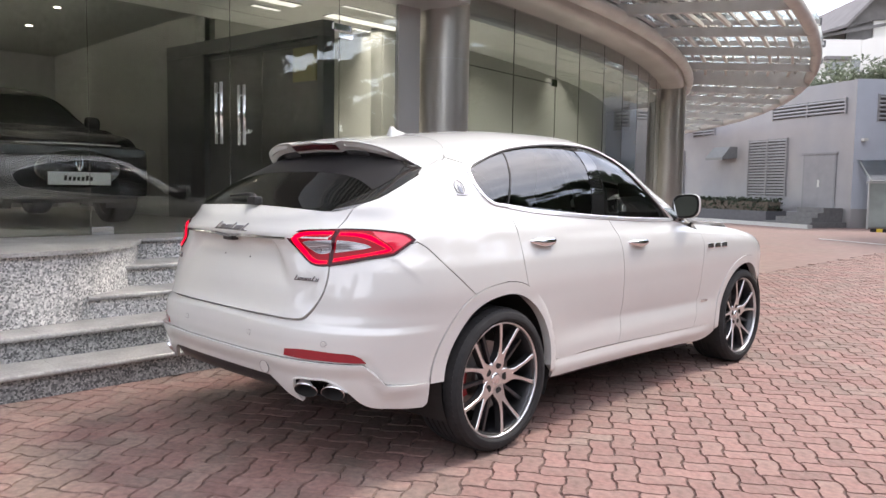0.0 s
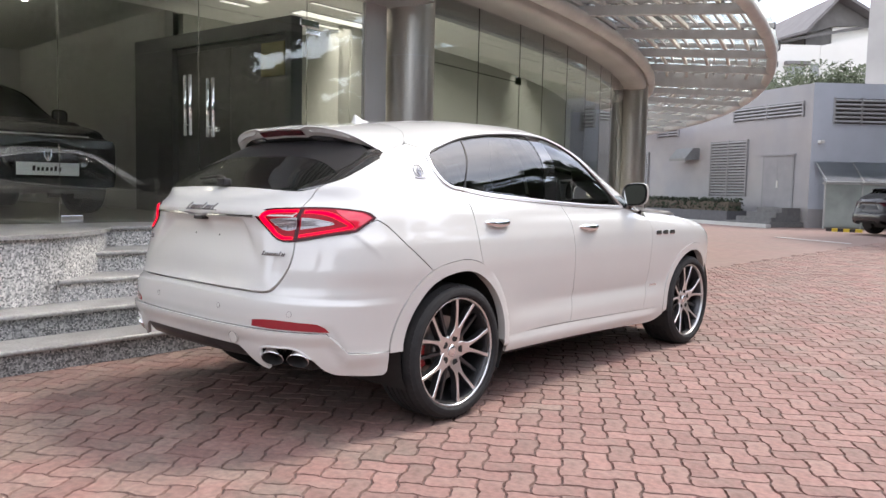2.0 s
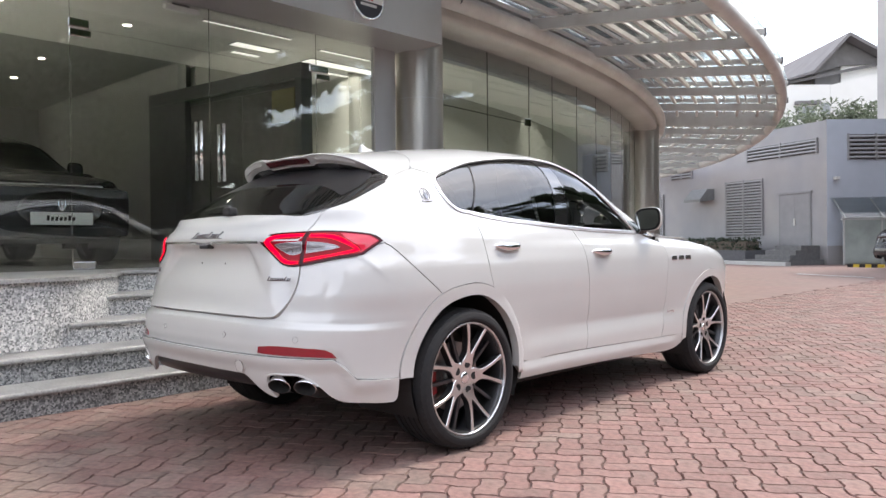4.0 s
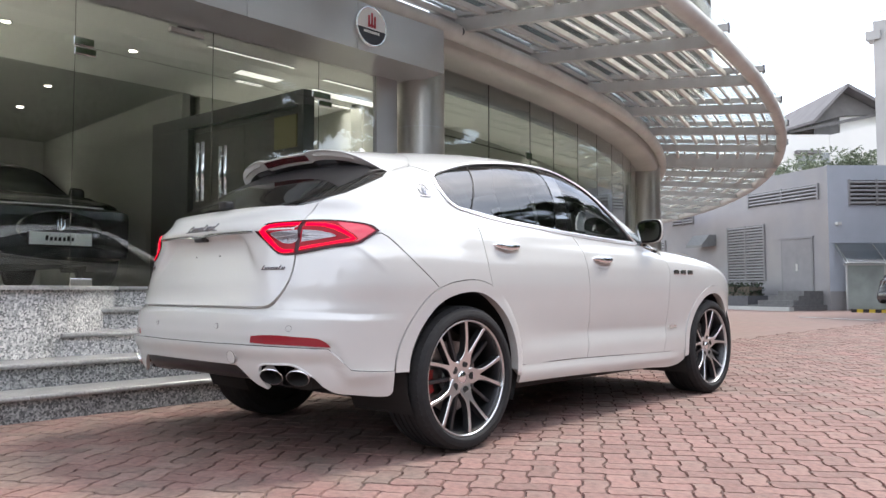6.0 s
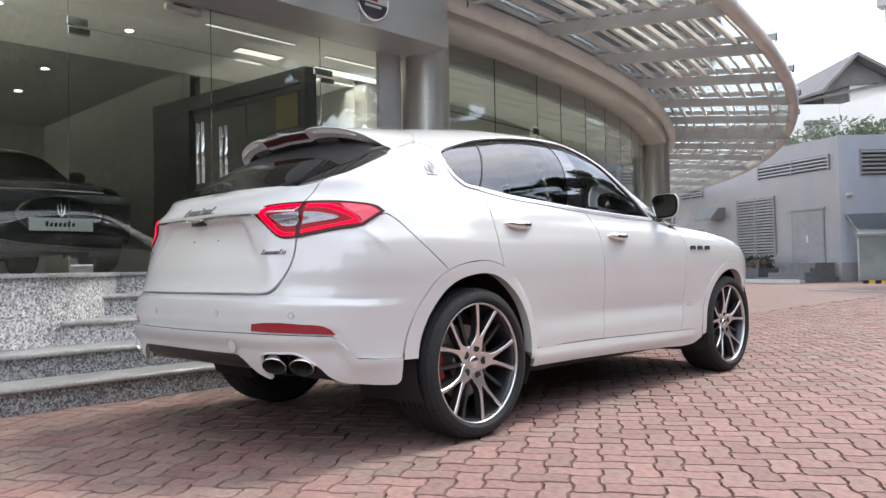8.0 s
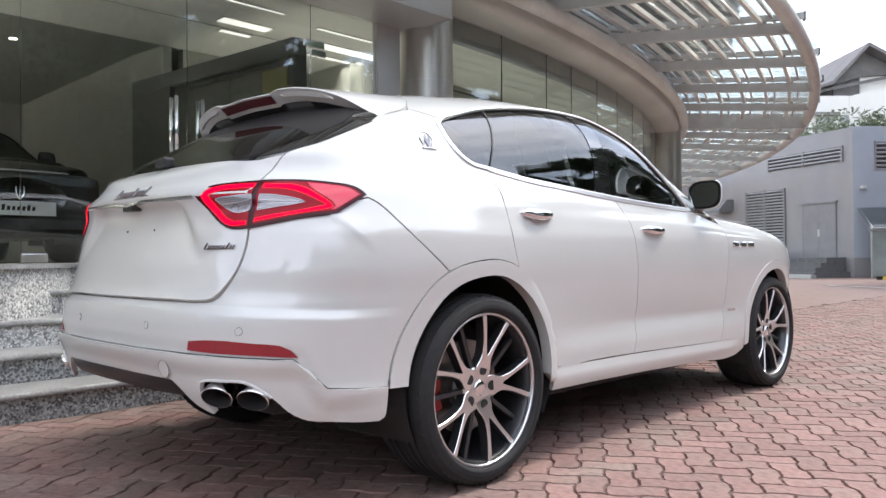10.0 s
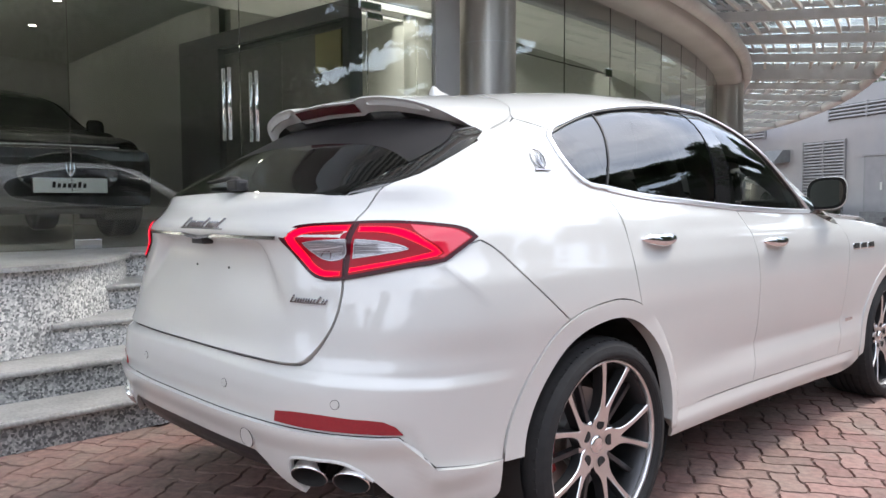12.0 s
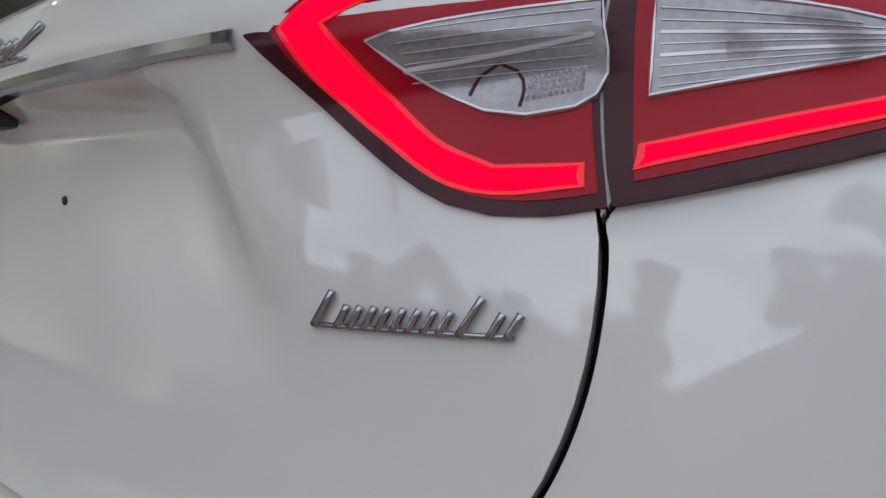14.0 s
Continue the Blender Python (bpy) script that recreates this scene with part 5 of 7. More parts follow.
wheel = build_wheel()
wheel.parent = car
TYRE_X = {0.0: 0.830, 3.004: 0.765}
wheel.matrix_basis = pose(TYRE_X[0.0], 0, 0.371, -15.5, 0, 0)
mirrored(wheel, pose(TYRE_X[3.004], 3.004, 0.371, 0, 0, 0))
mirrored(wheel, pose(-TYRE_X[0.0], 0, 0.371, 0, 0, 180))
mirrored(wheel, pose(-TYRE_X[3.004], 3.004, 0.371, 0, 0, 180))
for s in (-1, 1):
    for y, xx in ((0, TYRE_X[0.0]), (3.004, TYRE_X[3.004])):
        bm = bmesh.new()
        pts = [(r, a) for a in np.linspace(165, 200, 8) for r in (0.175, 0.224)]
        vs = [[bm.verts.new((x, r * math.cos(radians(a)), r * math.sin(radians(a)))) for r, a in pts] for x in (-0.03, 0.055)]
        for k in range(7):
            bm.faces.new((vs[1][2 * k], vs[1][2 * k + 1], vs[1][2 * k + 3], vs[1][2 * k + 2]))
            bm.faces.new((vs[0][2 * k + 1], vs[1][2 * k + 1], vs[1][2 * k + 3], vs[0][2 * k + 3]))
            bm.faces.new((vs[0][2 * k], vs[0][2 * k + 2], vs[1][2 * k + 2], vs[1][2 * k]))
        part("brake_caliper", bm, CALIPER, car, "red brake caliper", m=Matrix.Translation((s * (xx - 0.01), y, 0.371)) @ Matrix.Diagonal((s, 1, 1, 1)))
        c = R_ARCH if y == 0 else F_ARCH
        bm = bmesh.new()
        rings = [[bm.verts.new((x, c[0] + r * math.cos(a), c[1] + r * math.sin(a))) for a in np.linspace(-0.5, math.pi + 0.5, 26)] for x, r in ((s * 0.935 if y == 0 else s * 0.87, 0.432), (s * 0.50, 0.44), (s * 0.5, 0.02))]
        for a, b in zip(rings, rings[1:]):
            for k in range(25):
                bm.faces.new((a[k], a[k + 1], b[k + 1], b[k]))
        part("wheel_well", bm, UNDER, car, smooth=False)

# dark inner body behind the gaps, floor and cabin
bm = bmesh.new()
add_box(bm, -0.62, 0.62, -0.30, 3.55, 0.25, 0.36)
add_box(bm, -0.55, 0.55, -0.90, -0.30, 0.40, 0.45)
add_box(bm, -0.84, 0.84, 0.50, 2.50, 0.26, 0.36)
part("underbody", bm, UNDER, car)
for mir in BOTH:
    part("inner_body", patch(np.concatenate([B((0.0, 0.50), (0.0, 1.19), (0.62, 1.19)), S((-0.70, 1.19), (-0.30, 1.30), (0.10, 1.20), (0.17, 1.0), (0.17, 0.90), (-0.20, 0.90), (-0.40, 0.72), (-0.52, 0.50))]), on_round, 0.06, raise_=-0.035, mirror=mir, depth=0), UNDER, car)
    part("inner_body", patch([(0.17, 0.90), (0.45, 0.66), (0.52, 0.34), (2.45, 0.32), (2.52, 0.60), (2.80, 0.87), (3.2, 0.87), (3.45, 0.60), (3.5, 0.8), (3.2, 0.95), (2.2, 1.06), (1.6, 1.12), (0.17, 1.17)], on_side, 0.08, raise_=-0.035, mirror=mir, depth=0), UNDER, car)
CABIN_DARK = material("dark_cabin_trim", (0.06, 0.059, 0.06), 0.7, var=0.1)
part("cabin_floor", box(-0.80, 0.80, -0.78, 2.6, 0.95, 1.02), CABIN_DARK, car)
for x in (-0.38, 0.38):
    for y in (1.25, 0.30):
        bm = add_box(bmesh.new(), -0.24, 0.24, -0.07, 0.07, 0.0, 0.42, pose(x, y, 0.93, 12, 0, 0), 0.05)
        add_box(bm, -0.13, 0.13, -0.05, 0.05, 0.44, 0.60, pose(x, y - 0.01, 0.92, 12, 0, 0), 0.04)
        part("seat_back", bm, CABIN_DARK, car)
part("dashboard", add_box(bmesh.new(), -0.72, 0.72, 2.05, 2.5, 0.95, 1.13, None, 0.05), CABIN_DARK, car)

# ---------------------------------------------------------------- ground
structure(part("ground", box(-160, 160, -160, 240, -0.40, -0.016), FAR_PAVING), "red block paving running to the horizon", "ground")
BRICK = 0.114
LONG = math.atan2(0.547, 0.83)


def paver_at(x0, y0, w, h, joint=0.0035, wave=0.0112, ripple=0.0038, fine=2):
    """Outline of one wavy paver in pattern units, already bent."""
    g = joint / BRICK
    xa, xb, ya, yb = x0 + g, x0 + w - g, y0 + g, y0 + h - g
    nx, ny = (4 * fine, 2 * fine) if w > h else (2 * fine, 4 * fine)
    pts = [(xa + (xb - xa) * k / nx, ya) for k in range(nx)] + [(xb, ya + (yb - ya) * k / ny) for k in range(ny)]
    pts += [(xb - (xb - xa) * k / nx, yb) for k in range(nx)] + [(xa, yb - (yb - ya) * k / ny) for k in range(ny)]
    A, R = wave / BRICK, ripple / BRICK
    return [((x + A * math.sin(math.pi * y) + R * math.sin(3 * math.pi * y)) * BRICK, (y + A * math.sin(math.pi * x) + R * math.sin(3 * math.pi * x)) * BRICK) for x, y in pts]


def paver_faces(n, base):
    f = [tuple(range(base + n, base + 2 * n))]
    return f + [(base + k, base + (k + 1) % n, base + n + (k + 1) % n, base + n + k) for k in range(n)]


def paver_verts(out, rng=None):
    cx, cy = sum(p[0] for p in out) / len(out), sum(p[1] for p in out) / len(out)
    dz = rng.uniform(-0.0022, 0.0012) if rng else 0.0
    tx, ty = (rng.uniform(-0.012, 0.012), rng.uniform(-0.012, 0.012)) if rng else (0, 0)
    lo = [(x, y, -0.016) for x, y in out]
    hi = []
    for x, y in out:
        d = math.hypot(x - cx, y - cy)
        k = 1 - 0.0045 / max(d, 1e-6)
        hi.append((cx + (x - cx) * k, cy + (y - cy) * k, dz + tx * (x - cx) + ty * (y - cy)))
    return lo + hi


TO_WORLD = Matrix.Rotation(LONG, 4, "Z")
PAVED = (-1.66, 9.5, -7.0, 24.0)
rng = random.Random(3)
verts, faces, near = [], [], []
for j in range(-110, 110):
    for i in range(-330, 330):
        for kind, (ox, oy, w, h) in (("h", (0, 0, 2, 1)), ("v", (2, -1, 1, 2))):
            x0, y0 = i + 4 * j + ox, i + oy
            c = TO_WORLD @ Vector(((x0 + w / 2) * BRICK, (y0 + h / 2) * BRICK, 0))
            if not (PAVED[0] - 0.05 < c.x < PAVED[1] and PAVED[2] < c.y < PAVED[3]):
                continue
            if 1.15 < c.x < 3.0 and -1.6 < c.y < 2.6 and len(near) < 300:
                near.append((kind, x0, y0, w, h))
                continue
            out = paver_at(x0, y0, w, h, fine=2 if c.y < 9 else 1)
            base = len(verts)
            verts += paver_verts(out, rng)
            faces += paver_faces(len(out), base)
paving = part("block_paving", mesh_of("block_paving", verts, faces), PAVER, m=TO_WORLD.copy())
tagged(paving, "worn red wavy paving blocks laid in herringbone", "paving", kind="stuff")
bed = structure(part("paving_bed", box(PAVED[0] - 0.1, PAVED[1] - 0.3, PAVED[2] - 0.3, PAVED[3] + 0.1, -0.03, -0.0125), JOINT), "dark sand between the paving blocks", "ground")

structure(part("painted_line", prism([(-4.6, 21.0), (-2.2, 19.75), (-2.15, 19.9), (-4.55, 21.2)], -0.005, 0.001), CONCRETE), "worn white painted line on the paving", "road marking")

# ---------------------------------------------------------------- steps and terrace
TERRACE = 0.86
block_edge = [(-2.20, -8.0), (-2.20, -2.0), (-2.22, -1.30), (-2.275, -0.95), (-2.34, -0.76), (-2.46, -0.58), (-2.64, -0.38), (-2.86, -0.22), (-3.10, -0.09)]
treads = ((-1.62, 0.0, 0.17, -8.0), (-1.96, 0.17, 0.34, -8.0), (-2.31, 0.34, 0.51, -0.815), (-2.66, 0.51, 0.68, -0.395), (-3.12, 0.68, TERRACE, -0.10))
steps = thing("entrance_steps", "grey granite entrance steps with bullnosed treads", "steps")
for n, (x, z0, z1, y0) in enumerate(treads):
    y = y0
    k = 0
    while y < 8.0:
        y1 = min(y + (1.35 if y0 < -1 else 1.1), 8.0)
        bm = box(-3.75 if n > 2 else -3.4, x, y + 0.0015, y1 - 0.0015, z0, z1 - 0.034)
        part("riser", bm, GRANITE_SHADED if n < 2 else GRANITE, steps)
        bm = box(-3.75 if n > 2 else -3.4, x + 0.035, y + 0.001, y1 - 0.001, z1 - 0.034, z1)
        es = [e for e in bm.edges if all(abs(v.co.x - (x + 0.035)) < 1e-5 for v in e.verts) and abs(e.verts[0].co.z - e.verts[1].co.z) < 1e-6]
        bmesh.ops.bevel(bm, geom=es, offset=0.014, segments=3, affect="EDGES", profile=0.5)
        part("tread", bm, TREAD, steps)
        y = y1
plinth = thing("terrace_plinth", "speckled granite plinth wall beside the steps", "wall")
body_out = block_edge + [(-3.75, -0.09), (-3.75, -8.0)]
part("plinth_face", prism(body_out, 0.342, TERRACE - 0.03), GRANITE, plinth)
cap = [(x + 0.035, y + 0.02) for x, y in block_edge] + [(-3.75, -0.07), (-3.75, -8.0)]
part("plinth_cap", prism(cap, TERRACE - 0.03, TERRACE), TREAD, plinth)
structure(part("terrace_floor", prism([(-3.70, -8.0), (-3.70, 8.0), (-5.2, 13.0), (-8.0, 17.5), (-16.0, 17.5), (-16.0, -8.0)], 0.55, TERRACE - 0.004), material("showroom_tiles", (0.58, 0.57, 0.54), 0.15, var=0.06)), "polished showroom floor", "floor")

# ---------------------------------------------------------------- glass front
GX = -3.70
front = thing("shopfront_glazing", "frameless clear glass shopfront with steel patch fittings", "glazing")
joints = [-8.0, -5.6, -3.1, -0.25, 1.16, 2.55, 3.45]
for a, b in zip(joints, joints[1:]):
    door = 0 <= joints.index(a) - 3 <= 1
    top = 3.10 if door else 3.56
    pane = part("glass_pane", box(GX - 0.006, GX + 0.006, a + 0.003, b - 0.003, TERRACE + 0.012, top - 0.003), GLASS, front)
    pane.visible_shadow = False
    if door:
        pane = part("glass_pane", box(GX - 0.006, GX + 0.006, a + 0.003, b - 0.003, 3.104, 3.56), GLASS, front)
        pane.visible_shadow = False
for y in (-0.25, 2.55):
    for z in (3.10,):
        bm = box(GX - 0.018, GX + 0.018, y - 0.005, y + 0.19, z - 0.075, z - 0.012, bevel=0.003)
        add_box(bm, GX - 0.018, GX + 0.018, y - 0.09 if y > 0 else y - 0.012, y + 0.17, z + 0.010, z + 0.085, None, 0.003)
        part("patch_fitting", bm, CHROME, front, "polished steel patch fitting")
    part("patch_fitting", box(GX - 0.018, GX + 0.018, y - 0.0, y + 0.20, TERRACE + 0.004, TERRACE + 0.075, bevel=0.003), CHROME, front, "polished steel patch fitting")
for y in (1.16 - 0.13, 1.16 + 0.13):
    for dx in (0.055, -0.055):
        part("pull_handle", tube([(GX + dx, y, 1.75), (GX + dx, y, 2.365)], 0.017, 12), CHROME, front, "long polished steel pull handle", smooth=True)
    part("handle_stay", tube([(GX - 0.055, y, 1.86), (GX + 0.055, y, 1.86)], 0.008, 8), CHROME, front)
    part("handle_stay", tube([(GX - 0.055, y, 2.26), (GX + 0.055, y, 2.26)], 0.008, 8), CHROME, front)
bm = box(GX - 0.05, GX + 0.03, 3.45, 3.80, TERRACE - 0.003, 3.56)
structure(part("wall_jamb", bm, CLAD_GREY), "grey metal jamb beside the glass", "wall")

# soffit and fascia over the door
structure(part("soffit", box(-3.76, -3.012, -8.0, 3.97, 3.560, 3.62), CLAD_GREY), "grey metal soffit", "ceiling")
fascia = thing("entrance_fascia", "brushed grey metal fascia over the entrance", "fascia")
cuts = [-8.0, -4.6, -2.9, -0.3, 1.13, 2.56, 3.98]
for a, b in zip(cuts, cuts[1:]):
    part("fascia_panel", box(-3.010, -2.995, a + 0.004, b - 0.004, 3.556, 4.10), CLAD_GREY, fascia)
part("fascia_return", box(-4.2, -3.0, 3.965, 3.98, 3.556, 4.10), CLAD_GREY, fascia)
part("fascia_top", box(-4.2, -2.999, -8.0, 3.979, 4.10, 4.115), CLAD_GREY, fascia)
sign = thing("round_sign", "round black and white sign with a red emblem on the fascia", "sign")
bm = bmesh.new()
lathe(bm, [(0.0, 0.235), (0.035, 0.235), (0.045, 0.228), (0.045, 0.213), (0.038, 0.210)], 48, m=pose(-2.995, 2.74, 3.845))
part("sign_rim", bm, CHROME, sign, smooth=True)
WHITE_SIGN = material("white_sign_face", (0.75, 0.75, 0.76), 0.3)
bm = bmesh.new()
half = [(0.21 * math.cos(a), 0.21 * math.sin(a)) for a in np.linspace(-0.15, math.pi + 0.15, 24)]
bm.faces.new([bm.verts.new((-2.956, 2.74 + y, 3.845 + z)) for y, z in half])
part("sign_face_upper", bm, WHITE_SIGN, sign)
half = [(0.21 * math.cos(a), 0.21 * math.sin(a)) for a in np.linspace(math.pi + 0.15, 2 * math.pi - 0.15, 20)]
bm = bmesh.new()
bm.faces.new([bm.verts.new((-2.956, 2.74 + y, 3.845 + z)) for y, z in half])
part("sign_face_lower", bm, material("dark_blue_sign_face", (0.02, 0.02, 0.03), 0.3), sign)
bm = bmesh.new()
for k in (-1, 0, 1):
    add_box(bm, -2.955, -2.950, 2.74 + k * 0.045 - 0.012, 2.74 + k * 0.045 + 0.012, 3.83, 4.00 - 0.03 * abs(k))
add_box(bm, -2.955, -2.950, 2.68, 2.80, 3.84, 3.87)
part("sign_emblem", bm, material("red_sign_emblem", (0.45, 0.03, 0.05), 0.4), sign)
bm = bmesh.new()
for k in range(8):
    add_box(bm, -2.955, -2.951, 2.62 + k * 0.030, 2.642 + k * 0.030, 3.762, 3.792)
part("sign_bar", bm, WHITE_SIGN, sign)

# round columns clad in steel
for x, y, r, top in ((-3.62, 4.19, 0.315, 4.2), (-6.75, 15.75, 0.46, 4.5)):
    col = thing("column", "round column clad in brushed steel", "column", "steel columns")
    bm = bmesh.new()
    lathe(bm, [(0.0, r), (top - TERRACE + 0.5, r)], 64, m=pose(x, y, TERRACE - 0.5, 0, -90, 0))
    part("cladding", bm, COLUMN_STEEL, col, smooth=True)
    bm = bmesh.new()
    lathe(bm, [(0.0, r + 0.004), (0.012, r + 0.004)], 64, m=pose(x, y, 2.95, 0, -90, 0))
    part("cladding_joint", bm, CLAD_GREY, col)

# ---------------------------------------------------------------- curved front beyond the column
IC, IR = (-32.0, 2.8), 28.83
OC, OR = (-43.3, 1.0), 42.85


def on_inner(y, off=0.0):
    a = math.asin((y - IC[1]) / IR)
    return (IC[0] + (IR + off) * math.cos(a), IC[1] + (IR + off) * math.sin(a))


def on_outer(y, off=0.0):
    a = math.asin((y - OC[1]) / OR)
    return (OC[0] + (OR + off) * math.cos(a), OC[1] + (OR + off) * math.sin(a))


def curved(ys, profile):
    """A skin swept along the inner curve; profile of (offset, height)."""
    bm = bmesh.new()
    rings = [[bm.verts.new((*on_inner(y, o), z)) for o, z in profile] for y in ys]
    for a, b in zip(rings, rings[1:]):
        for k in range(len(profile) - 1):
            bm.faces.new((a[k], b[k], b[k + 1], a[k + 1]))
    return bm


bulk = thing("curved_bulkhead", "curved band of brushed metal panels over the glass", "fascia")
PROFILE = [(-0.62, 3.985), (-0.45, 3.965), (-0.30, 3.97), (-0.16, 3.985), (-0.08, 4.02), (-0.055, 4.07), (-0.05, 4.46)]
ys = np.arange(3.99, 17.0, 0.98)
for a, b in zip(ys, ys[1:]):
    part("bulkhead_panel", curved(np.linspace(a + 0.007, b - 0.007, 5), PROFILE), SHEET, bulk, smooth=True)
part("bulkhead_backing", curved(np.linspace(3.99, 16.8, 24), [(-0.64, 3.70), (-0.64, 4.00), (-0.2, 4.02), (-0.08, 4.09), (-0.07, 4.46)]), CLAD_GREY, bulk)
part("bulkhead_rail", tube([(*on_inner(y, -0.62), 3.985) for y in np.linspace(4.3, 16.5, 30)], 0.02, 8), CLAD_GREY, bulk)
cg = thing("curved_glazing", "curved run of tall clear glass panes", "glazing")
ys = [4.45, 4.75, 6.05, 7.35, 8.25, 9.4, 10.55, 11.7, 12.85, 14.0, 15.15]
for a, b in zip(ys, ys[1:]):
    pts = [(on_inner(a + 0.003, -0.60), on_inner(b - 0.003, -0.60))]
    (x0, y0), (x1, y1) = pts[0]
    bm = bar((x0, y0, (TERRACE + 3.98) / 2), (x1, y1, (TERRACE + 3.98) / 2), 0.012, 3.98 - TERRACE)
    bmesh.ops.recalc_face_normals(bm, faces=bm.faces)
    pane = part("glass_pane", bm, GREEN_GLASS, cg)
    pane.visible_shadow = False
    part("pane_joint", bar((x1, y1, TERRACE), (x1, y1, 3.98), 0.014, 0.014, up=(0, 1, 0)), UNDER, cg)
for y in (4.80, 7.25):
    x, yy = on_inner(y, -0.58)
    part("patch_fitting", box(x - 0.02, x + 0.02, yy - 0.08, yy + 0.08, 2.98, 3.10, bevel=0.004), CHROME, cg, "polished steel patch fitting")
x0, y0 = on_inner(4.75, -0.60)
x1, y1 = on_inner(7.35, -0.60)
part("door_transom_joint", bar((x0, y0, 3.03), (x1, y1, 3.03), 0.016, 0.010), UNDER, cg)

# tower over the canopy
tower = thing("office_tower", "grey curved office tower rising over the canopy", "building")
part("tower_wall", curved(np.linspace(-10, 21.0, 40), [(-0.5, 4.80), (-0.5, 6.3), (1.27, 6.3), (1.27, 17.0)]), material("tower_glass", (0.19, 0.195, 0.195), 0.6, var=0.1, scale=0.5, spec=0.2), tower)
for z in np.arange(6.6, 17, 1.15):
    part("tower_band", tube([(*on_inner(y, 1.31), z) for y in np.linspace(-10, 21.0, 30)], 0.05, 6), GREY_PAINT, tower)

# ---------------------------------------------------------------- canopy
canopy = thing("glass_canopy", "curved glass canopy on pale steel beams and tubes", "canopy")
CZ = 4.20
far_y = np.linspace(-9.0, 34.5, 78)
part("rim_tube", tube([(*on_outer(y), CZ + 0.16) for y in far_y], 0.115, 16), STEEL_PAINT, canopy, "pale beige steel tube", smooth=True)
part("inner_tube", tube([(*on_inner(y, 0.06), CZ + 0.02) for y in np.linspace(-9.0, 19.5, 60)], 0.115, 16), STEEL_PAINT, canopy, "pale beige steel tube", smooth=True)
beams = [(-7.4, -6.8), (-5.4, -4.7), (-3.4, -2.7), (-1.4, -0.65), (0.55, 1.4), (2.48, 3.4), (4.43, 5.42), (6.31, 7.42), (8.34, 9.80), (10.36, 12.1), (12.36, 14.37), (14.33, 16.6), (16.2, 18.6), (18.1, 20.9), (19.9, 23.2), (21.7, 25.5), (23.4, 27.7), (25.0, 29.9), (26.5, 32.1), (27.8, 34.2)]
line = []
for yi, yo in beams:
    a, b = Vector((*on_inner(yi), CZ + 0.13)), Vector((*on_outer(yo), CZ + 0.13))
    line.append((a, b))
    part("beam", bar(a, b, 0.085, 0.17 if abs(yi - 16.2) > 0.1 else 0.34), GREY_PAINT, canopy)
    d = (b - a).normalized()
    up = Vector((0, 0, 0.17))
    part("glass_rail", bar(a + up, b + up + d * 0.14, 0.075, 0.085), GREY_PAINT, canopy)
    part("rail_end", bar(b + up + d * 0.14, b + up + d * 0.165, 0.10, 0.13), ALLOY_DARK, canopy)
    for k in (0.15, 0.5, 0.85):
        p = a.lerp(b, k)
        part("rail_post", bar(p + Vector((0, 0, 0.08)), p + up, 0.05, 0.05, up=(0, 1, 0)), GREY_PAINT, canopy)
for (a, b), (c, d) in zip(line, line[1:]):
    for k in (0.01, 0.155, 0.32, 0.49, 0.66, 0.83, 0.985):
        p, q = a.lerp(b, k), c.lerp(d, k)
        part("purlin", bar(p + Vector((0, 0, 0.115)), q + Vector((0, 0, 0.115)), 0.060, 0.075), STEEL_PAINT, canopy)
    for k in (0.07, 0.215, 0.38, 0.55, 0.72, 0.89):
        p, q = a.lerp(b, k), c.lerp(d, k)
        part("glazing_bar", bar(p + Vector((0, 0, 0.185)), q + Vector((0, 0, 0.185)), 0.035, 0.045), GREY_PAINT, canopy)
    up = Vector((0, 0, 0.225))
    e0, e1 = (b - a).normalized() * 0.15, (d - c).normalized() * 0.15
    for k0, k1 in ((0.0, 0.5), (0.5, 1.0)):
        quad = [a.lerp(b + e0, k0 + 0.004) + up, a.lerp(b + e0, k1 - 0.004) + up, c.lerp(d + e1, k1 - 0.004) + up, c.lerp(d + e1, k0 + 0.004) + up]
        bm = bmesh.new()
        lo = [bm.verts.new(v) for v in quad]
        hi = [bm.verts.new(v + Vector((0, 0, 0.016))) for v in quad]
        bm.faces.new(lo)
        bm.faces.new(hi[::-1])
        for k in range(4):
            bm.faces.new((lo[k], hi[k], hi[(k + 1) % 4], lo[(k + 1) % 4]))
        bmesh.ops.recalc_face_normals(bm, faces=bm.faces)
        pane = part("canopy_pane", bm, CANOPY_GLASS, canopy)
        pane.visible_shadow = False
cctv = thing("bracket_spotlight", "small dark spotlight on the first canopy beam", "lamp")
bm = bmesh.new()
lathe(bm, [(-0.05, 0.0), (-0.05, 0.05), (0.05, 0.06), (0.05, 0.0)], 20, m=pose(-3.10, 4.42, 4.22, 0, 0, -60))
part("spot_body", bm, ALLOY_DARK, cctv)
part("spot_bracket", bar((-3.10, 4.42, 4.22), (-3.12, 4.45, 4.36), 0.03, 0.03, up=(0, 1, 0)), ALLOY_DARK, cctv)

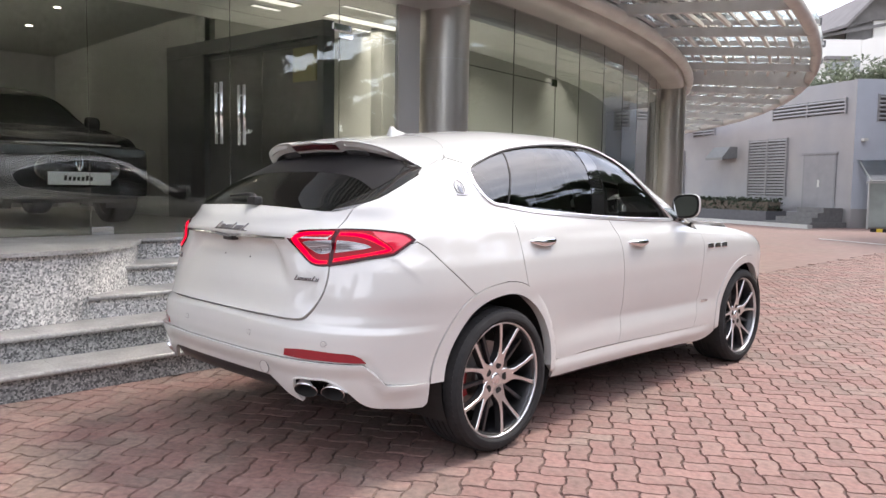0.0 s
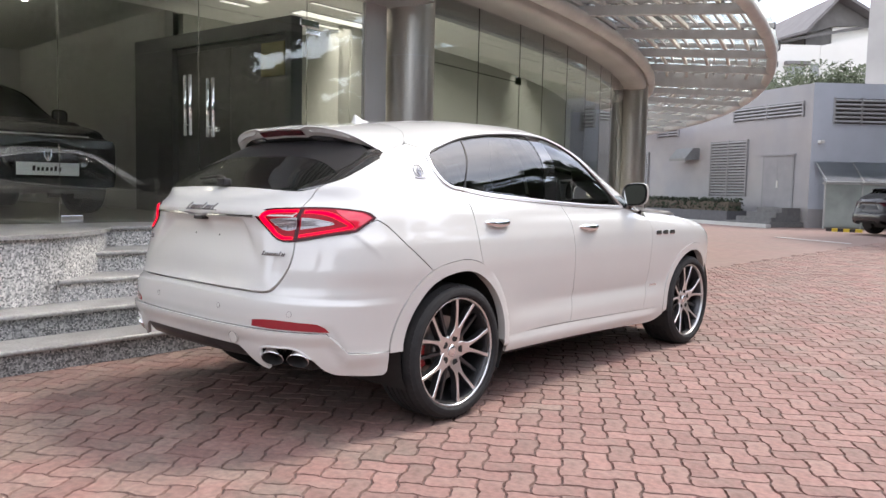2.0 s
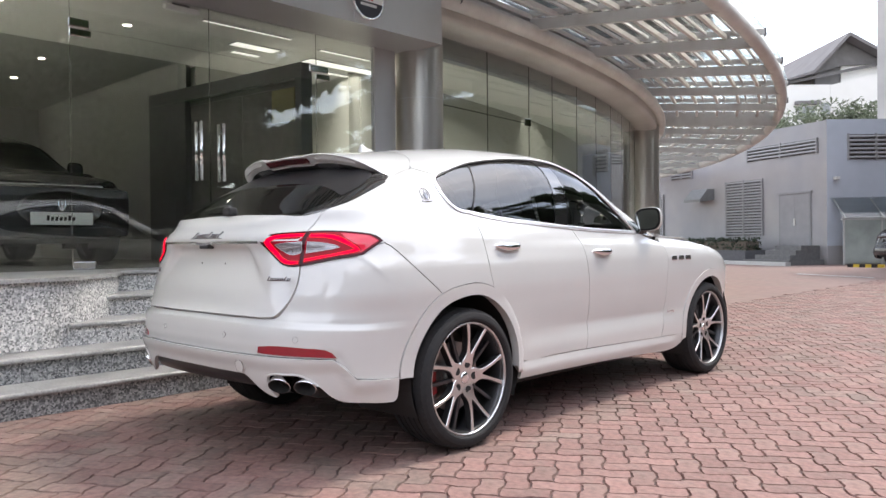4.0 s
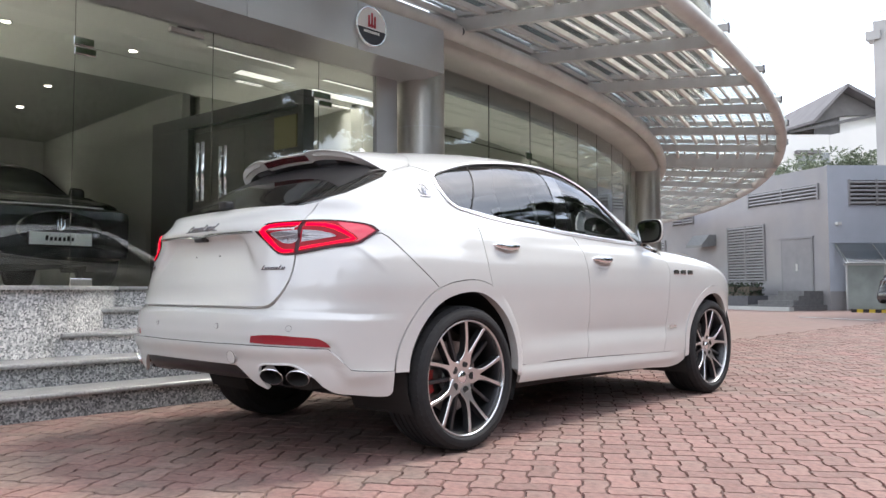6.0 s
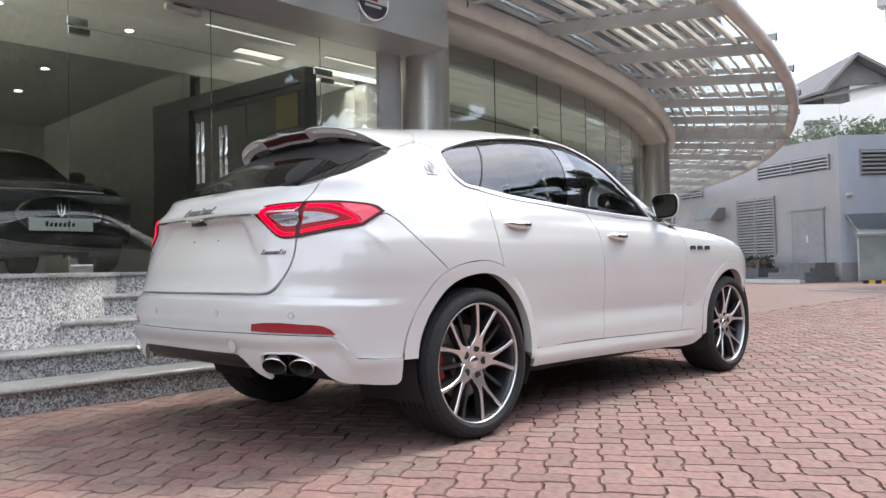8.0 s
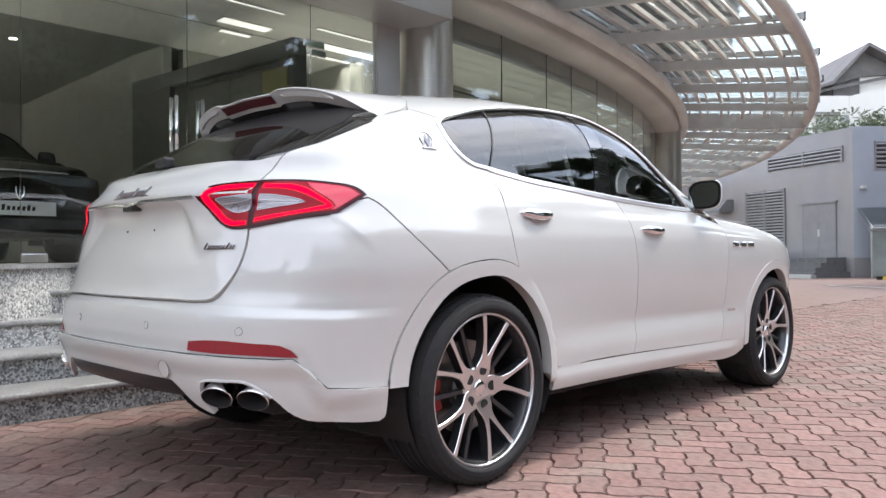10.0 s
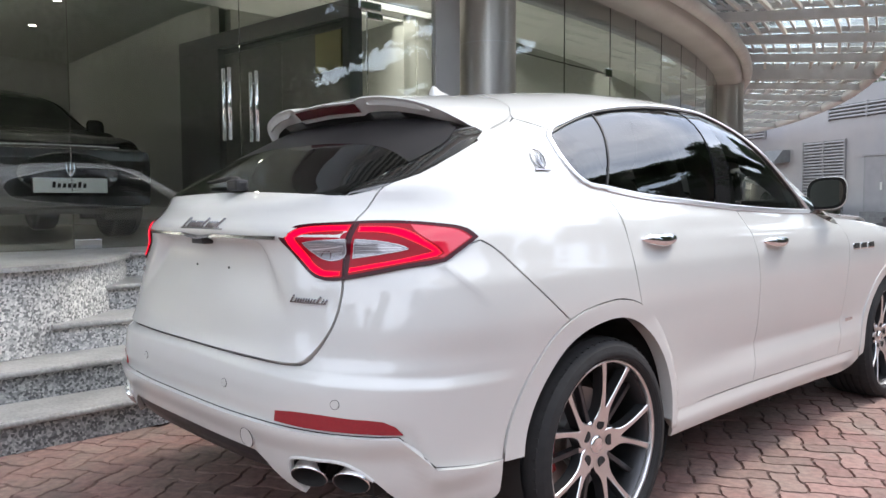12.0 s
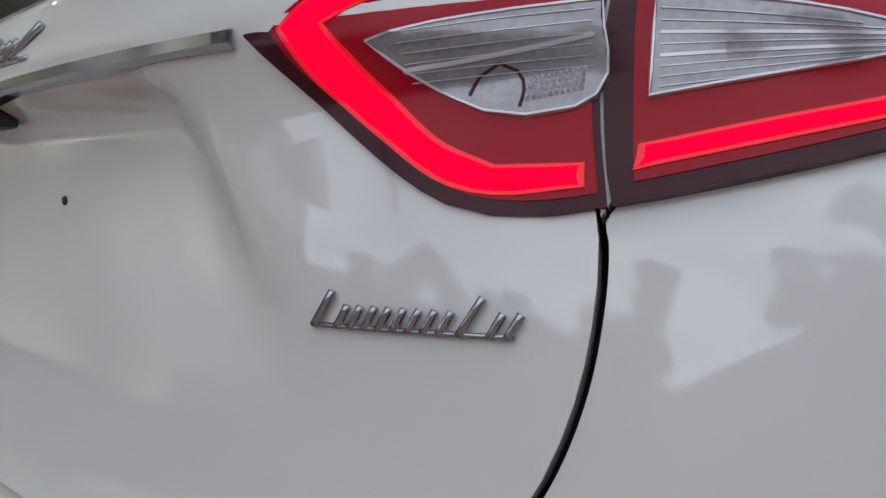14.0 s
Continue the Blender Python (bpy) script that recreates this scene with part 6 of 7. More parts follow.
# ---------------------------------------------------------------- showroom inside
# Added area fills for the showroom; the third stands for the ceiling strips
for x, y, power, wide, long in ((-9.5, -5.5, 230, 1.8, 1.8), (-5.9, -4.4, 130, 1.8, 1.8), (-5.3, 3.7, 34, 1.0, 1.8), (-4.9, 7.2, 20, 0.8, 5.0), (-6.0, 12.2, 24, 0.8, 5.0)):
    d = bpy.data.lights.new("showroom_lamp", "AREA")
    d.energy, d.shape, d.size, d.size_y, d.color = power, "RECTANGLE", wide, long, (1.0, 0.97, 0.90)
    d.spread = radians(105)
    lo = new("showroom_lamp", d)
    lo.matrix_world = pose(x, y, 3.60)
structure(part("wall_back", box(-12.2, -12.0, -8.0, 17.0, 0.5, 4.2), INSIDE), "dark showroom back wall", "wall")
structure(part("wall_end", box(-12.0, -3.75, -8.2, -8.0, 0.5, 3.7), INSIDE), "dark showroom end wall", "wall")
structure(part("wall_far_end", box(-14.0, -7.2, 17.0, 17.2, 0.5, 4.2), INSIDE), "dark showroom far wall", "wall")
ceil_front = [(-6.60, -8.0), (-3.76, -8.0), (-3.76, 4.4)] + [on_inner(y, -0.66) for y in np.arange(4.8, 17.0, 0.8)] + [(-9.4, 17.0), (-6.60, 2.4)]
structure(part("ceiling", prism(ceil_front, 3.66, 3.74), material("pale_ceiling", (0.62, 0.63, 0.60), 0.8, var=0.05)), "pale showroom ceiling along the glass", "ceiling")
# Same ceiling further in; its weaker light is put into a darker grey
structure(part("ceiling_rear", prism([(-12.0, -8.0), (-6.61, -8.0), (-6.61, 2.4), (-9.41, 17.0), (-12.0, 17.0)], 3.66, 3.74), material("dark_grey_ceiling", (0.26, 0.26, 0.25), 0.8, var=0.08)), "back of the showroom ceiling, toned darker where less light falls", "ceiling")
part_y = lambda x: 2.24 + (x + 7.33) * 0.0934
structure(part("wall_side", prism([(-12.0, 2.30), (-7.335, 2.262), (-7.335, 2.40), (-12.0, 2.44)], TERRACE - 0.002, 3.66), INSIDE), "grey showroom side wall", "wall")
structure(part("wall_over_portal", prism([(-7.334, 2.262), (-6.62, 2.33), (-6.62, 2.45), (-7.334, 2.40)], 3.281, 3.66), INSIDE), "grey wall above the entry portal", "wall")
FRAME_GREY = material("dark_grey_frame", (0.07, 0.07, 0.073), 0.35)


def portal_piece(x0, x1, z0, z1, proud, deep):
    """A length of the entry portal between two x, set forward by proud."""
    return prism([(x0, part_y(x0) - proud), (x1, part_y(x1) - proud), (x1, part_y(x1) + deep), (x0, part_y(x0) + deep)], z0, z1)


entry = structure(part("wall_entry", portal_piece(-7.33, -6.42, TERRACE - 0.002, 3.10, 0.0, 0.16), INSIDE_DARK), "black entry portal behind the glass doors", "wall")
part("portal_header", portal_piece(-7.33, -4.00, 3.102, 3.28, 0.004, 0.16), INSIDE_DARK, entry)
part("portal_jamb", portal_piece(-4.10, -4.00, TERRACE - 0.002, 3.10, 0.004, 0.16), FRAME_GREY, entry)
part("portal_leaf", portal_piece(-6.418, -5.27, TERRACE + 0.01, 3.098, -0.09, 0.13), PORTAL_GLASS, entry, "dark glossy door leaf")
part("portal_leaf", portal_piece(-5.26, -4.102, TERRACE + 0.01, 3.098, -0.09, 0.13), PORTAL_GLASS, entry, "dark glossy door leaf")
part("portal_rail", portal_piece(-6.418, -4.102, 3.03, 3.097, -0.07, 0.085), FRAME_GREY, entry)
SAGE = material("sage_wall", (0.37, 0.375, 0.345), 0.5, var=0.05)
structure(part("wall_return", box(-6.745, -5.30, 4.602, 4.72, TERRACE - 0.002, 3.66), SAGE), "pale sage wall facing the entrance", "wall")
structure(part("wall_sage", box(-6.75, -6.60, 2.6, 4.6, TERRACE - 0.002, 3.66), SAGE), "pale sage inner wall", "wall")
# Added wall: gives the curved glass the even grey green it reflects
bm = curved(np.linspace(4.6, 16.6, 30), [(-2.1, TERRACE - 0.002), (-2.1, 3.66), (-2.2, 3.66), (-2.2, TERRACE - 0.002)])
structure(part("wall_curved", bm, SAGE, smooth=False), "added sage wall that blanks the room behind the curved glass", "wall")
for y0, y1, x0, x1 in ((1.50, 2.70, -4.43, -4.40), (2.28, 2.92, -5.16, -4.98), (2.5, 2.9, -5.50, -5.42), (3.30, 4.15, -4.61, -4.57), (3.5, 4.75, -5.28, -5.06), (3.9, 5.0, -5.66, -5.58)):
    strip_light = thing("ceiling_light_strip", "flush white linear ceiling light", "lamp", "linear ceiling lights")
    part("light_diffuser", box(x0, x1, y0, y1, 3.645, 3.658), material("white_diffuser", (1.0, 0.98, 0.94), 0.4, emit=0.42), strip_light)
    part("light_frame", box(x0 - 0.012, x1 + 0.012, y0 - 0.012, y1 + 0.012, 3.652, 3.662), FRAME_GREY, strip_light)
poster = thing("gold_poster", "tapered gold poster on the black partition", "poster")
part("poster_sheet", prism([(-4.62, part_y(-4.62) + 0.055), (-4.20, part_y(-4.20) + 0.055), (-4.20, part_y(-4.20) + 0.07), (-4.62, part_y(-4.62) + 0.07)], 2.60, 3.01), material("gold_print", (0.20, 0.175, 0.085), 0.5), poster)
DOWN = material("downlight_glow", (1.0, 0.93, 0.82), 0.4, emit=14.0)
for x, y in ((-5.23, 0.98), (-7.6, 0.85), (-5.21, -0.39), (-8.6, -1.5), (-9.2, 1.0), (-6.6, -1.6), (-10.4, -0.5)):
    lamp = thing("downlight", "small round recessed ceiling downlight", "lamp", "showroom downlights")
    bm = bmesh.new()
    lathe(bm, [(0.0, 0.06), (-0.006, 0.055), (-0.006, 0.045)], 20, m=pose(x, y, 3.66, 0, -90, 0))
    part("downlight_ring", bm, CHROME, lamp)
    bm = bmesh.new()
    lathe(bm, [(-0.004, 0.045), (-0.004, 0.0)], 20, m=pose(x, y, 3.66, 0, -90, 0))
    part("downlight_lens", bm, DOWN, lamp)
tubelight = thing("ceiling_bar", "slim metal bar fitting under the ceiling", "fitting")
part("bar_body", box(-3.80, -3.74, 0.70, 1.08, 3.48, 3.535, bevel=0.01), ALLOY, tubelight)
part("bar_bracket", box(-3.79, -3.765, 0.80, 0.98, 3.535, 3.66), ALLOY_DARK, tubelight)

# a dark car inside, its nose to the glass, made of the same kind of panels
SMOKED = material("smoked_car_glass", (0.026, 0.027, 0.028), 0.35, spec=0.03)
BLACK_PAINT = material("black_car_paint", (0.028, 0.028, 0.030), 0.25, coat=0.3)


def dark_car(name, label, m, with_plate):
    c = thing(name, label, "car", "dark parked cars", m)
    for o in list(car.children):
        nm = o.name.split(".")[0]
        if nm in ("tailgate", "bumper", "bumper_valance", "quarter_panel", "rear_door", "front_door", "front_wing", "sill", "wheel_arch_lip", "roof", "front_pillar", "windscreen", "bonnet", "front_bumper",
                  "rear_screen", "rear_pillar_trim", "quarter_window", "rear_door_window", "front_door_window", "door_pillar", "window_chrome", "roof_spoiler", "underbody", "wheel_well", "cabin_floor", "door_mirror"):
            q = new(nm, o.data)
            q.parent, q.matrix_basis = c, o.matrix_basis
            if o.data.materials and o.data.materials[0].name in (TINT.name, SIDE_TINT.name):
                q.data = o.data.copy()
                q.data.materials[0] = SMOKED
            if o.data.materials and o.data.materials[0].name == PAINT.name:
                q.data = o.data.copy()
                q.data.materials[0] = BLACK_PAINT
        elif nm == "wheel":
            w = new("wheel")
            w.parent, w.matrix_basis = c, o.matrix_basis
            for ch in o.children:
                if ch.name.split(".")[0] in ("tyre", "spoke", "rim_edge", "rim_barrel", "hub", "wheel_back"):
                    k = new(ch.name.split(".")[0], ch.data)
                    k.parent, k.matrix_basis = w, ch.matrix_basis
        elif nm == "tail_lamp":
            q = new("tail_lamp", o.data)
            q.parent, q.matrix_basis = c, o.matrix_basis
    for s in (-1, 1):
        part("head_lamp", add_box(bmesh.new(), -0.14, 0.14, -0.05, 0.05, -0.05, 0.05, pose(s * 0.68, 3.70, 0.82, 0, 0, -s * 30), 0.03), CLEAR_LENS, c)
    bm = bmesh.new()
    lathe(bm, [(0.0, 0.0), (0.0, 0.17), (0.03, 0.20), (0.05, 0.19)], 40, m=pose(0, 3.93, 0.62, 0, 0, 90) @ Matrix.Diagonal((1, 2.2, 1, 1)))
    grille = part("grille", bm, GLOSS_BLACK, c, "black oval grille")
    for k in range(-6, 7):
        part("grille_bar", box(k * 0.055 - 0.007, k * 0.055 + 0.007, 3.93, 3.965, 0.47, 0.77), GLOSS_BLACK, grille)
    for k in (-1, 0, 1):
        part("bonnet_emblem", tube([(0.004 * k, 3.985, 0.60), (0.035 * k, 3.988, 0.66), (0.034 * k, 3.985, 0.76 - 0.03 * abs(k))], [0.008, 0.009, 0.003], 8), CHROME, grille, "chrome trident prong")
    part("bonnet_trim", tube([(x, 3.935 - 0.05 * x * x, 0.885 - 0.02 * x * x) for x in np.linspace(-0.46, 0.60, 15)], 0.010, 8), CHROME, c, "slim chrome strip on the bonnet's edge")
    for s in (-1, 1):
        part("lamp_ring", tube([(s * 0.64 + 0.05 * math.cos(a), 3.83, 0.72 + 0.05 * math.sin(a)) for a in np.linspace(0, 2 * math.pi, 25)], 0.006, 6, False), CHROME, c, "chrome head lamp ring")
    part("nose_panel", add_box(bmesh.new(), -0.80, 0.80, 3.55, 3.92, 0.30, 0.88, None, 0.12), BLACK_PAINT, c)
    if with_plate:
        part("display_plate", box(-0.32, 0.32, 3.99, 4.0, 0.45, 0.585, bevel=0.004), material("white_display_plate", (0.8, 0.82, 0.82), 0.4), c, "white display plate with a dark script bar")
        bm = bmesh.new()
        for k in range(7):
            z1 = 0.55 if k in (0, 5) else 0.535
            v = [bm.verts.new((0.165 - k * 0.044 - x, 4.0015, z)) for x, z in ((0, 0.495), (0.028, 0.495), (0.034, z1), (0.006, z1))]
            bm.faces.new(v)
        part("plate_bar", bm, UNDER, c)
    return c


dark_car("showroom_car", "black sport utility car behind the shopfront glass", pose(-9.02, 0.15, TERRACE, 0, 0, -90), True)

# ---------------------------------------------------------------- grey plant building across the yard
CORNER_P = Vector((-6.42, 30.02, 0))
DL, NL = Vector((-0.901, 0.433, 0)), Vector((-0.433, -0.901, 0))
DR, NR = Vector((0.72, 0.69, 0)), Vector((0.69, -0.72, 0))


def yard_frame(along, out, origin=CORNER_P):
    m = Matrix((along, -out, (0, 0, 1))).transposed().to_4x4()
    m.translation = origin
    return m


ML, MR = yard_frame(DL, NL), yard_frame(DR, NR)
plant = thing("plant_building", "grey rendered plant building with louvres", "building")
part("wall_panel", box(0, 24, 0, 0.25, -0.02, 5.81), WALL_GREY, plant, m=ML)
part("wall_panel", box(0.0, 6.5, 0.0, 0.25, -0.02, 5.83), WALL_BLUE, plant, "pale blue grey rendered wall", m=MR)
part("wall_base", box(0.0, 6.5, -0.02, 0.0, -0.02, 0.75), WALL_GREY, plant, m=MR)
part("roof_slab", prism([tuple((CORNER_P + DL * 24)[:2]), tuple((CORNER_P + DL * 0.2 + DR * 0.1)[:2]), tuple((CORNER_P + DR * 6.4)[:2]), (-6, 52), (-26, 52)], 5.60, 5.70), CONCRETE, plant)
LOUVRE = material("grey_louvre", (0.25, 0.248, 0.255), 0.5, var=0.05)


def louvre(m, s0, s1, z0, z1, step, splits, mat=LOUVRE):
    lv = part("louvre", box(s0, s1, -0.03, -0.004, z0, z1), UNDER, plant, "slatted grey metal louvre", m=m)
    n = int((z1 - z0) / step)
    for k in range(n):
        z = z0 + (k + 0.5) * (z1 - z0) / n
        part("slat", bar((s0, -0.05, z), (s1, -0.05, z), 0.07, step * 0.58, up=(0, 0.5, 1)), mat, lv)
    for k in range(splits + 1):
        s = s0 + (s1 - s0) * k / splits
        part("louvre_post", box(s - 0.03, s + 0.03, -0.10, -0.01, z0 - 0.03, z1 + 0.03), mat, lv)


louvre(ML, 3.45, 5.75, 1.22, 3.70, 0.125, 2)
louvre(ML, 0.45, 4.35, 4.55, 5.12, 0.125, 2)
louvre(ML, 10.5, 12.6, 1.22, 3.40, 0.125, 2)
louvre(ML, 8.2, 9.8, 4.15, 4.55, 0.125, 2)
louvre(MR, 0.85, 4.2, 4.22, 5.22, 0.15, 3)
door = part("plant_door", box(0.78, 2.48, -0.05, -0.004, 0.75, 2.95), material("grey_door", (0.21, 0.21, 0.222), 0.6, var=0.08, scale=3), plant, "closed grey steel double door", m=ML)
LEAF_STEEL = material("grey_door_leaf", (0.235, 0.232, 0.245), 0.6, var=0.08, scale=3)
part("door_leaf", box(0.86, 1.628, -0.056, -0.05, 0.77, 2.90), LEAF_STEEL, door)
part("door_leaf", box(1.632, 2.40, -0.056, -0.05, 0.77, 2.90), LEAF_STEEL, door)
part("door_pull", box(1.56, 1.66, -0.09, -0.056, 1.60, 1.90, bevel=0.02), CONCRETE, door, "pale door pull plate")
part("door_lintel", box(0.72, 2.54, -0.09, -0.005, 2.95, 3.02), LEAF_STEEL, door)
bm = bmesh.new()
pr = [(0.0, 0.10), (-0.85, 0.0), (-0.85, 0.12), (-0.40, 0.62), (0.0, 0.62)]
lo = [bm.verts.new((6.6, y, 2.85 + z)) for y, z in pr]
hi = [bm.verts.new((7.8, y, 2.85 + z)) for y, z in pr]
bm.faces.new(lo)
bm.faces.new(hi[::-1])
for k in range(5):
    bm.faces.new((lo[k], hi[k], hi[(k + 1) % 5], lo[(k + 1) % 5]))
bmesh.ops.recalc_face_normals(bm, faces=bm.faces)
part("vent_cowl", bm, material("dull_zinc", (0.19, 0.195, 0.20), 0.5, 0.3, var=0.1), plant, "grey sheet metal vent cowl", m=ML)
part("wall_camera", box(0.25, 0.42, -0.25, 0.0, 3.40, 3.52, bevel=0.02), CONCRETE, plant, "small white wall camera", m=MR)
landing = thing("plant_door_steps", "dark concrete steps to the plant door", "steps")
for k in range(4):
    part("step", box(0.3 if k else 0.1, 2.5 - 0.28 * k if k else 2.6, -1.9 + 0.28 * k, -0.07, 0.0 + 0.19 * k - (0.01 if k == 0 else 0), 0.19 * (k + 1)), material("dark_concrete", (0.15, 0.15, 0.152), 0.85, var=0.2), landing, m=ML)
planter = thing("hedge_planter", "low dark planter wall with clipped hedge", "planter")
part("planter_wall", box(2.7, 14.0, -1.7, -0.6, -0.01, 0.56), material("dark_planter", (0.10, 0.10, 0.11), 0.8, var=0.1), planter, m=ML)
structure(part("kerb", box(-0.3, 14.5, -2.45, -2.2, -0.02, 0.13), GREY_PAINT, m=ML), "pale concrete kerb", "kerb")


def leaves(name, count, size, where, parent, mat, seed, m=None):
    """Many small bent leaves; where(rng) gives a place for each clump."""
    r = np.random.RandomState(seed)
    P = where(r, count)
    n = len(P)
    d = r.normal(size=(n, 3))
    d /= np.linalg.norm(d, axis=1, keepdims=True)
    u = np.cross(d, r.normal(size=(n, 3)))
    u /= np.maximum(np.linalg.norm(u, axis=1, keepdims=True), 1e-9)
    w = np.cross(d, u)
    s = size * r.uniform(0.6, 1.4, (n, 1))
    V = np.stack([P - u * s, P - w * s * 0.45 + d * s * 0.15, P + u * s, P + w * s * 0.45 + d * s * 0.15], 1).reshape(-1, 3)
    F = np.arange(4 * n).reshape(-1, 4)
    return part(name, mesh_of(name, V.tolist(), F.tolist()), mat, parent, m=m)


hedge = thing("hedge", "clipped dark green hedge", "hedge", m=ML.copy())


def in_box(x0, x1, y0, y1, z0, z1):
    def f(r, n):
        p = r.uniform(0, 1, (n, 3))
        p = p * (x1 - x0, y1 - y0, z1 - z0) + (x0, y0, z0)
        p[:, 2] += 0.06 * np.sin(p[:, 0] * 5) * (p[:, 2] > z0 + 0.3)
        return p
    return f


hl = leaves("hedge_leaves", 5000, 0.085, in_box(2.75, 13.9, -1.6, -0.7, 0.52, 1.06), hedge, HEDGE_LEAF, 5)
tagged(hl, kind="stuff")
part("hedge_core", box(2.85, 13.8, -1.5, -0.8, 0.5, 0.95), BARK, hedge)

# glazed shelter by the blue wall
shelter = thing("glazed_shelter", "low glazed shelter with a sloping glass roof", "shelter", m=MR.copy())
for s in np.arange(0.25, 6.3, 1.5):
    part("shelter_post", box(s - 0.025, s + 0.025, -0.84, -0.79, 0.0, 1.80), GREY_PAINT, shelter)
    part("shelter_rafter", bar((s, -0.95, 1.82), (s, 0.0, 2.60), 0.05, 0.06), GREY_PAINT, shelter)
FROST = material("frosted_green_glass", (0.34, 0.38, 0.36), 0.25, var=0.35, scale=0.9)
for s in np.arange(0.25, 4.8, 1.5):
    part("shelter_pane", box(s + 0.03, s + 1.47, -0.825, -0.805, 0.06, 1.76), FROST, shelter)
bm = bmesh.new()
bm.faces.new([bm.verts.new(v) for v in ((0.1, -1.0, 1.84), (6.4, -1.0, 1.84), (6.4, 0.0, 2.68), (0.1, 0.0, 2.68))])
part("shelter_roof", bm, CANOPY_GLASS, shelter)
part("shelter_beam", box(0.15, 6.4, -0.85, -0.78, 1.76, 1.82), GREY_PAINT, shelter)
stops = thing("wheel_stop", "black and yellow striped wheel stop", "wheel stop")
for k in range(6):
    part("stop_block", box(-5.0 + 0.2 * k, -4.8 + 0.2 * k, 27.6, 27.75, -0.015, 0.10), material("stop_yellow", (0.6, 0.45, 0.05), 0.6) if k % 2 else UNDER, stops)
dark_car("yard_car", "dark sport utility car parked by the shelter", pose(-2.60, 26.5, 0.0, 0, 0, -38), False)

# ---------------------------------------------------------------- far buildings
far = thing("white_house", "white far house with a brown gabled roof", "building")
WHITE_WALL = material("white_wall", (0.62, 0.61, 0.59), 0.85, var=0.06, scale=0.3)
ROOF_TILE = material("brown_roof", (0.15, 0.142, 0.145), 0.8, var=0.15, scale=1.0)
mf = Matrix((DR, Vector((-0.69, 0.72, 0)), (0, 0, 1))).transposed().to_4x4()
mf.translation = (-19.4, 58.5, 0)
part("house_wall", box(0.6, 30, 0, 12, 0, 12.75), WHITE_WALL, far, m=mf)
part("house_wall", box(0.6, 4.16, -1.5, -0.004, 0, 12.8), WHITE_WALL, far, m=mf)


def upright(outline, y0, y1):
    """A slab whose outline stands in the house front's plane."""
    bm = bmesh.new()
    f0, f1 = [[bm.verts.new((s, y, z)) for s, z in outline] for y in (y0, y1)]
    bm.faces.new(f0)
    bm.faces.new(f1[::-1])
    for k in range(len(outline)):
        j = (k + 1) % len(outline)
        bm.faces.new((f0[k], f1[k], f1[j], f0[j]))
    bmesh.ops.recalc_face_normals(bm, faces=bm.faces)
    return bm


part("parapet", upright([(4.18, 0.0), (4.18, 12.76), (7.7, 13.60), (12.5, 13.65), (12.5, 0.0)], -1.5, -0.3), WHITE_WALL, far, m=mf)
part("gable_roof", upright([(0.9, 13.26), (2.82, 13.87), (5.63, 16.78), (12.6, 12.95), (12.6, 12.70), (5.63, 16.50), (2.90, 13.67), (0.9, 13.10)], -1.7, 14), ROOF_TILE, far, m=mf)
# Dark slabs for the shade inside the open gable and its recess
GABLE = material("dark_gable_panel", (0.13, 0.125, 0.125), 0.8, var=0.2, scale=1.5)
part("gable_panel", upright([(3.0, 13.70), (5.63, 16.45), (9.0, 14.60), (5.6, 14.45)], -0.6, -0.4), GABLE, far, m=mf)
part("gable_recess", box(3.6, 5.58, -0.25, -0.05, 12.752, 14.4), GABLE, far, m=mf)
part("gable_wall", box(5.6, 11.5, -0.35, 10, 12.752, 14.9), WHITE_WALL, far, m=mf)
part("eave_beam", bar((1.2, -1.2, 13.05), (8.5, -0.7, 14.55), 0.12, 0.22), GABLE, far, m=mf)
win = part("house_window", box(1.65, 2.94, -1.56, -1.502, 10.1, 11.14), GLOSS_BLACK, far, m=mf)
part("window_hood", box(1.40, 3.25, -2.0, -1.502, 11.25, 11.50), ROOF_TILE, win)
part("house_window", box(3.45, 4.10, -1.56, -1.502, 10.4, 11.35), GLOSS_BLACK, far, m=mf)
post = thing("grey_tower", "tall pale grey rendered tower with a rail", "building")
TOWER_WALL = material("pale_grey_tower_render", (0.42, 0.405, 0.40), 0.8, var=0.08, scale=0.8, second=(0.37, 0.36, 0.355), mix_scale=0.3)
part("tower_shaft", box(-6.70, -3.6, 38.5, 43.5, 0.0, 13.97), TOWER_WALL, post)
part("tower_ledge", box(-7.00, -6.35, 38.3, 39.2, 13.05, 13.48), TOWER_WALL, post)
part("tower_rail", tube([(-6.62, 38.6, 13.95), (-6.62, 38.6, 14.42), (-3.8, 38.6, 14.50)], 0.035, 6), GREY_PAINT, post)
part("tower_rail", tube([(-6.62, 38.6, 14.15), (-3.8, 38.6, 14.22)], 0.03, 6), GREY_PAINT, post)


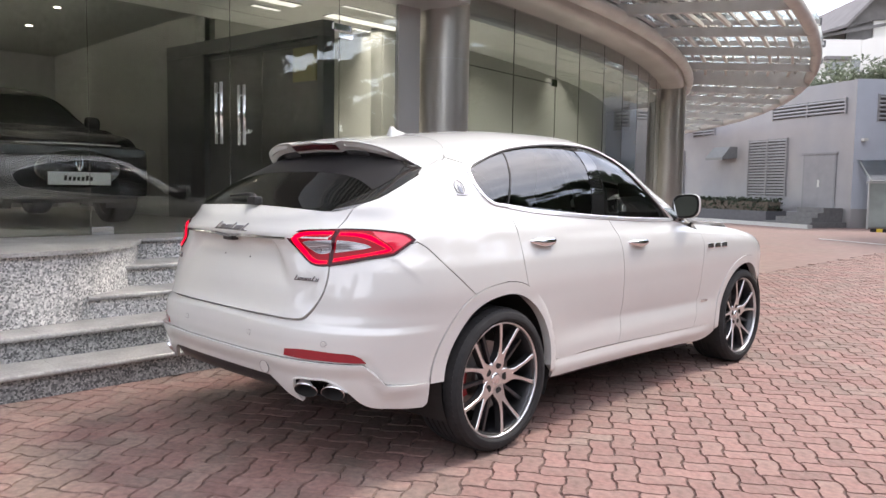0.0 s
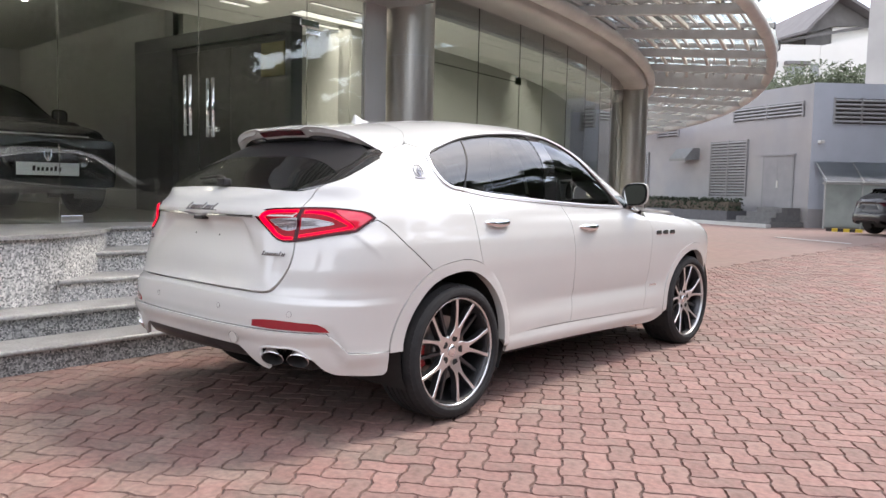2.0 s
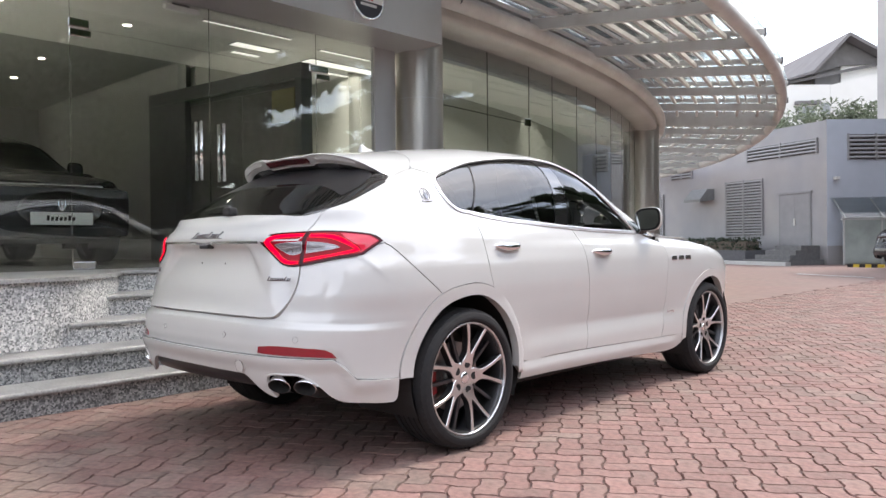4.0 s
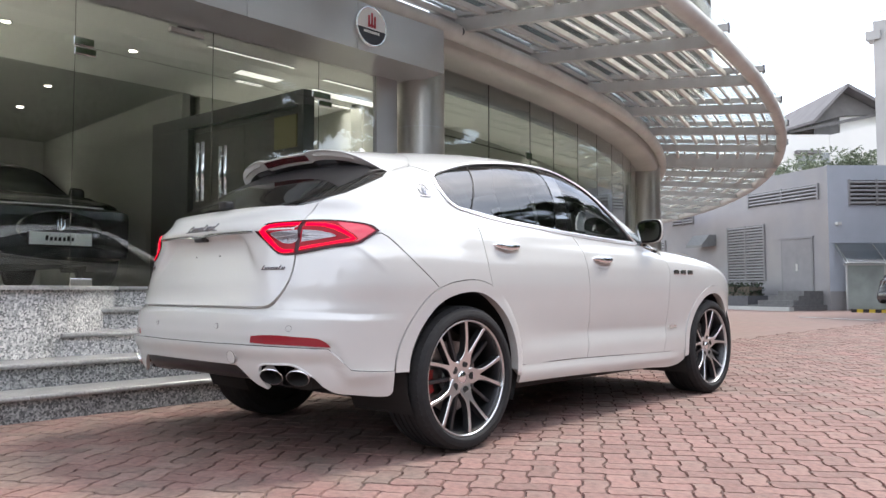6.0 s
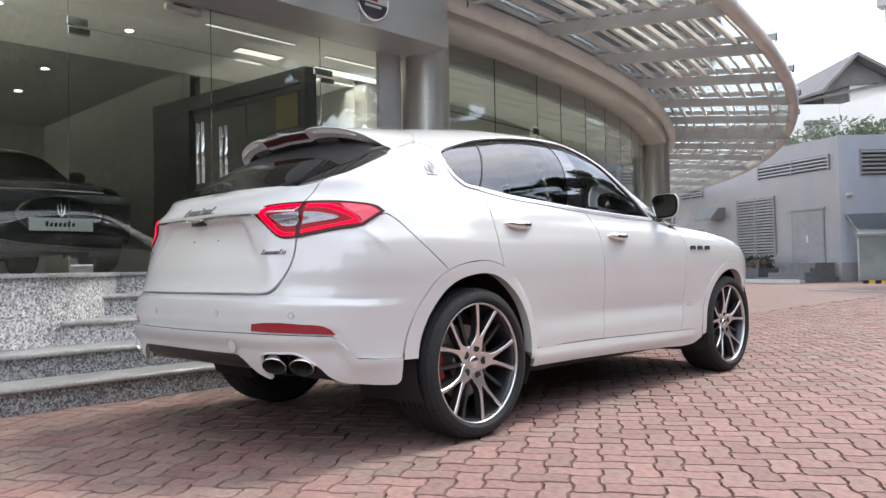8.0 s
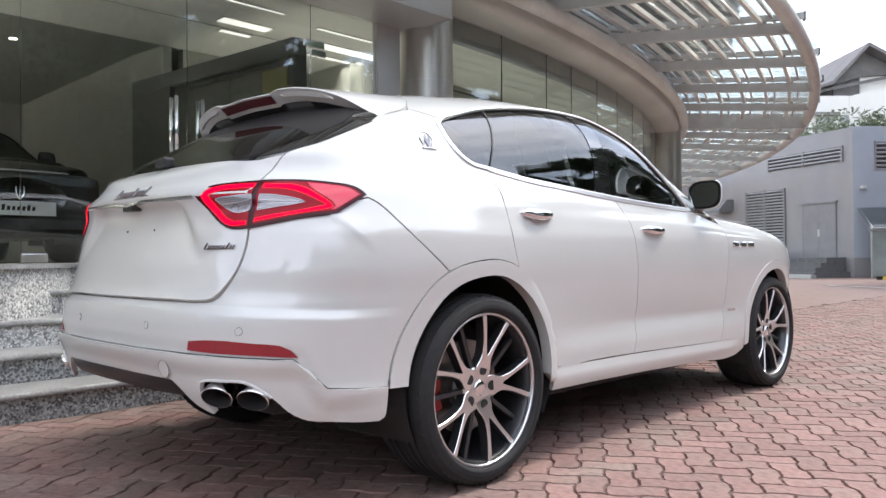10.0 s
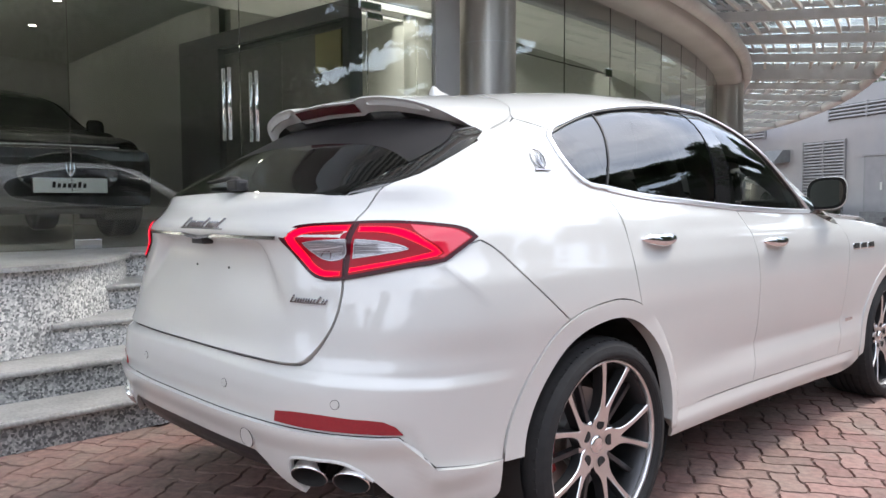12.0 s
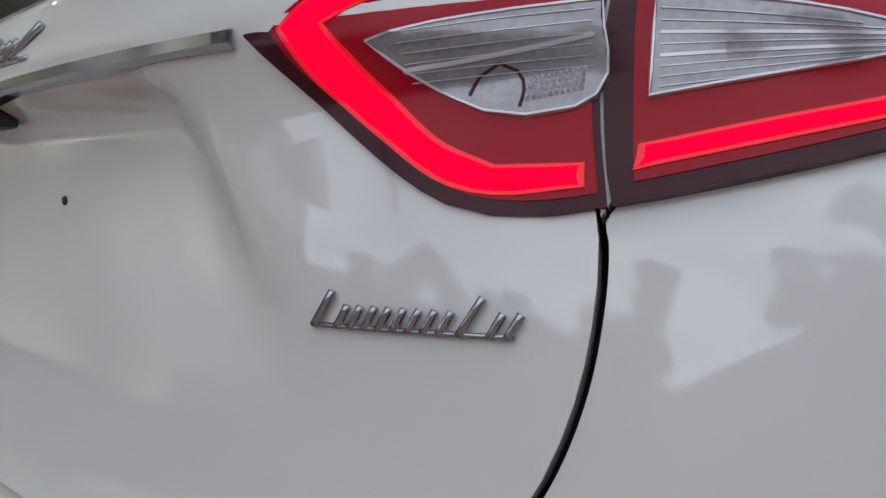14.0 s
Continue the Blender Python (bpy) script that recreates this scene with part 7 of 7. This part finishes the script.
# ---------------------------------------------------------------- trees
def build_tree(seed, height, crown_r, count, leaf=0.16, mat=LEAF):
    t = new("tree")
    r = random.Random(seed)
    bm = tube([(0, 0, -0.02), (0.05, 0.02, height * 0.2), (0.15, -0.05, height * 0.45), (0.1, 0.1, height * 0.75)], [0.22, 0.18, 0.14, 0.06], 10)
    tips = []
    for k in range(11):
        a = r.uniform(0, 6.28)
        z0 = height * r.uniform(0.28, 0.6)
        ln = crown_r * r.uniform(0.6, 1.05)
        z1 = min(height * 0.97, z0 + height * r.uniform(0.08, 0.38))
        mid = (0.1 + 0.5 * ln * math.cos(a), 0.5 * ln * math.sin(a), (z0 + z1) / 2 + 0.3)
        end = (0.1 + ln * math.cos(a), ln * math.sin(a), z1)
        tube([(0.1, 0, z0), mid, end], [0.08, 0.05, 0.02], 6, bm=bm)
        tips += [mid, end, end]
    part("trunk", bm, BARK, t, smooth=True)
    cl = []
    for p in tips:
        for _ in range(3):
            cl.append((p[0] + r.gauss(0, 0.5), p[1] + r.gauss(0, 0.5), p[2] + r.gauss(0, 0.35), r.uniform(0.4, 0.95)))
    cl = np.array(cl)

    def where(rs, n):
        i = rs.randint(0, len(cl), n)
        d = rs.normal(size=(n, 3))
        d /= np.linalg.norm(d, axis=1, keepdims=True)
        rad = cl[i, 3:4] * rs.uniform(0.35, 1.0, (n, 1))
        return cl[i, :3] + d * rad * (1.25, 1.25, 0.55)
    leaves("crown", count, leaf, where, t, mat, seed)
    return t


first = build_tree(11, 9.5, 4.2, 32000)
tagged(first, "leafy green street tree with a spreading crown", "tree", "yard trees")
first.matrix_basis = pose(17.0, 10.4, 0)
# the four at y below -20 are unseen, added to soften reflected skylines
for x, y, a, s in ((17.5, 8.5, 70, 1.1), (17.0, 4.5, 140, 1.05), (18.0, -1.0, 210, 1.1), (20.0, -9.0, 20, 1.05), (23.5, 24.0, 300, 0.72), (17.5, 16.6, 120, 0.82), (22.0, 19.5, 200, 0.72), (24.5, 15.6, 80, 1.75), (12.5, 22.5, 35, 1.5), (5.2, 28.0, 150, 1.55), (22.5, 10.5, 250, 1.3), (23.0, 3.0, 330, 1.3), (-6.0, -25.0, 40, 0.9), (0.5, -27.0, 190, 1.0), (7.0, -25.5, 260, 0.9), (13.0, -22.0, 110, 1.0)):
    t = copy_thing(first, pose(x, y, 0, 0, 0, a) @ Matrix.Scale(s, 4))
tall = build_tree(31, 12.5, 3.0, 6500)
tagged(tall, "tall slim green tree across the yard", "tree", "yard trees")
tall.matrix_basis = pose(20.0, 27.0, 0)
second = build_tree(23, 5.0, 2.6, 6000, 0.12, HAZED_LEAF)
tagged(second, "rounded green bush tree behind the plant building", "tree", "yard trees")
second.matrix_basis = pose(-12.6, 47.5, 4.7)
copy_thing(second, pose(-9.8, 49.0, 5.0, 0, 0, 80))

# unseen building added round the yard to keep reflections dark
rear = thing("yard_building", "unseen dark building added for reflections", "building")
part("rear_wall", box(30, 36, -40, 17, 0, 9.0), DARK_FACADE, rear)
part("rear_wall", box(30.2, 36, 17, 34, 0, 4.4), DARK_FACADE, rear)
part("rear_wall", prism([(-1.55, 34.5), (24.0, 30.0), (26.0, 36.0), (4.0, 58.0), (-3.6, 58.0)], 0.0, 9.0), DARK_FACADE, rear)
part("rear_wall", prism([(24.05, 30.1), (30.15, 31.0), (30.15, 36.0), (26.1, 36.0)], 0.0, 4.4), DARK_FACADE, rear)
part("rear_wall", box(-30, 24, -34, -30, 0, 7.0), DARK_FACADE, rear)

# ---------------------------------------------------------------- paving blocks nearest the camera
shapes = {}
for kind, x0, y0, w, h in near:
    key = (kind, x0 % 2, y0 % 2)
    if key not in shapes:
        out = paver_at(key[1], key[2], w, h)
        shapes[key] = mesh_of("paving_block", paver_verts(out), paver_faces(len(out), 0))
        shapes[key].materials.append(PAVER)
    ob = new("paving_block", shapes[key])
    ob.parent = bed
    d = Vector(((x0 - key[1]) * BRICK, (y0 - key[2]) * BRICK, 0))
    ob.matrix_basis = TO_WORLD @ Matrix.Translation(d + Vector((0, 0, rng.uniform(-0.002, 0.001))))
